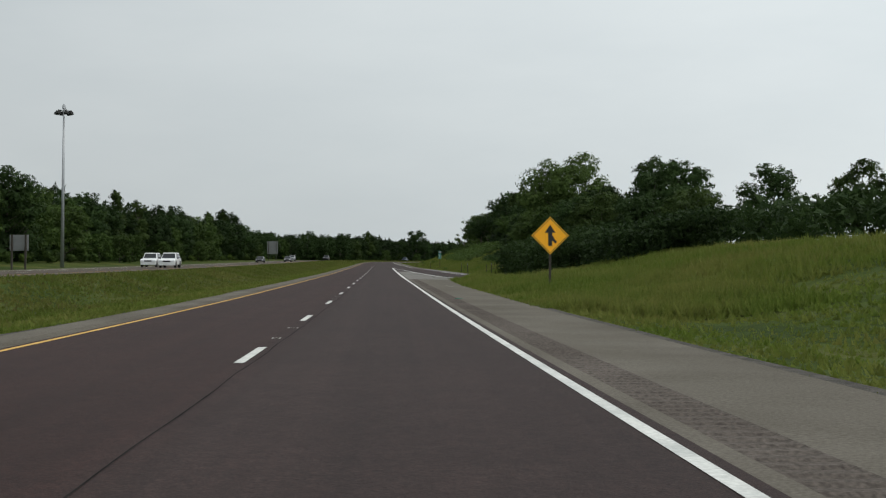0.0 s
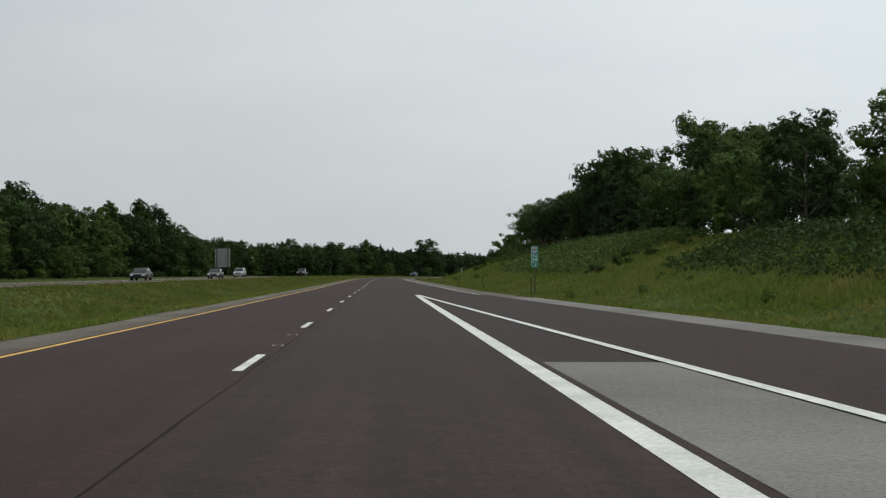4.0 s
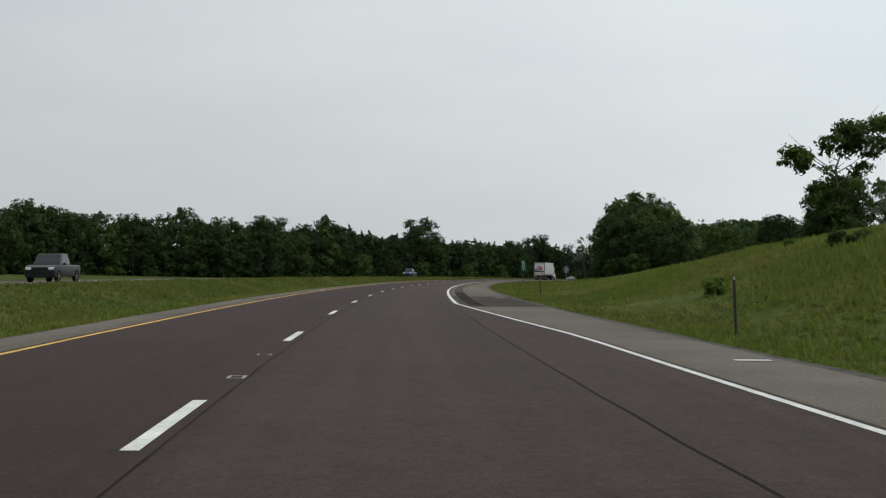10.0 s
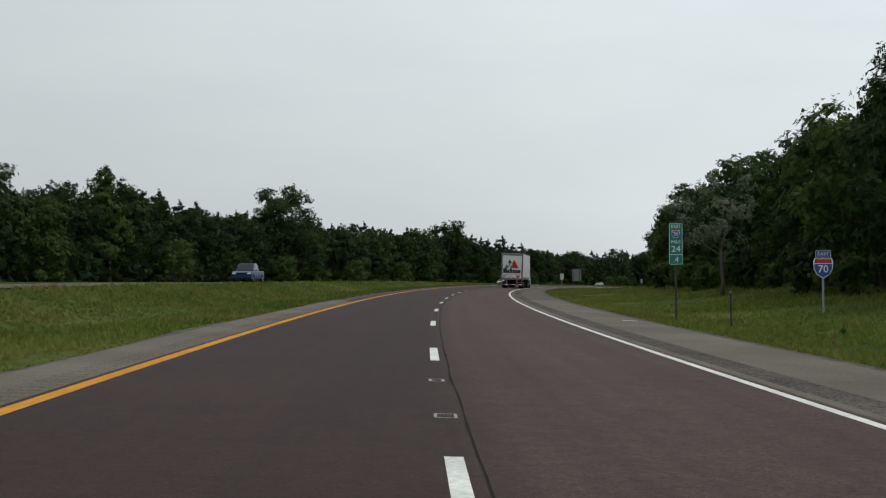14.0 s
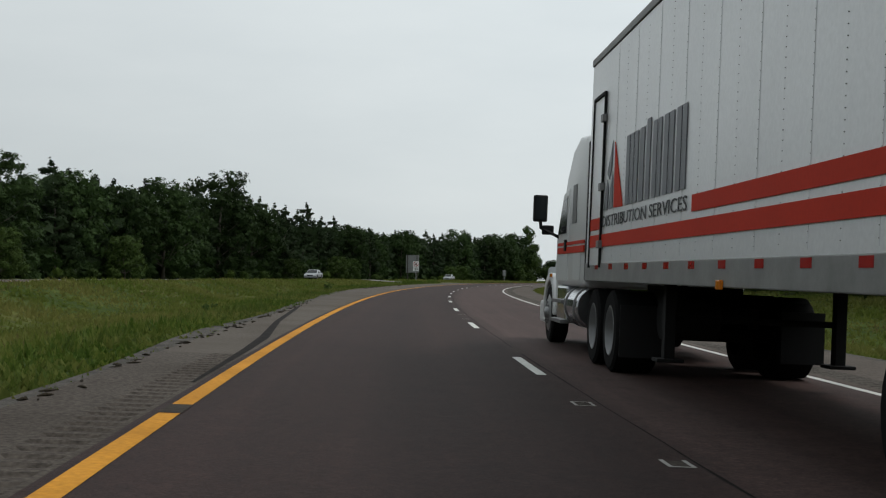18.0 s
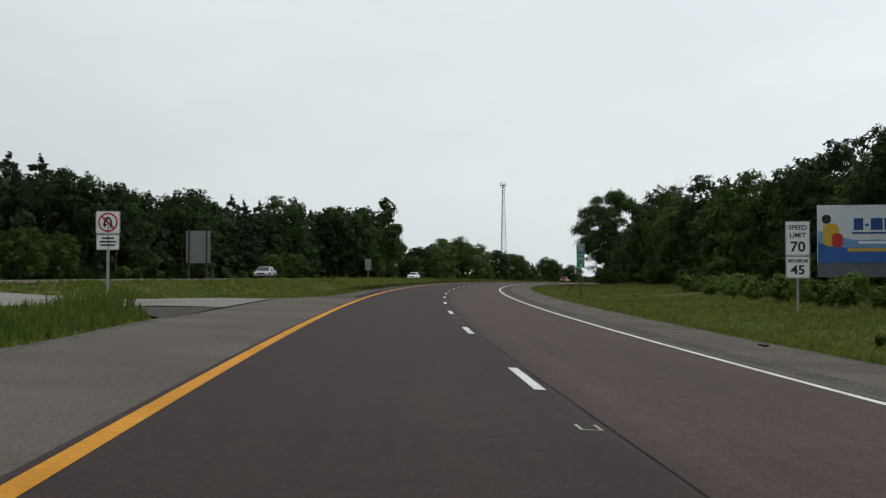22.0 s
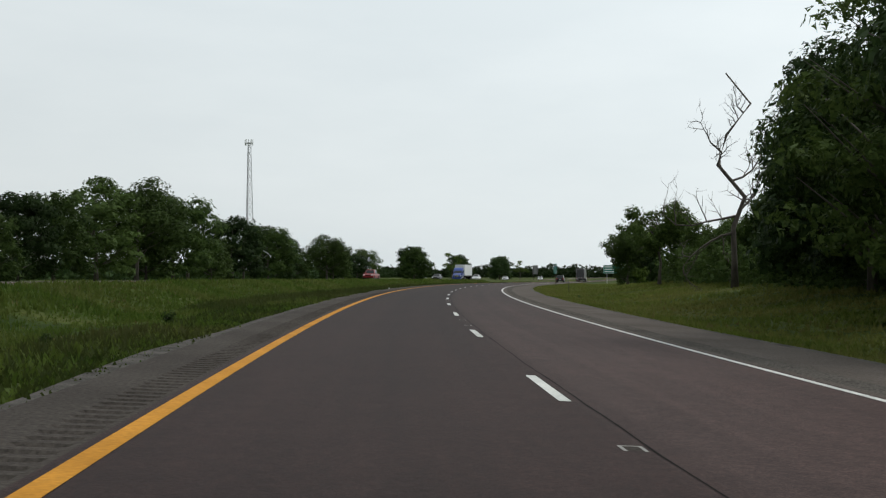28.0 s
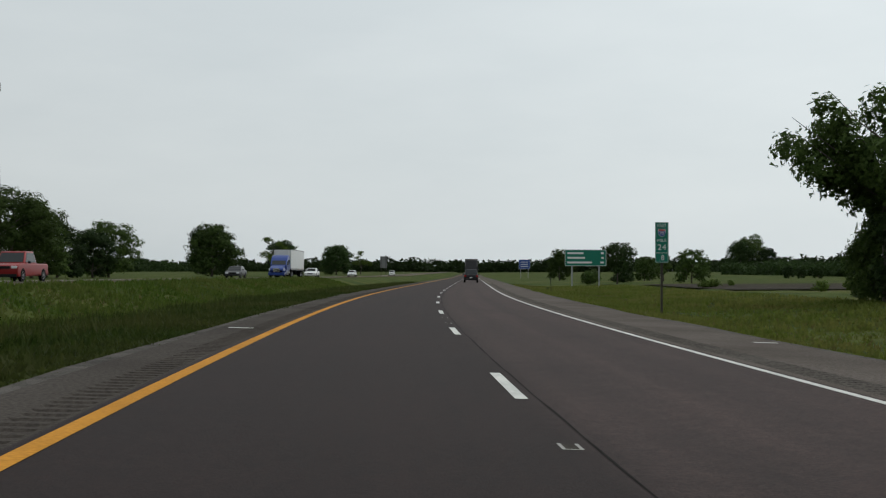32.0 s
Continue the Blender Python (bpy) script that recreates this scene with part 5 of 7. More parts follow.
def speed_sign():
    t = root("speed_sign", "white speed limit 70 and minimum 45 sign on a steel post", "road sign")
    p = panel("panel", t, 1.08, 1.52, SIGN_WHITE, 2.83, .05, SIGN_BLACK, bw=.02)
    writing("lettering", "SPEED", .29, SIGN_BLACK, p, 0, -.004, 3.30, .82, bold=.006)
    writing("lettering", "LIMIT", .29, SIGN_BLACK, p, 0, -.004, 2.96, .72, bold=.006)
    writing("number", "70", .62, SIGN_BLACK, p, 0, -.004, 2.44, .66, bold=.014)
    q = panel("panel", t, 1.08, .98, SIGN_WHITE, 1.56, .05, SIGN_BLACK, bw=.02)
    writing("lettering", "MINIMUM", .22, SIGN_BLACK, q, 0, -.004, 1.83, .86, bold=.005)
    writing("number", "45", .56, SIGN_BLACK, q, 0, -.004, 1.42, .62, bold=.014)
    post(t, 3.4, GALV, -.0, .045)
    return t


def u_turn_sign():
    t = root("no_u_turn_sign", "white sign with a crossed-out U-turn arrow over a small plate", "road sign")
    p = panel("panel", t, .98, .92, SIGN_WHITE, 3.35, .04, SIGN_BLACK, bw=.012)
    ring = Shape()
    n = 28
    c = 3.35
    v, f = [], []
    for k in range(n):
        a = 2 * math.pi * k / n
        for r in (.40, .33):
            v.append((r * math.cos(a), -.006, c + r * math.sin(a)))
    f = [(2 * k, 2 * k + 1, (2 * k + 3) % (2 * n), (2 * k + 2) % (2 * n)) for k in range(n)]
    part("ring", mesh_of("ring", v, f, SIGN_RED), p)
    a = Shape().tube([(.13, -.012, c - .22), (.13, -.012, c + .05), (.09, -.012, c + .15), (0, -.012, c + .19), (-.09, -.012, c + .15), (-.13, -.012, c + .05), (-.13, -.012, c - .08)], .04, 6)
    a.prism([(-.23, c - .06), (-.03, c - .06), (-.13, c - .22)], "y", -.016, -.008)
    part("arrow", a.mesh("arrow", SIGN_BLACK), p)
    part("slash", Shape().add([(-.27, -.019, c + .21), (-.21, -.019, c + .27), (.27, -.019, c - .21), (.21, -.019, c - .27)], [(0, 1, 2, 3)]).mesh("slash", SIGN_RED), p)
    q = panel("plate", t, .92, .62, SIGN_WHITE, 2.54, .03, SIGN_BLACK, bw=.01)
    for z, w in ((2.70, .5), (2.56, .68), (2.42, .6)):
        part("lettering_bar", Shape().box(-w / 2, w / 2, -.004, -.001, z - .035, z + .035).mesh("lettering_bar", SIGN_BLACK), q)
    post(t, 3.7, GALV, 0, .05)
    return t


def sign_back(w, h, c, legs=2, label="plain grey back of a large road sign on two posts"):
    """a sign that faces the other traffic: its back is seen."""
    t = root("road_sign", label, "road sign")
    part("panel", Shape().box(-w / 2, w / 2, -.006, .006, c - h / 2, c + h / 2).mesh("panel", ALU_BACK), t)
    if w > 1.5:
        n = 5
        for k in range(n):
            z = c - h / 2 + h * (k + .5) / n
            part("stiffener", Shape().box(-w / 2 + .05, w / 2 - .05, -.05, -.006, z - .03, z + .03).mesh("stiffener", ALU_BACK), t)
        for x in (-w * .36, w * .36):
            part("post", Shape().box(x - .09, x + .09, -.24, -.05, -1.2, c + h / 2).mesh("post", POST_WOOD, .01), t)
    else:
        post(t, c + h / 2, GALV, 0, .04, -.05)
    return t


def green_sign():
    t = root("distance_sign", "wide green destination sign with white lines on two posts", "road sign")
    w, h, c = 4.9, 1.95, 3.2
    p = panel("panel", t, w, h, SIGN_GREEN, c, .12, SIGN_WHITE, bw=.05)
    for k, (a, b) in enumerate(((1.9, .35), (2.1, .3), (2.9, .4))):
        z = c + .55 - .55 * k
        part("lettering_bar", Shape().box(-w / 2 + .3, -w / 2 + .3 + a, -.006, -.001, z - .11, z + .11).mesh("lettering_bar", SIGN_WHITE), p)
        part("lettering_bar", Shape().box(w / 2 - .3 - b, w / 2 - .3, -.006, -.001, z - .11, z + .11).mesh("lettering_bar", SIGN_WHITE), p)
    for x in (-1.6, 1.6):
        post(t, c + h / 2, GALV, x, .08, .11, -1)
    return t


def blue_sign():
    t = root("service_sign", "plain blue service sign beside the far carriageway", "road sign")
    p = panel("panel", t, 3.6, 3.0, SIGN_BLUE, 4.2, .12, SIGN_WHITE, bw=.05)
    for k in range(3):
        part("lettering_bar", Shape().box(-1.2, 1.2, -.006, -.001, 4.9 - .7 * k - .1, 4.9 - .7 * k + .1).mesh("lettering_bar", SIGN_WHITE), p)
    for x in (-1.2, 1.2):
        post(t, 5.5, GALV, x, .08, .11, -1)
    return t


def billboard():
    t = root("billboard", "blue and white roadside billboard with a red brick picture", "billboard")
    w, h, z0 = 7.9, 3.3, 1.95
    sky = plain("billboard_white", (.55, .57, .60), .5, scale=.5)
    blue = plain("billboard_blue", (.035, .12, .36), .5, .35, scale=.6)
    mid = plain("billboard_light_blue", (.16, .30, .50), .5, .3, scale=.7)
    brick, gold, ink = plain("billboard_brick", (.24, .045, .04), .6), plain("billboard_gold", (.55, .33, .03), .5), plain("billboard_navy", (.012, .05, .19), .5)
    p = part("panel", Shape().box(-w / 2, w / 2, 0, .12, z0, z0 + h).mesh("panel", sky, .01), t)
    wave = [(-w / 2 + .02, z0 + .02), (w / 2 - .02, z0 + .02), (w / 2 - .02, z0 + .95)]
    wave += [(w / 2 - .02 - (w - .04) * k / 16, z0 + 1.0 + .75 * (k / 16) ** 2 + .1 * math.sin(k * .9)) for k in range(1, 17)]
    part("picture_wave", Shape().prism(wave, "y", -.006, -.002).mesh("picture_wave", mid), p)
    wave2 = [(-w / 2 + .02, z0 + .02), (w / 2 - .02, z0 + .02), (w / 2 - .02, z0 + .55)] + [(w / 2 - .02 - (w - .04) * k / 16, z0 + .55 + .6 * (k / 16) ** 2 + .07 * math.sin(k * .8)) for k in range(1, 17)]
    part("picture_wave", Shape().prism(wave2, "y", -.012, -.008).mesh("picture_wave", blue), p)
    for k, (a, b) in enumerate(((0, .42), (.5, .16), (.74, .52), (1.34, .34), (1.74, .40))):
        part("brand_bar", Shape().box(-1.95 + a * 1.25, -1.95 + (a + b) * 1.25, -.012, -.004, z0 + (1.88 if k != 1 else 2.1), z0 + (2.55 if k != 1 else 2.24)).mesh("brand_bar", ink), p)
    part("brand_bar", Shape().box(-2.05, .75, -.012, -.004, z0 + 1.66, z0 + 1.76).mesh("brand_bar", ink), p)
    part("lettering_bar", Shape().box(-1.7, .8, -.018, -.013, z0 + 1.10, z0 + 1.24).mesh("lettering_bar", SIGN_WHITE), p)
    part("lettering_bar", Shape().box(-2.3, 1.2, -.018, -.013, z0 + .66, z0 + .84).mesh("lettering_bar", gold), p)
    r = random.Random(4)
    for i in range(7):
        for j in range(3):
            x0, z = 1.6 + j * .66 + (.3 if i % 2 else 0) + r.uniform(-.06, .06), z0 + .5 + i * .32
            part("picture_brick", Shape().box(x0, x0 + .6, -.024, -.018, z, z + .26).mesh("picture_brick", brick), p)
    part("picture_patch", Shape().prism(rounded(.9, 1.3, .35, -3.2, z0 + 1.6), "y", -.02, -.014).mesh("picture_patch", gold), p)
    part("picture_patch", Shape().prism(rounded(.6, .8, .25, -2.85, z0 + 1.3), "y", -.026, -.022).mesh("picture_patch", SIGN_RED), p)
    part("picture_patch", Shape().prism(rounded(.5, .5, .2, -3.45, z0 + 2.5), "y", -.026, -.022).mesh("picture_patch", SIGN_BLACK), p)
    grey = plain("billboard_skirt", (.10, .11, .14), .7)
    part("skirt", Shape().box(-w / 2, w / 2, .02, .1, z0 - .8, z0).mesh("skirt", grey), t)
    part("lettering_bar", Shape().box(1.4, 3.4, .012, .018, z0 - .52, z0 - .30).mesh("lettering_bar", GALV), t)
    for x in (-3, -1.2, 1.2, 3):
        part("post", Shape().box(x - .11, x + .11, .14, .36, -1.5, z0 + 2.6).mesh("post", POST_WOOD, .01), t)
    for x in (-2.2, 1.6):
        part("lamp_bracket", Shape().box(x - .12, x + .12, -.1, .1, z0 + h, z0 + h + .1).mesh("lamp_bracket", SIGN_BLACK), t)
    return t


def delineator():
    t = root("delineator_post", "slim dark marker post with a pale reflector", "marker post", "marker posts along the verge")
    part("post", Shape().box(-.026, .026, -.012, .012, -.3, 1.30).mesh("post", POST_DARK, .004), t)
    part("reflector", Shape().box(-.02, .02, -.018, -.013, 1.19, 1.27).mesh("reflector", GALV), t)
    return t


def high_mast():
    t = root("high_mast_light", "tall slim grey mast with a ring of floodlights", "street light")
    part("mast", Shape().tube([(0, 0, -1), (0, 0, 10), (0, 0, 21)], [.26, .19, .11], 12).mesh("mast", GALV, smooth=True), t)
    part("ring", Shape().tube([(.75 * math.cos(a * math.pi / 6), .75 * math.sin(a * math.pi / 6), 20.6) for a in range(13)], .06, 6).mesh("ring", GALV), t)
    for k in range(6):
        a = k * math.pi / 3
        c, s = math.cos(a), math.sin(a)
        part("arm", Shape().tube([(0, 0, 20.7), (c * .75, s * .75, 20.6)], .04, 5).mesh("arm", GALV), t)
        part("floodlight", Shape().tube([(c * .85, s * .85, 20.65), (c * .95, s * .95, 20.35), (c * 1.0, s * 1.0, 20.1)], [.12, .28, .34], 8).mesh("floodlight", POST_DARK), t)
    part("cap", Shape().tube([(0, 0, 20.9), (0, 0, 21.5)], [.3, .12], 8).mesh("cap", GALV), t)
    return t


def lattice_tower(h=66.8, w0=5.4, w1=1.5):
    t = root("radio_tower", "tall grey steel lattice tower with antennas on top", "tower")
    n = 18
    lev = [(h * (k / n), w0 + (w1 - w0) * (k / n) ** .8) for k in range(n + 1)]

    def leg(i, k):
        z, w = lev[k]
        a = 2 * math.pi * i / 3 + .5
        return (w * .58 * math.cos(a), w * .58 * math.sin(a), z)
    for i in range(3):
        part("leg", Shape().tube([leg(i, k) for k in range(n + 1)], [.20 - .09 * k / n for k in range(n + 1)], 6).mesh("leg", GALV), t)
        for k in range(n):
            j = (i + 1) % 3
            part("brace", Shape().tube([leg(i, k), leg(j, k + 1)], .07, 4).tube([leg(j, k), leg(i, k + 1)], .07, 4).tube([leg(i, k + 1), leg(j, k + 1)], .06, 4).mesh("brace", GALV), t)
    part("platform", Shape().tube([(0, 0, h - .6), (0, 0, h - .3)], 1.7, 12).mesh("platform", GALV), t)
    for k in range(9):
        a = 2 * math.pi * k / 9
        x, y = 1.9 * math.cos(a), 1.9 * math.sin(a)
        part("antenna", Shape().box(x - .16, x + .16, y - .1, y + .1, h - 1.6, h + 1.3).mesh("antenna", SIGN_WHITE, .02), t)
    return t


def all_signs():
    place_sign(merge_sign(), 41.5, 9.37)
    for tenth, s, lat in (("2", 222, 12.7), ("4", 553, 8.7), ("6", 883, 8.4), ("8", 1218, 8.4)):
        place_sign(mile_sign(tenth), s, lat, 3).location.z += float(np.interp(s, RS, RB)) * 7.5
    place_sign(route_sign(), 557, 15.2)
    place_sign(speed_sign(), 859, 15.55).location.z += .28
    place_sign(u_turn_sign(), 855, -13.75, -2).location.z -= .42
    place_sign(sign_back(3.8, 4.6, 5.0), 439, -42.1)
    place_sign(sign_back(3.5, 4.5, 4.75), 975, -40.25)
    place_sign(sign_back(.95, 1.6, 2.4, 1, "grey back of a small road sign on one post"), 984, -17.8, 6)
    place_sign(sign_back(2.0, 1.7, 3.1, 2, "pale back of a road sign near the mast"), 121, -37)
    place_sign(sign_back(2.6, 4.5, 5.4, 2, "pale back of a distant road sign"), 1656, -32)
    place_sign(green_sign(), 1320, 15.4)
    place_sign(blue_sign(), 1572, 18.8)
    place_sign(billboard(), 875, 25.1, 8).location.z += .2
    d = delineator()
    d.matrix_basis = stand(122, 13.2)
    r = random.Random(2)
    for s, lat in ((147, 12.0), (83, 8.5), (83, 10.3), (203, 10.2), (234.4, 10.0), (255.5, 9.1), (290, 9.4), (311.5, 8.4), (353.4, 9.1), (383, 8.6), (436, 9.4), (548, 9.6), (778, 8.6), (900, 8.6), (1150, 10.2), (1280, 8.8)):
        copy_thing(d, stand(s, lat, r.uniform(-8, 8)) @ Matrix.Rotation(radians({900: 32, 234.4: -8, 255.5: 13}.get(s, r.uniform(-3, 3))), 4, "Y"))
    m = high_mast()
    m.matrix_basis = stand(152, -40.2)
    tw = lattice_tower()
    tw.matrix_basis = stand(1612, -167)


all_signs()
# ---- vehicles ----
TRUCK_WHITE = plain("white_truck_paint", (.56, .57, .57), .32, var=.05, spec=.5, scale=.6)
TRAILER_SKIN = plain("trailer_skin", (.66, .67, .68), .32, .2, .08, .45, scale=.5)
STEEL = plain("dirty_steel", (.19, .19, .19), .5, .4, .3)
RAIL = plain("dull_aluminium", (.24, .24, .235), .5, .3, .3)
DARK_STEEL = plain("black_chassis", (.009, .009, .009), .8, spec=.2)
CHROME = plain("polished_metal", (.55, .56, .58), .18, .95, .05)
TYRE = plain("tyre_rubber", (.0075, .0075, .0075), .95, spec=.08)
RIM = plain("aluminium_rim", (.27, .275, .28), .4, .7, .15)
GLASS = plain("dark_vehicle_glass", (.012, .015, .017), .08, spec=.35, var=.02)
RED_LAMP = plain("red_lamp_lens", (.34, .012, .012), .2)
AMBER_LAMP = plain("amber_lamp_lens", (.55, .16, .01), .2)
CLEAR_LAMP = plain("clear_lamp_lens", (.62, .64, .66), .12)
RED_BAND = plain("red_vinyl", (.46, .030, .012), .65, var=.12, spec=.1, scale=.7)
BLACK_VINYL = plain("black_vinyl", (.014, .015, .018), .5)
GREY_VINYL = plain("grey_vinyl", (.11, .115, .13), .45, var=.2)
RUBBER = plain("mud_flap_rubber", (.014, .014, .014), .85, spec=.15)


def lathe(profile, n=20, axis="x", y=0.0, z=0.0):
    """profile: (x, r) pairs turned round the x axis."""
    v, f = [], []
    for x, r in profile:
        v += [(x, y + r * math.cos(2 * math.pi * k / n), z + r * math.sin(2 * math.pi * k / n)) for k in range(n)]
    for i in range(len(profile) - 1):
        f += [(i * n + k, i * n + (k + 1) % n, (i + 1) * n + (k + 1) % n, (i + 1) * n + k) for k in range(n)]
    return v, f


def wheel(parent, x, y, r, w, deep=.07, side=-1, name="wheel"):
    """a tyre with its rim; side: -1 looks to the left."""
    t = [(-w / 2, r * .62), (-w / 2, r * .92), (-w / 2 + .03, r), (w / 2 - .03, r), (w / 2, r * .92), (w / 2, r * .62)]
    tv, tf = lathe([(x + a, b) for a, b in t], 24, y=y, z=r)
    ty = part("wheel", Shape().add(tv, tf).mesh("tyre", TYRE, smooth=False), parent)
    e = side
    rim = [(x + e * (w / 2 - .005), r * .63), (x + e * (w / 2 + .005), r * .58), (x + e * (w / 2 - deep), r * .50), (x + e * (w / 2 - deep), r * .22), (x + e * (w / 2 - deep + .05), r * .17), (x + e * (w / 2 - deep + .07), .01)]
    rv, rf = lathe(rim, 20, y=y, z=r)
    part("rim", Shape().add(rv, rf).mesh("rim", RIM, smooth=True), ty)
    nuts = Shape()
    for k in range(8):
        a = 2 * math.pi * k / 8
        cy, cz = y + r * .34 * math.cos(a), r + r * .34 * math.sin(a)
        nuts.box(min(x + e * (w / 2 - deep), x + e * (w / 2 - deep + .03)), max(x + e * (w / 2 - deep), x + e * (w / 2 - deep + .03)), cy - .02, cy + .02, cz - .02, cz + .02)
    part("wheel_nuts", nuts.mesh("wheel_nuts", STEEL), ty)
    return ty


def truck(label, cab_paint, skin, length=14.6, decorated=False, name="semi_truck"):
    """a tractor with its box trailer; the origin is under the trailer's rear, +y ahead."""
    t = root(name, label, "truck")
    L, hw, z0, z1 = length, 1.3, 1.12, 4.22
    # trailer
    box = part("trailer_box", Shape().box(-hw, hw, .12, L, z0 + .22, z1 - .1).mesh("trailer_box", skin, .02), t)
    part("roof_rail", Shape().box(-hw - .015, hw + .015, .05, L + .02, z1 - .1, z1).mesh("roof_rail", STEEL, .015), box)
    part("lower_rail", Shape().box(-hw - .012, -hw + .06, .1, L, z0, z0 + .24).mesh("lower_rail", RAIL, .01), box)
    part("lower_rail", Shape().box(hw - .06, hw + .012, .1, L, z0, z0 + .24).mesh("lower_rail", STEEL, .01), box)
    part("floor", Shape().box(-hw + .07, hw - .07, .1, L, z0 + .02, z0 + .2).mesh("floor", DARK_STEEL), box)
    if decorated:
        rivets = Shape()
        y = .35
        while y < L - 1.2:
            rivets.box(-hw - .004, -hw + .002, y - .006, y + .006, z0 + .28, z1 - .14)
            y += 1.22
        part("panel_seam", rivets.mesh("panel_seam", TRAILER_SKIN), box)
        dots = Shape()
        for i in range(int((L - 1.4) / .61)):
            for k in range(35):
                zz = z0 + .32 + k * .074
                yy = .35 + i * .61
                dots.box(-hw - .007, -hw + .002, yy - .0035, yy + .0035, zz, zz + .007)
        part("rivets", dots.mesh("rivets", STEEL), box)
    rear = part("rear_frame", Shape().box(-hw, -hw + .17, 0, .13, z0 - .1, z1 - .02).box(hw - .17, hw, 0, .13, z0 - .1, z1 - .02).box(-hw + .17, hw - .17, 0, .13, z1 - .30, z1 - .02).box(-hw + .17, hw - .17, 0, .13, z0 - .1, z0 + .13).mesh("rear_frame", STEEL, .012), t)
    door = part("roll_door", Shape().box(-hw + .17, hw - .17, .05, .12, z0 + .13, z1 - .30).mesh("roll_door", TRUCK_WHITE if decorated else skin, .008), t)
    for zz in (1.95, 2.72, 3.3):
        part("door_joint", Shape().box(-hw + .18, hw - .18, .045, .052, zz, zz + .008).mesh("door_joint", STEEL), door)
    for x in (-hw + .10, hw - .10):
        part("slot", Shape().box(x - .05, x + .05, -.004, .01, 1.75, 2.75).mesh("slot", DARK_STEEL), rear)
    for x in (-1.18, -.98, 1.0, 1.18):
        cv, cf = lathe([(0, .075), (.03, .07), (.04, .01)], 12)
        me = Shape().add([(a[1] + x, -a[0], a[2] + 1.07) for a in cv], cf).mesh("tail_lamp", RED_LAMP)
        part("tail_lamp", me, rear)
    for x in (-.3, 0, .3, -1.1, 1.1):
        part("marker_lamp", Shape().box(x - .07, x + .07, -.012, .01, z1 - .1, z1 - .06).mesh("marker_lamp", RED_LAMP), rear)
    part("number_plate", Shape().box(-1.16, -.86, -.01, .0, .82, .98).mesh("number_plate", SIGN_WHITE), rear)
    for k in range(8):
        x = -hw + .25 + k * (2 * hw - .5) / 7.5
        part("reflector", Shape().box(x, x + .2, .03, .049, z0 + .15, z0 + .21).mesh("reflector", RED_LAMP if k % 2 == 0 else SIGN_WHITE), door)
    guard = Shape().box(-hw + .02, hw - .02, .0, .12, .38, .50)
    for x in (-.62, .62):
        guard.box(x - .06, x + .06, .02, .14, .30, z0 - .1)
    for x0, x1 in ((-hw + .02, -.66), (.66, hw - .02)):
        guard.box(x0, x1, .02, .10, .68, .73)
    for x in (-hw + .05, hw - .05):
        guard.box(x - .035, x + .035, .02, .12, .40, z0 - .1)
    part("rear_guard", guard.mesh("rear_guard", STEEL, .012), t)
    for k in range(6):
        x = -hw + .12 + k * .42
        part("reflector", Shape().box(x, x + .3, -.008, -.002, .41, .47).mesh("reflector", RED_LAMP if k % 2 == 0 else SIGN_WHITE), t)
    for y in (2.3, 3.55):
        for sx in (-1, 1):
            wheel(t, sx * 1.0, y, .50, .52, .16, sx)
        part("axle", Shape().tube([(-1.0, y, .5), (1.0, y, .5)], .07, 8).mesh("axle", DARK_STEEL), t)
    part("bogie", Shape().box(-.55, .55, 1.5, 4.4, .55, z0).mesh("bogie", DARK_STEEL, .02), t)
    for sx in (-1, 1):
        part("mud_flap", Shape().box(sx * 1.27 if sx < 0 else sx * .72, sx * .72 if sx < 0 else sx * 1.27, 1.45, 1.47, .25, z0 - .02).mesh("mud_flap", RUBBER), t)
        part("landing_leg", Shape().box(sx * .95 - .06, sx * .95 + .06, L - 3.9, L - 3.75, .3, z0).box(sx * .95 - .15, sx * .95 + .15, L - 3.98, L - 3.68, .27, .31).mesh("landing_leg", DARK_STEEL, .01), t)
    part("landing_brace", Shape().tube([(-.95, L - 3.8, .75), (.95, L - 3.8, .75)], .04, 6).tube([(-.95, L - 3.8, .6), (-.6, L - 3.0, z0)], .04, 6).mesh("landing_brace", DARK_STEEL), t)
    part("air_tank", Shape().tube([(-.85, L - 2.95, .74), (-.2, L - 2.95, .74)], .27, 18).mesh("air_tank", RUBBER, .02), t)
    part("side_marker", Shape().box(-hw - .05, -hw - .012, L * .5 - .06, L * .5 + .06, z0 - .02, z0 + .06).mesh("side_marker", AMBER_LAMP, .01), t)
    part("refrigeration_unit", Shape().box(-1.0, 1.0, L, L + .42, 2.05, z1 - .12).mesh("refrigeration_unit", TRUCK_WHITE, .05), t)
    for k in range(13):
        part("reflector_tape", Shape().box(-hw - .017, -hw - .011, .9 + k * 1.05, 1.12 + k * 1.05, z0 + .155, z0 + .225).mesh("reflector_tape", RED_LAMP), box)
    # tractor
    o = L
    before = set(t.children)
    part("chassis", Shape().box(-.42, -.28, o - 2.6, o + 5.6, .62, .86).box(.28, .42, o - 2.6, o + 5.6, .62, .86).mesh("chassis", DARK_STEEL, .01), t)
    part("fifth_wheel", Shape().box(-.5, .5, o - 1.6, o - .4, .86, z0).mesh("fifth_wheel", DARK_STEEL, .02), t)
    for y in (o - 1.8, o - .5):
        for sx in (-1, 1):
            wheel(t, sx * .98, y, .51, .54, .17, sx)
        part("axle", Shape().tube([(-.9, y, .51), (.9, y, .51)], .09, 8).mesh("axle", DARK_STEEL), t)
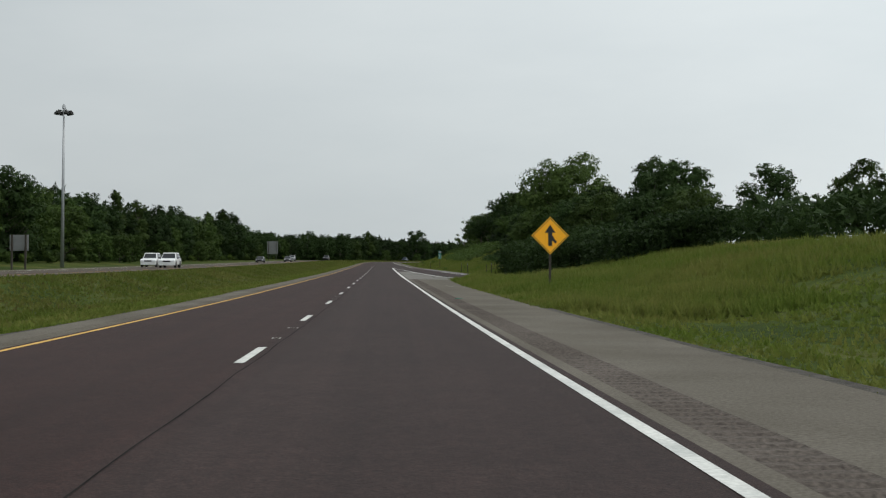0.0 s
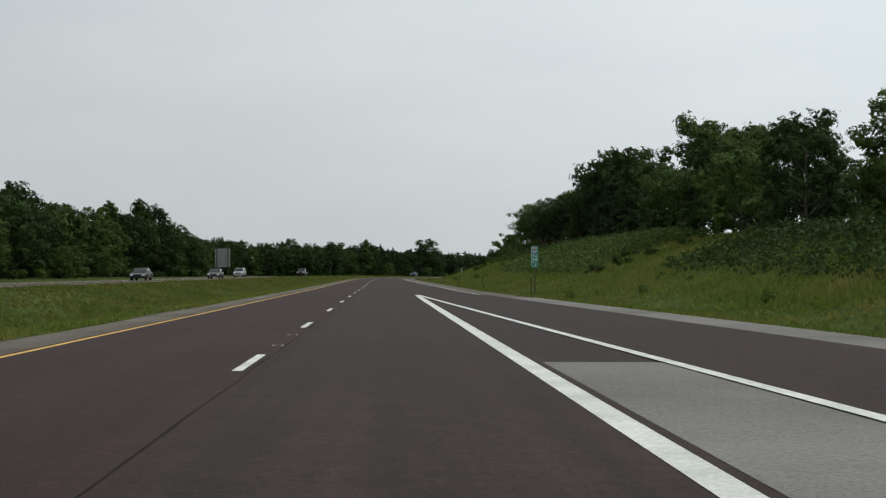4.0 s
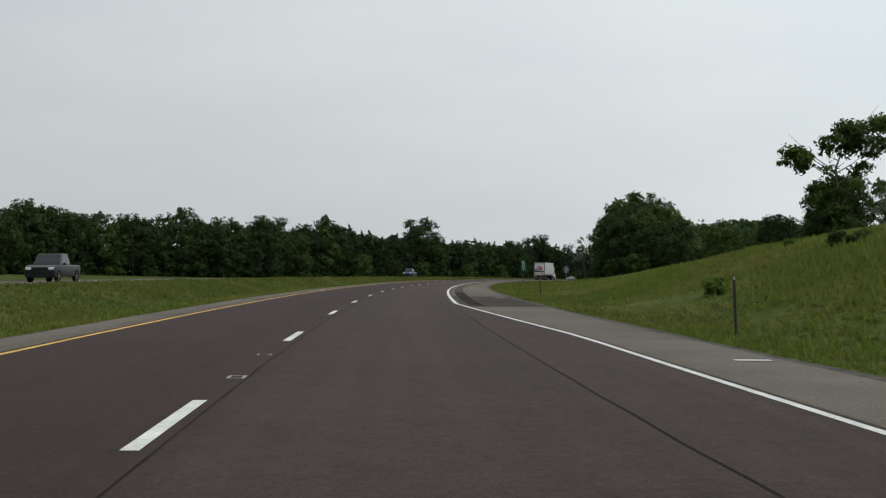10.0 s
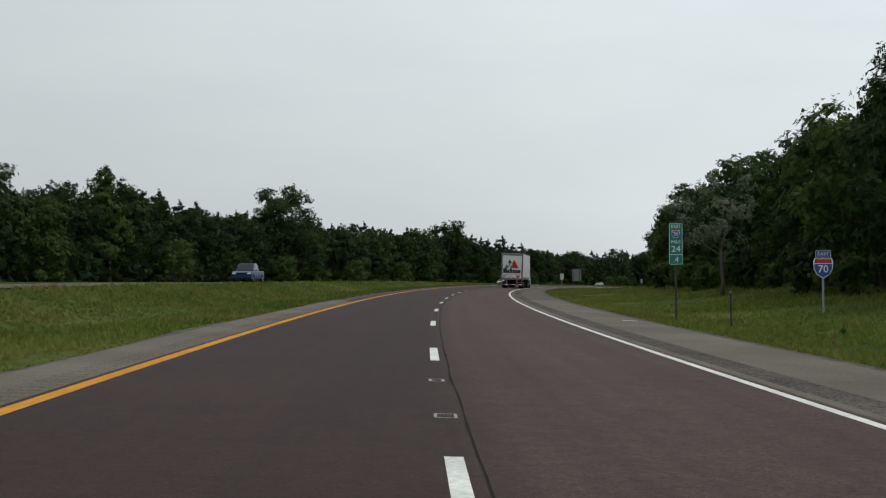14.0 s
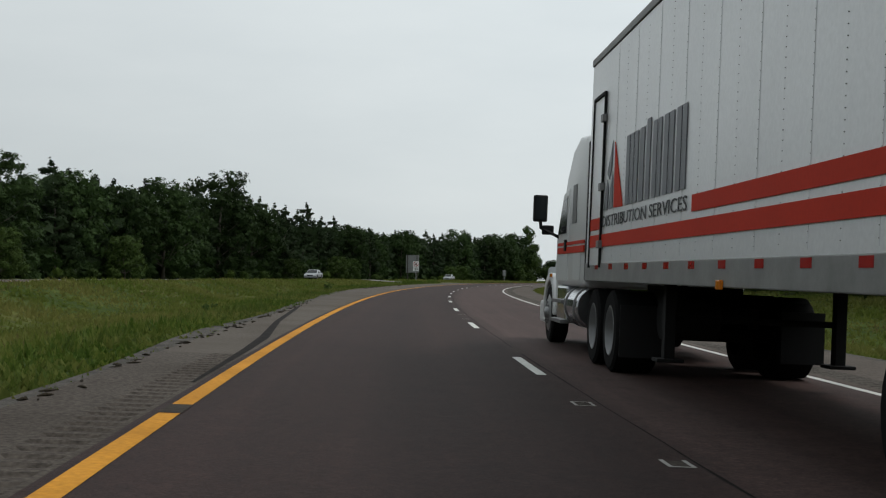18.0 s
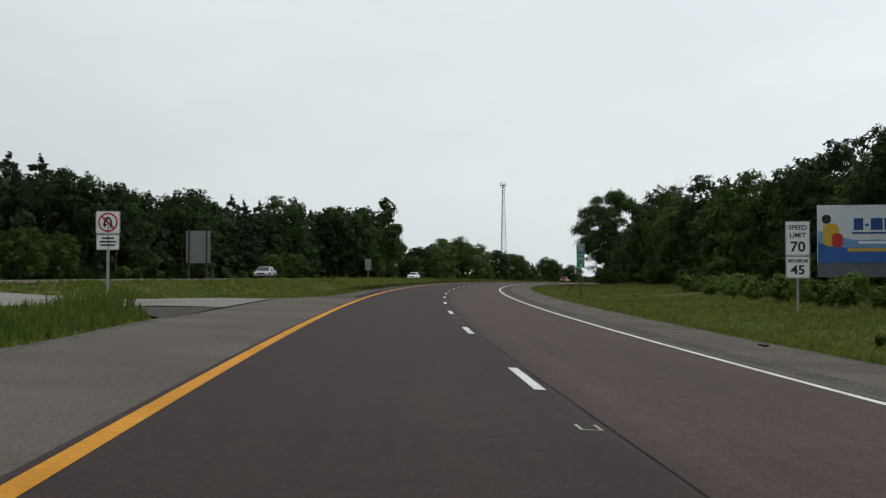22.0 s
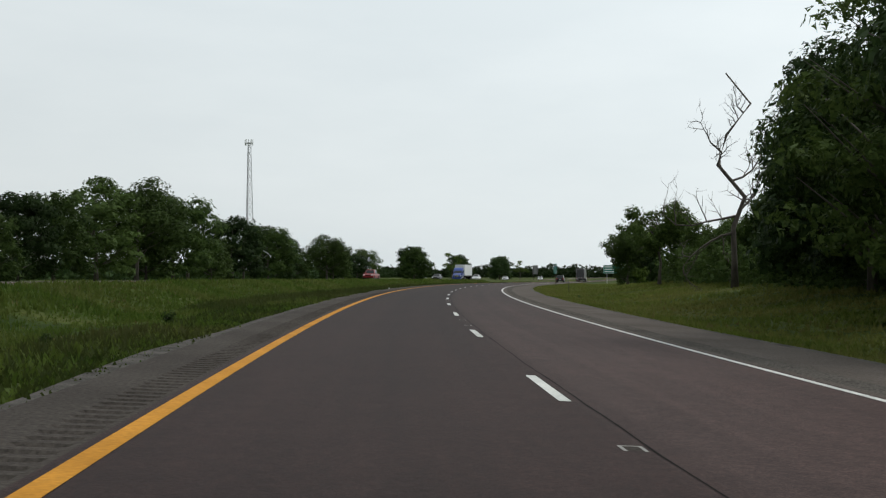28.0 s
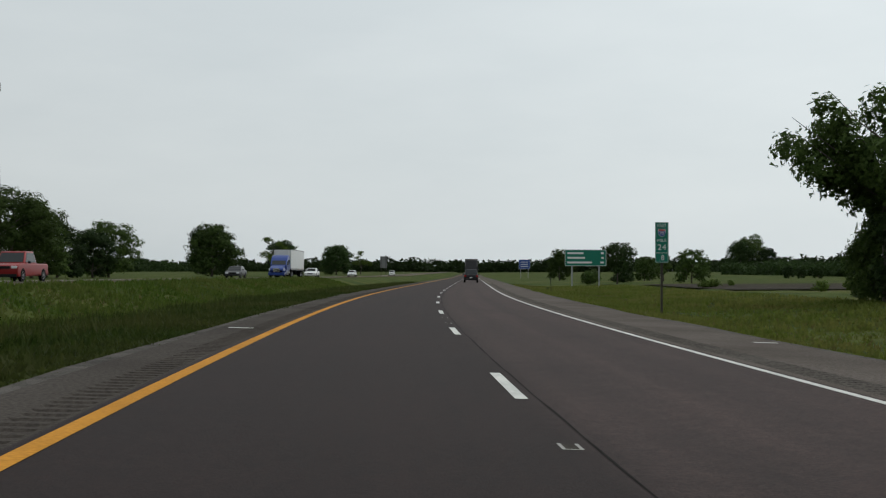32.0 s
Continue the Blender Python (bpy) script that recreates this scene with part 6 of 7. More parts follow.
    for sx in (-1, 1):
        wheel(t, sx * 1.03, o + 4.75, .52, .30, -.02, sx)
        part("mud_flap", Shape().box(min(sx * .72, sx * 1.25), max(sx * .72, sx * 1.25), o - 2.52, o - 2.5, .22, .85).mesh("mud_flap", RUBBER), t)
    back, hc = o + .75, 1.2
    prof = [(back, 1.02), (back, 3.55), (back + .25, 3.86), (back + .9, 3.92), (back + 1.6, 3.72), (back + 2.15, 3.25), (back + 2.4, 2.92), (back + 3.15, 2.02), (back + 3.2, 1.35), (back + 2.95, 1.02)]
    cab = part("cab", Shape().prism(prof, "x", -hc, hc).mesh("cab", cab_paint, .11, True, 3), t)
    hood = [(back + 3.05, 1.0), (back + 3.05, 2.02), (back + 4.0, 1.86), (back + 4.85, 1.62), (back + 5.2, 1.35), (back + 5.28, 1.0)]
    part("hood", Shape().prism(hood, "x", -.98, .98).mesh("hood", cab_paint, .13, True, 3), t)
    for sx in (-1, 1):
        fy = o + 4.75
        arch = [(fy + .78 * math.cos(radians(a)), .50 + .78 * math.sin(radians(a))) for a in range(0, 181, 15)]
        inner = [(fy + .60 * math.cos(radians(a)), .50 + .60 * math.sin(radians(a))) for a in range(180, -1, -15)]
        part("fender", Shape().prism(arch + inner, "x", min(sx * .78, sx * 1.2), max(sx * .78, sx * 1.2)).mesh("fender", cab_paint, .03, True), t)
        part("fender_skirt", Shape().box(min(sx * .95, sx * 1.17), max(sx * .95, sx * 1.17), o + 3.4, fy - .70, .62, 1.2).mesh("fender_skirt", cab_paint, .05), t)
        part("headlamp", Shape().prism([(fy + .55, 1.05), (fy + .80, .98), (fy + .72, 1.36), (fy + .45, 1.42)], "x", min(sx * .82, sx * 1.14), max(sx * .82, sx * 1.14)).mesh("headlamp", CLEAR_LAMP, .03), t)
        part("turn_lamp", Shape().box(min(sx * 1.20, sx * 1.23), max(sx * 1.20, sx * 1.23), fy - .42, fy - .26, 1.18, 1.26).mesh("turn_lamp", AMBER_LAMP), t)
        x = sx * (hc + .004)
        win = [(back + 1.95, 2.08), (back + 2.95, 2.08), (back + 2.42, 2.78), (back + 1.98, 2.84)]
        d = part("door", Shape().prism([(back + 1.75, 1.12), (back + 3.05, 1.12), (back + 3.06, 2.05), (back + 2.40, 2.90), (back + 1.80, 2.96)], "x", min(x - sx * .01, x + sx * .006), max(x - sx * .01, x + sx * .006)).mesh("door", cab_paint, .004), t)
        part("side_window", Shape().prism(win, "x", min(x, x + sx * .012), max(x, x + sx * .012)).mesh("side_window", GLASS, .003), d)
        part("door_handle", Shape().box(min(x, x + sx * .04), max(x, x + sx * .04), back + 1.85, back + 2.0, 1.72, 1.95).mesh("door_handle", DARK_STEEL, .01), d)
        part("sleeper_window", Shape().prism([(back + .95, 2.25), (back + 1.35, 2.25), (back + 1.35, 3.0), (back + 1.0, 3.0)], "x", min(x, x + sx * .01), max(x, x + sx * .01)).mesh("sleeper_window", STEEL, .003), cab)
        part("luggage_door", Shape().prism(rounded(.75, .75, .08, back + .75, 1.52), "x", min(x, x + sx * .008), max(x, x + sx * .008)).mesh("luggage_door", cab_paint, .003), cab)
        part("side_extender", Shape().box(min(sx * 1.12, sx * 1.2), max(sx * 1.12, sx * 1.2), back - .42, back + .03, 1.15, 3.7).mesh("side_extender", DARK_STEEL if decorated else cab_paint, .02), t)
        part("fuel_tank", Shape().tube([(sx * .95, o + .95, .72), (sx * .95, o + 2.35, .72)], .32, 20).mesh("fuel_tank", CHROME, .02), t)
        for yy in (o + 1.2, o + 2.1):
            part("tank_strap", Shape().tube([(sx * .95, yy - .03, .72), (sx * .95, yy + .03, .72)], .335, 20).mesh("tank_strap", STEEL), t)
        part("step_box", Shape().box(min(sx * .7, sx * 1.22), max(sx * .7, sx * 1.22), o + 2.45, o + 3.45, .45, 1.02).mesh("step_box", CHROME, .04), t)
        for zz in (.42, .74):
            part("step", Shape().box(min(sx * 1.15, sx * 1.30), max(sx * 1.15, sx * 1.30), o + 2.4, o + 3.6, zz, zz + .06).mesh("step", STEEL, .01), t)
        part("mirror_arm", Shape().tube([(sx * 1.15, back + 2.9, 2.0), (sx * 1.5, back + 3.05, 2.22), (sx * 1.52, back + 3.05, 2.45)], .035, 6).mesh("mirror_arm", DARK_STEEL), t)
        m = part("mirror", Shape().box(sx * 1.52 - .12, sx * 1.52 + .12, back + 3.0, back + 3.14, 2.35, 2.92).mesh("mirror", DARK_STEEL, .04), t)
        part("mirror_glass", Shape().box(sx * 1.52 - .09, sx * 1.52 + .09, back + 2.992, back + 2.999, 2.40, 2.87).mesh("mirror_glass", GLASS), m)
        part("spot_mirror", Shape().box(sx * 1.38 - .1, sx * 1.38 + .1, back + 3.0, back + 3.1, 2.08, 2.28).mesh("spot_mirror", DARK_STEEL, .03), t)
    part("windscreen", Shape().add([(-1.05, back + 3.10, 2.10), (1.05, back + 3.10, 2.10), (.98, back + 2.45, 2.88), (-.98, back + 2.45, 2.88)], [(0, 1, 2, 3)]).mesh("windscreen", GLASS), cab)
    for v in t.children:
        if v.name.startswith("windscreen"):
            v.location.y += .02
    part("grille", Shape().box(-.5, .5, back + 5.2, back + 5.31, .85, 1.45).mesh("grille", CHROME, .03), t)
    part("bumper", Shape().box(-1.18, 1.18, o + 5.35, back + 5.35, .32, .72).mesh("bumper", cab_paint, .06), t)
    part("exhaust", Shape().tube([(.9, back - .15, 1.0), (.9, back - .15, 3.8)], .08, 10).mesh("exhaust", CHROME), t)
    # the cab stands low under the trailer's nose
    for c in [q for q in t.children if q not in before]:
        for ob in [c] + list(c.children):
            for v in ob.data.vertices:
                if v.co.z > 1.02:
                    v.co.z = 1.02 + (v.co.z - 1.02) * .8
    if decorated:
        decorate(t, box, door, cab, back, hc, L)
    return t


def decorate(t, box, door, cab, back, hc, L):
    """vinyl on the white truck: red bands, plain shapes for the marks and the words that can be read."""
    x = -1.306
    sd = lambda nm, y0, y1, za, zb, mat: part(nm, Shape().box(x - .006, x + .001, y0, y1, za, zb).mesh(nm, mat), box)
    sd("red_band", .2, 8.45, 1.80, 1.955, RED_BAND)
    sd("red_band", .2, 13.35, 1.57, 1.73, RED_BAND)
    y = 11.78
    # one upright bar or two for each letter of the mark, gaps between
    for stems, high in (((.2, .2, .2), .82), ((.24,), .82), ((.2,), .88), ((.2, .18), .82), ((.2, .2), .82), ((.2, .18), .82)):
        for w in stems:
            sd("brand_bar", y - w, y, 2.03, 2.03 + high, GREY_VINYL)
            y -= w + .045
        y -= .10 - .014 * len(stems)
    for pts in ([(13.25, 2.04), (13.02, 2.42), (12.93, 2.30), (12.98, 2.04)], [(13.05, 2.50), (12.72, 2.90), (12.76, 2.55), (12.90, 2.42)], [(12.88, 2.04), (12.62, 2.04), (12.66, 2.5), (12.80, 2.3)]):
        part("brand_triangle", Shape().prism(pts, "x", x - .006, x + .001).mesh("brand_triangle", GREY_VINYL), box)
    part("brand_triangle", Shape().prism([(12.52, 2.04), (11.92, 2.03), (12.56, 2.86)], "x", x - .007, x).mesh("brand_triangle", RED_BAND), box)
    writing("lettering", "DISTRIBUTION SERVICES", .205, BLACK_VINYL, box, x - .004, 10.98, 1.885, 4.65, -90, 0.0)
    part("side_door", Shape().box(x - .012, x, 13.35, 14.2, 1.33, 3.55).mesh("side_door", TRAILER_SKIN, .004), box)
    dr = Shape()
    for ya in (13.34, 14.2):
        dr.box(x - .03, x, ya - .02, ya + .02, 1.3, 3.6)
    dr.box(x - .03, x, 13.34, 14.2, 3.57, 3.61)
    part("door_seal", dr.mesh("door_seal", DARK_STEEL), box)
    for zz in (1.55, 2.3, 3.2):
        part("hinge", Shape().box(x - .06, x, 13.25, 13.42, zz, zz + .1).mesh("hinge", STEEL, .008), box)
    part("red_band", Shape().box(x - .018, x - .011, 13.4, 14.18, 1.80, 1.955).mesh("red_band", RED_BAND), box)
    part("red_band", Shape().box(x - .018, x - .011, 13.4, 14.18, 1.57, 1.73).mesh("red_band", RED_BAND), box)
    for za, zb in ((1.54, 1.64), (1.67, 1.72)):
        for sx in (-1, 1):
            xx = sx * (hc + .02)
            part("red_band", Shape().box(min(xx, xx - sx * .012), max(xx, xx - sx * .018), back + .05, back + 2.9, za, zb).mesh("red_band", RED_BAND), cab)
    # rear door
    yy = .045
    c, mat = -.30, BLACK_VINYL
    tri = Shape()
    tri.prism([(c, 3.44), (c + .25, 3.02), (c + .15, 2.93), (c + .055, 3.06), (c + .055, 2.72), (c - .055, 2.72), (c - .055, 3.06), (c - .15, 2.93), (c - .25, 3.02)], "y", yy - .004, yy)
    for sgn in (-1, 1):
        pts = [(c + sgn * .62, 2.44), (c + sgn * .10, 2.44), (c + sgn * .10, 2.53), (c + sgn * .30, 2.53), (c + sgn * .04, 2.66), (c + sgn * .08, 2.75), (c + sgn * .36, 2.62), (c + sgn * .27, 2.80), (c + sgn * .36, 2.86)]
        tri.prism(pts, "y", yy - .004, yy)
    part("brand_arrows", tri.mesh("brand_arrows", mat), door)
    part("brand_triangle", Shape().prism([(.24, 3.42), (-.02, 2.98), (.25, 2.42), (.80, 2.40)], "y", yy - .004, yy).mesh("brand_triangle", RED_BAND), door)
    xx = -1.06
    for w, h in ((.46, .58), (.28, .42), (.26, .58), (.30, .42), (.30, .42), (.30, .42)):
        part("brand_bar", Shape().box(xx, xx + w, yy - .004, yy, 1.80, 1.80 + h).mesh("brand_bar", mat), door)
        xx += w + .035
    writing("lettering", "Simply The Best Way To Do Business", .17, SIGN_RED, door, 0, yy - .004, 1.67, 2.02)
    writing("lettering", "WARNING", .13, mat, door, -.84, yy - .004, 1.52, .46, 0, .003)
    for k in range(3):
        part("lettering_bar", Shape().box(-1.07, -.62, yy - .004, yy, 1.42 - k * .06, 1.445 - k * .06).mesh("lettering_bar", GREY_VINYL), door)
    writing("lettering", "\"LIGHTS ON\"", .085, mat, door, -.10, yy - .004, 1.52, .46)
    writing("lettering", "FOR SAFETY", .085, mat, door, -.10, yy - .004, 1.42, .46)
    part("caution_label", Shape().box(.50, .96, yy - .006, yy, 1.28, 1.57).mesh("caution_label", AMBER_LAMP), door)
    writing("lettering", "CAUTION", .09, mat, door, .72, yy - .008, 1.52, .34)
    for k in range(3):
        part("lettering_bar", Shape().box(.54, .92, yy - .010, yy - .007, 1.32 + k * .05, 1.345 + k * .05).mesh("lettering_bar", GREY_VINYL), door)
    for k in range(6):
        part("fleet_mark", Shape().box(1.19, 1.25, -.006, .0, 2.85 + k * .12, 2.93 + k * .12).mesh("fleet_mark", mat), door)


def car(name, label, paint, style="sedan", lamps=True):
    """a car with body, glass, wheels and lamps; origin on the ground at its middle, +y ahead."""
    t = root(name, label, "car" if style != "pickup" else "pickup truck", "cars across the median")
    dims = {"sedan": (4.8, 1.82, 1.45), "suv": (4.75, 1.88, 1.75), "van": (5.0, 1.95, 1.78), "pickup": (5.6, 1.98, 1.88)}[style]
    L, W, H = dims
    f, b, w, r = L / 2, -L / 2, W / 2, .34 if style == "sedan" else .38
    sill = r * .75
    belt = {"sedan": .92, "suv": 1.05, "van": 1.05, "pickup": 1.12}[style]
    hood = {"sedan": .82, "suv": 1.0, "van": .98, "pickup": 1.1}[style]
    tail = {"sedan": .95, "suv": 1.05, "van": 1.05, "pickup": 1.1}[style]
    prof = [(b + .05, sill + .1), (b, .55), (b + .05, tail), (b + .3, belt), (f - 1.45, belt), (f - .35, hood), (f - .05, hood - .14), (f, .5), (f - .08, sill)]
    fa, ra = f - .9, b + .95
    body = part("body", Shape().prism(prof, "x", -w, w).mesh("body", paint, .09, True, 3), t)
    c0, c1, t0, t1 = {"sedan": (b + .55, f - 1.25, b + 1.3, f - 2.05), "suv": (b + .12, f - 1.3, b + .55, f - 1.95), "van": (b + .1, f - 1.0, b + .45, f - 1.8), "pickup": (b + 2.0, f - 1.35, b + 2.25, f - 2.0)}[style]
    zi, wt = belt - .03, w - .22
    cv = [(-w + .06, c0, zi), (w - .06, c0, zi), (w - .06, c1, zi), (-w + .06, c1, zi), (-wt, t0, H), (wt, t0, H), (wt, t1, H), (-wt, t1, H)]
    part("cabin", Shape().add(cv, [(0, 3, 2, 1), (4, 5, 6, 7), (0, 1, 5, 4), (1, 2, 6, 5), (2, 3, 7, 6), (3, 0, 4, 7)]).mesh("cabin", paint, .07, True, 3), t)

    def lerp(a, b_, u):
        return tuple(p + (q - p) * u for p, q in zip(a, b_))

    def pane(nm, i, j, k, l, m=.08, push=(0, 0, 0)):
        A, B, C, D = (cv[q] for q in (i, j, k, l))
        q = [lerp(lerp(A, B, u), lerp(D, C, u), v) for u, v in ((m, .12), (1 - m, .12), (1 - m, .86), (m, .86))]
        q = [tuple(a + p for a, p in zip(c, push)) for c in q]
        part(nm, Shape().add(q, [(0, 1, 2, 3)]).mesh(nm, GLASS), t)
    pane("windscreen", 3, 2, 6, 7, .06, (0, .015, .015))
    pane("rear_window", 1, 0, 4, 5, .08, (0, -.015, .015))
    pane("side_window", 0, 3, 7, 4, .07, (-.015, 0, .005))
    pane("side_window", 2, 1, 5, 6, .07, (.015, 0, .005))
    if style == "pickup":
        part("cargo_bed", Shape().box(-w + .15, w - .15, b + .15, b + 1.85, belt - .05, belt + .012).mesh("cargo_bed", DARK_STEEL), t)
    for sx in (-1, 1):
        for y in (fa, ra):
            wheel(t, sx * (w - .10), y, r, .22, .03, sx)
            part("wheel_arch", Shape().tube([(sx * (w - .02), y, r), (sx * (w + .006), y, r)], r + .06, 18).mesh("wheel_arch", DARK_STEEL), t)
        part("headlamp", Shape().box(min(sx * (w - .42), sx * (w - .06)), max(sx * (w - .42), sx * (w - .06)), f - .18, f - .015, hood - .30, hood - .14).mesh("headlamp", CLEAR_LAMP, .03), t)
        part("tail_lamp", Shape().box(min(sx * (w - .28), sx * (w - .03)), max(sx * (w - .28), sx * (w - .03)), b - .005, b + .12, tail - .30, tail - .06).mesh("tail_lamp", RED_LAMP, .02), t)
        part("wing_mirror", Shape().box(min(sx * w, sx * (w + .18)), max(sx * w, sx * (w + .18)), c1 - .45, c1 - .33, belt, belt + .14).mesh("wing_mirror", DARK_STEEL, .03), t)
    part("grille", Shape().box(-w + .5, w - .5, f - .1, f + .008, hood - .32, hood - .16).mesh("grille", DARK_STEEL, .01), t)
    part("bumper", Shape().box(-w + .08, w - .08, f - .12, f + .03, .28, .46).mesh("bumper", DARK_STEEL if style == "pickup" else paint, .03), t)
    part("bumper", Shape().box(-w + .08, w - .08, b - .03, b + .12, .32, .52).mesh("bumper", DARK_STEEL if style == "pickup" else paint, .03), t)
    part("number_plate", Shape().box(-.16, .16, b - .045, b - .03, .60, .72).mesh("number_plate", SIGN_WHITE), t)
    return t


PAINT = {k: plain(k + "_car_paint", c, .3, m, .05, .35) for k, c, m in (("white", (.62, .63, .63), 0), ("silver", (.26, .27, .28), .5), ("black", (.012, .012, .014), .1), ("navy", (.012, .03, .085), .2), ("grey", (.06, .06, .065), .4), ("red", (.20, .012, .012), .1), ("blue", (.018, .045, .20), .15))}


def on_road(ob, s, lat, back=True, dz=.40):
    b = float(np.interp(s, RS, RB))
    x, y, z = world(s, lat, dz + .004)
    roll = Matrix.Rotation(math.atan(b) if abs(lat) < 8 else 0, 4, "Y")
    slope = (world(s + 4, lat)[2] - world(s - 4, lat)[2]) / 8
    ob.matrix_basis = Matrix.Translation((x, y, z)) @ Matrix.Rotation(-heading(s), 4, "Z") @ roll @ Matrix.Rotation(math.atan(slope), 4, "X") @ (Matrix.Rotation(math.pi, 4, "Z") if back else Matrix.Identity(4))
    return ob


def traffic():
    tr = truck("white semi-truck with a red-banded box trailer", TRUCK_WHITE, TRAILER_SKIN, 14.6, True)
    on_road(tr, 658.8, 2.15, False, 0.0)
    a = float(np.interp(669, RS, RH) - np.interp(658.8, RS, RH))
    tr.matrix_basis = tr.matrix_basis @ Matrix.Rotation(-a, 4, "Z")
    for nm, lb, p, st, s, lat in (
            ("sport_utility_car", "white sport utility car on the far carriageway", "white", "suv", 141, -26.6),
            ("sport_utility_car", "white sport utility car beside another one", "white", "suv", 133, -23.0),
            ("sedan", "dark sedan in the far carriageway's outer lane", "black", "sedan", 280, -26.5),
            ("sedan", "dark grey sedan in the far carriageway's inner lane", "grey", "sedan", 318, -22.9),
            ("sport_utility_car", "silver-grey sport utility car beyond the median", "silver", "suv", 374, -26.5),
            ("pickup", "black pickup beyond the grass median", "black", "pickup", 442, -22.9),
            ("pickup", "dark blue pickup beyond the grass median", "navy", "pickup", 631, -22.9),
            ("sedan", "silver sedan with its lamps toward the wood", "silver", "sedan", 838, -26.5),
            ("sedan", "silver sedan near the back of a sign", "silver", "sedan", 958, -26.5),
            ("sedan", "white sedan at the end of the wood", "white", "sedan", 1070, -26.5),
            ("pickup", "red pickup beyond the median's long grass", "red", "pickup", 1249, -26.5),
            ("sedan", "dark sedan beside the open land", "black", "sedan", 1322, -26.5),
            ("sedan", "white sedan passing the blue truck", "white", "sedan", 1366, -22.9),
            ("sedan", "white sedan far off on the straight road", "white", "sedan", 1470, -26.5),
            ("sport_utility_car", "white sport utility car far off on the straight", "white", "suv", 1620, -26.5)):
        on_road(car(nm, lb, PAINT[p], st), s, lat)
    c = car("sport_utility_car", "black sport utility car driving ahead", PAINT["black"], "suv")
    tagged(c, group="cars ahead")
    on_road(c, 1338, 1.85, False, 0)
    on_road(truck("blue semi-truck with a plain white box trailer", PAINT["blue"], TRUCK_WHITE, 14.6), 1374, -26.5)
    on_road(truck("semi-truck with a dark grey trailer far ahead", PAINT["white"], PAINT["grey"], 14.6), 1432, 1.85, False, 0)


traffic()
# ---- long grass, verge plants and litter ----
def grass_band(name, label, seed, s0, s1, near, far, per, hmin, hmax, mat, fade=1.0, blades=3, width=.028):
    """tufts of blades on the ground between two distances from the paving's edge (negative: left side)."""
    rng = np.random.default_rng(seed)
    n = int((s1 - s0) * abs(far - near) * per)
    s = rng.uniform(s0, s1, n)
    f = rng.random(n) ** fade
    off = near + (far - near) * f
    lat = np.where(off > 0, paved_right(s) + off, paved_left(s) + off)
    link = (off < 0) & (((s > 836) & (s < 852)) | ((s > 829) & (s <= 836) & (lat > paved_left(s) - .2 - np.clip((s - 829.5) / 8.7, 0, 1) ** 1.4 * 4.2)))
    rl = ramp_left(s)
    ramp = (off > 0) & (s > 60) & (s < 205) & (((lat > rl - .5) & (lat < np.maximum(right_line(s), rl + 4.2) + 1.9)) | ((s > 87.5) & (lat < rl)))
    keep = ~(link | ramp)
    s, lat, edge = s[keep], lat[keep], np.clip(.3 + np.abs(off[keep]) * .45, .3, 1)
    n = len(s)
    patch = np.array([noise.noise((a * .12, b * .3, seed)) + .5 * noise.noise((a * .5, b * .9, seed + 3)) for a, b in zip(s, lat)])
    p = world(s, lat, -.03, True)
    h = rng.uniform(hmin, hmax, n) * np.clip(.85 + .5 * patch, .45, 1.5) * edge
    tris = []
    for k in range(blades):
        a = rng.uniform(0, 2 * np.pi, n)
        lean = rng.uniform(.1, .7, n) * h
        base = p + np.stack([rng.normal(size=n) * .07, rng.normal(size=n) * .07, np.zeros(n)], 1)
        side = np.stack([-np.sin(a), np.cos(a), np.zeros(n)], 1) * ((.045 + 1.6 * width) * rng.uniform(.6, 1.5, n))[:, None]
        tip = base + np.stack([np.cos(a) * lean, np.sin(a) * lean, h * rng.uniform(.8, 1.05, n)], 1)
        tris.append(np.stack([base - side, base + side, tip], 1))
    tagged(new(name, quads_mesh(name, np.concatenate(tris), mat)), label, "grass", kind="stuff")


grass_band("median_grass", "long green grass of the median's near slope", 61, -10, 540, -.05, -7.0, 11.0, .10, .25, BLADES, 1.4, 2, .017)
grass_band("median_grass", "long olive green grass of the median before the pines", 80, 535, 880, -.05, -7.0, 11.0, .12, .32, BLADES_MID, 1.4, 2, .017)
grass_band("median_grass", "long dark green grass of the median's near slope", 68, 860, 1090, -.05, -7.0, 13, .12, .3, BLADES_DARK, 1.4, 2, .016)
grass_band("median_grass", "deep green grass of the median beside the open land", 76, 1085, 1330, -.05, -7.0, 13, .12, .3, BLADES_DEEP, 1.4, 2, .016)
grass_band("median_grass", "tall dark grass hanging over the shoulder", 69, 880, 1330, -.02, -3.0, 34, .12, .34, BLADES_DEEP, 1.3, 2, .009)
grass_band("median_grass", "rank grass leaning over the shoulder's edge", 81, 548, 800, -.02, -2.2, 26, .14, .40, BLADES_DARK, 1.3, 2, .011)
grass_band("median_grass", "tall dark weeds and grass in the median", 75, 1080, 1330, -2.5, -7.5, 18, .3, .6, BLADES_DEEP, 1.0, 2, .013)
grass_band("median_grass", "long yellowing grass across the median", 62, 0, 1040, -6, -13, 11.0, .12, .30, BLADES_MID, 1.0, 2, .024)
grass_band("median_grass", "dark olive grass across the median by the open land", 79, 1030, 1330, -6, -13.5, 12.0, .16, .40, BLADES_DARK, 1.0, 2, .02)
grass_band("verge_grass", "long green grass of the verge", 63, -10, 620, .05, 6.5, 11.0, .09, .27, BLADES, 1.4, 2, .017)
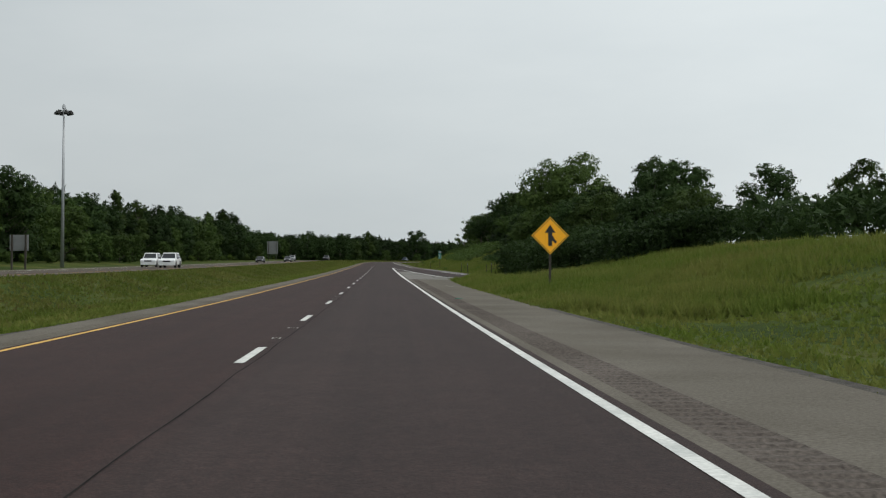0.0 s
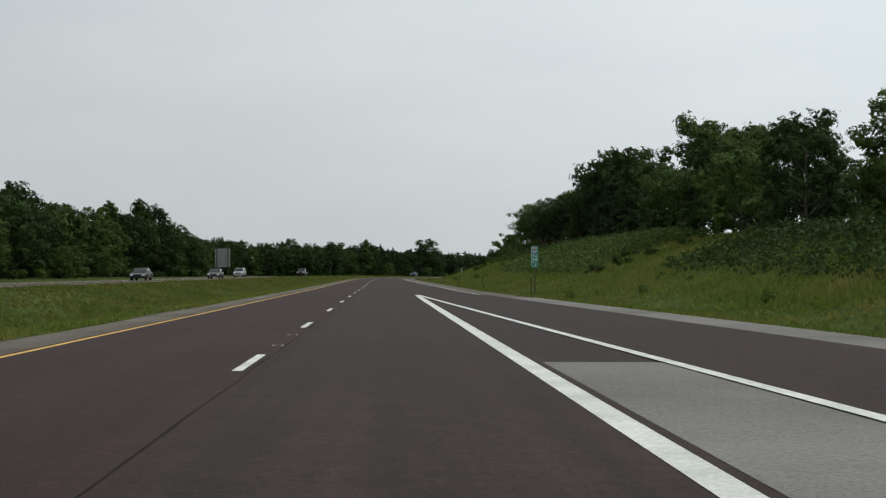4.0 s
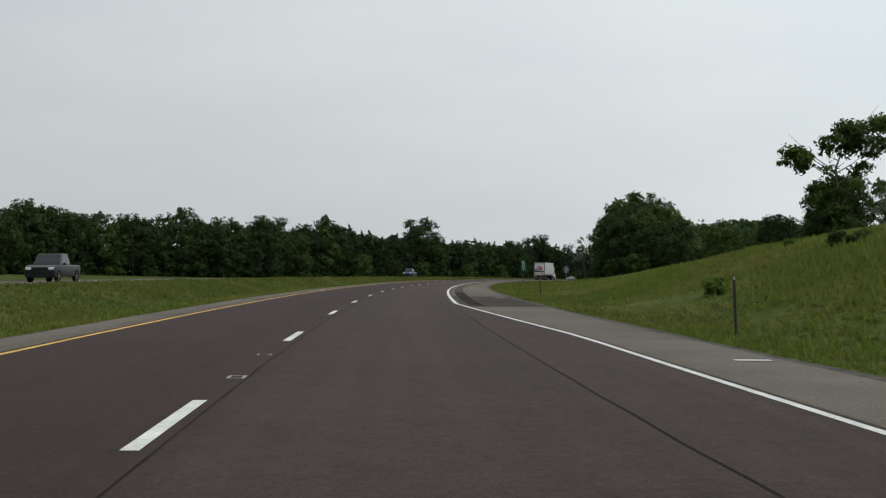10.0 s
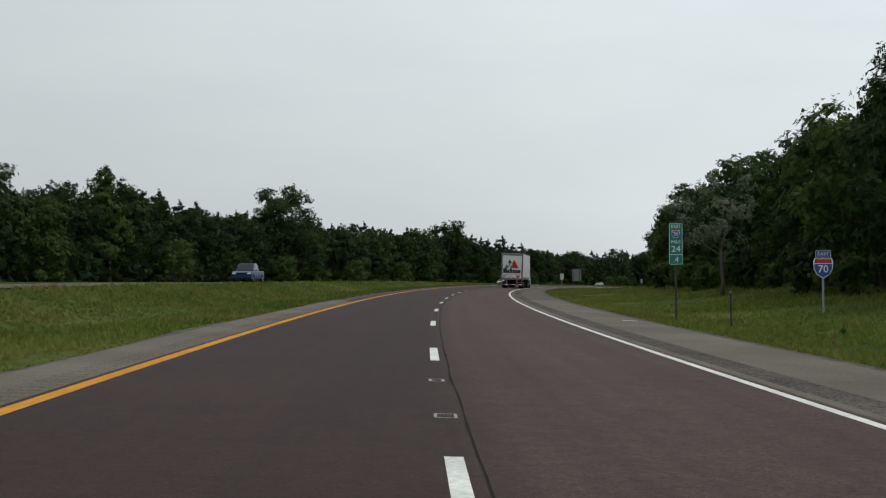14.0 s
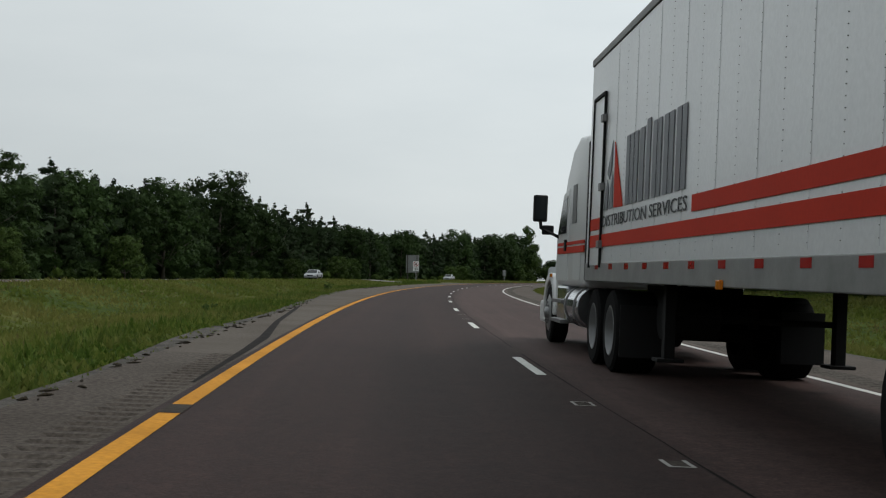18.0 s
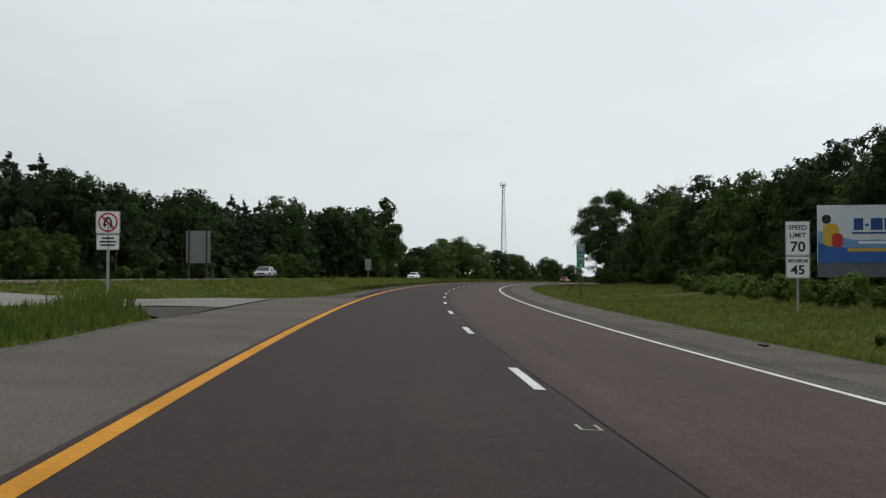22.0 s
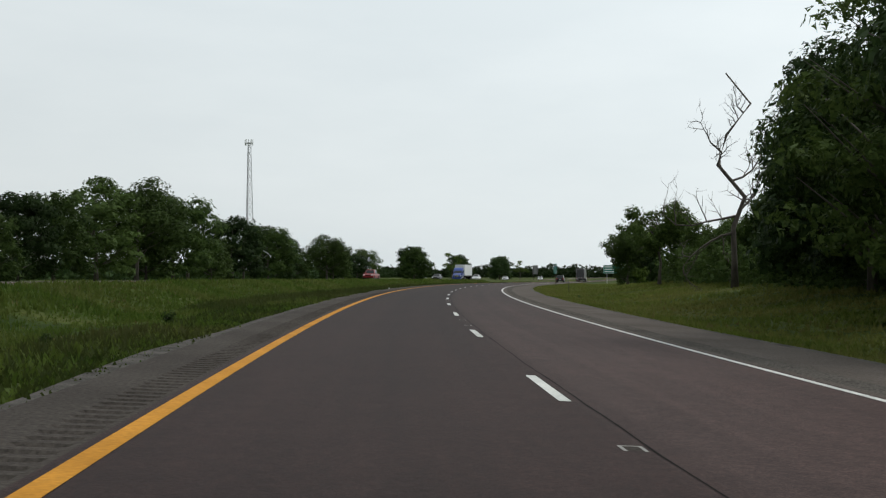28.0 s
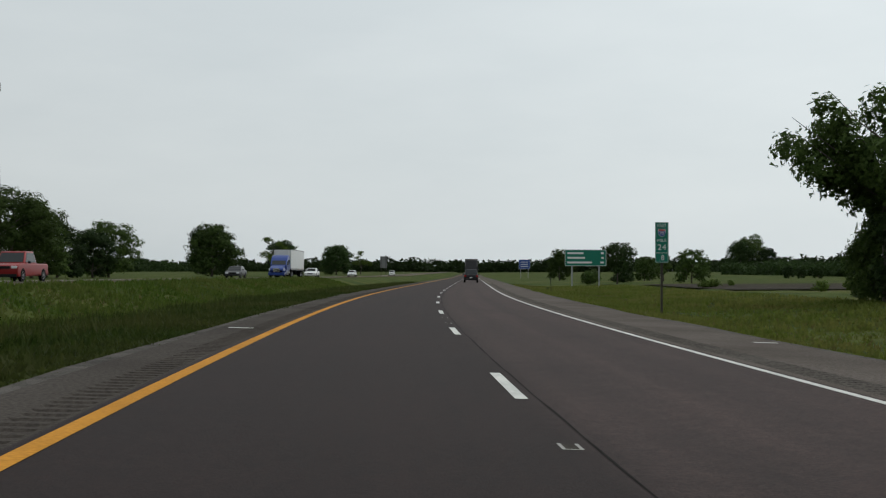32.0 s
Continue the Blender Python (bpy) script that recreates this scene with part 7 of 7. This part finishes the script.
grass_band("verge_grass", "long olive grass of the verge beside the wood", 77, 615, 1330, .05, 6.5, 12.0, .09, .27, BLADES_MID, 1.4, 2, .016)
grass_band("verge_grass", "rank grass further up the verge", 64, -10, 620, 6, 17, 7.0, .13, .33, BLADES, 1.0, 2, .03)
grass_band("verge_grass", "rank olive grass before the wood", 78, 615, 1330, 6, 15, 7.0, .13, .33, BLADES_MID, 1.0, 2, .03)
grass_band("verge_grass", "tall grass on the nose beside the ramp", 70, 22, 87, .05, 9, 50, .34, .72, BLADES, 1.0, 2, .011)
grass_band("verge_grass", "tall grass in the hollow beside the ramp", 73, 30, 105, 9, 22, 14, .3, .7, BLADES, 1.0, 2, .018)
grass_band("median_grass", "tall dark grass beside the paved link", 74, 800, 836, -.6, -7.5, 34, .3, .75, BLADES_DARK, 1.0, 2, .011)
grass_band("bank_grass", "rank green grass high on the bank", 72, 170, 450, 7, 24, 11, .2, .42, BLADES, 1.0, 2, .017)
grass_band("dry_grass", "dry reddish grass along the bank's foot", 65, 190, 660, .8, 5.0, 5.0, .08, .2, DRY_BLADES, 1.0, 2, .014)
grass_band("dry_grass", "scattered dry seed heads in the verge", 66, 480, 1330, .8, 9, .6, .12, .26, DRY_BLADES, 1.0, 2, .012)
grass_band("dry_grass", "scattered dry seed heads in the median", 67, 0, 1330, -3.5, -13, 1.0, .12, .24, DRY_BLADES, 1.0, 2, .012)


def weeds():
    w = make_tree("weed_clump", 71, .75, .8, "bush", LEAVES, 260, .06, "clump of tall green weeds in the median", "weeds")
    first = True
    r = random.Random(9)
    spots = [(r.uniform(700, 800), r.uniform(-10, -7.6)) for _ in range(10)] + [(r.uniform(960, 1300), r.uniform(-9.5, -6.8)) for _ in range(16)] + [(r.uniform(500, 1300), r.uniform(9, 14)) for _ in range(16)]
    for s, lat in spots:
        m = stand(s, lat, r.uniform(0, 360), -.02, scale=1 if first else r.uniform(.3, .6))
        if first:
            w.matrix_basis, first = m, False
        else:
            copy_thing(w, m)
        tagged(w, group="weeds in the grass")


weeds()


def scraps():
    r = random.Random(6)
    for s, lat in ((486, 5.1), (829, 5.8), (594, -4.55), (746, -5.9), (770, -5.6), (98, 6.2)):
        sh = Shape()
        pts = [(r.uniform(-.03, .03) + .075 * k, r.uniform(-.04, .04), .02 + r.uniform(0, .025)) for k in range(5)]
        sh.tube(pts, [.008, .02, .022, .018, .006], 5)
        ob = tagged(new("tyre_scrap", sh.mesh("tyre_scrap", TYRE)), "torn black scrap of tyre on the shoulder", "litter", "tyre scraps")
        ob.matrix_basis = stand(s, lat, r.uniform(0, 180), 0.0, False)
    wire = Shape().tube([(-.14, .03, .02), (-.05, .05, .03), (.06, .02, .02), (.15, .04, .025)], .007, 5).tube([(-.12, -.03, .02), (.02, -.05, .02), (.14, -.02, .03), (.15, .04, .025)], .007, 5)
    ob = tagged(new("wire_scrap", wire.mesh("wire_scrap", SIGN_GREEN)), "bent green wire lying on the shoulder", "litter")
    ob.matrix_basis = stand(31.2, 4.57, 0, 0.0, False)
    b = Shape().tube([(0, 0, .02), (.06, .03, .035), (.14, .01, .04), (.2, 0, .02)], [.02, .05, .045, .02], 7)
    ob = tagged(new("plastic_bag", b.mesh("plastic_bag", SIGN_WHITE, smooth=True)), "crumpled white plastic bag at the grass edge", "litter")
    ob.matrix_basis = stand(1119, -5.0, 30, .0)
    # soil and dead grass that has washed onto the edge of the shoulder
    for s0, s1, n, off in ((738, 757, 90, .3), (560, 700, 420, .10), (880, 1010, 300, .08)):
        sh = Shape()
        for i in range(n):
            s = r.uniform(s0, s1)
            p = Vector(world(s, float(paved_left(s)) + abs(r.gauss(0, off)) - .05, 0.0))
            a, ln, w = r.uniform(-.9, .9) - heading(s), r.uniform(.03, .12), r.uniform(.007, .02)
            d = Vector((-math.sin(a), math.cos(a), 0)) * ln
            sh.tube([p - d, p + Vector((0, 0, w * .3)), p + d], [w * .3, w, w * .25], 5)
        tagged(new("soil_crumbs", sh.mesh("soil_crumbs", SOIL, smooth=True)), "dark soil and dead grass along the shoulder", "soil", kind="stuff")


scraps()
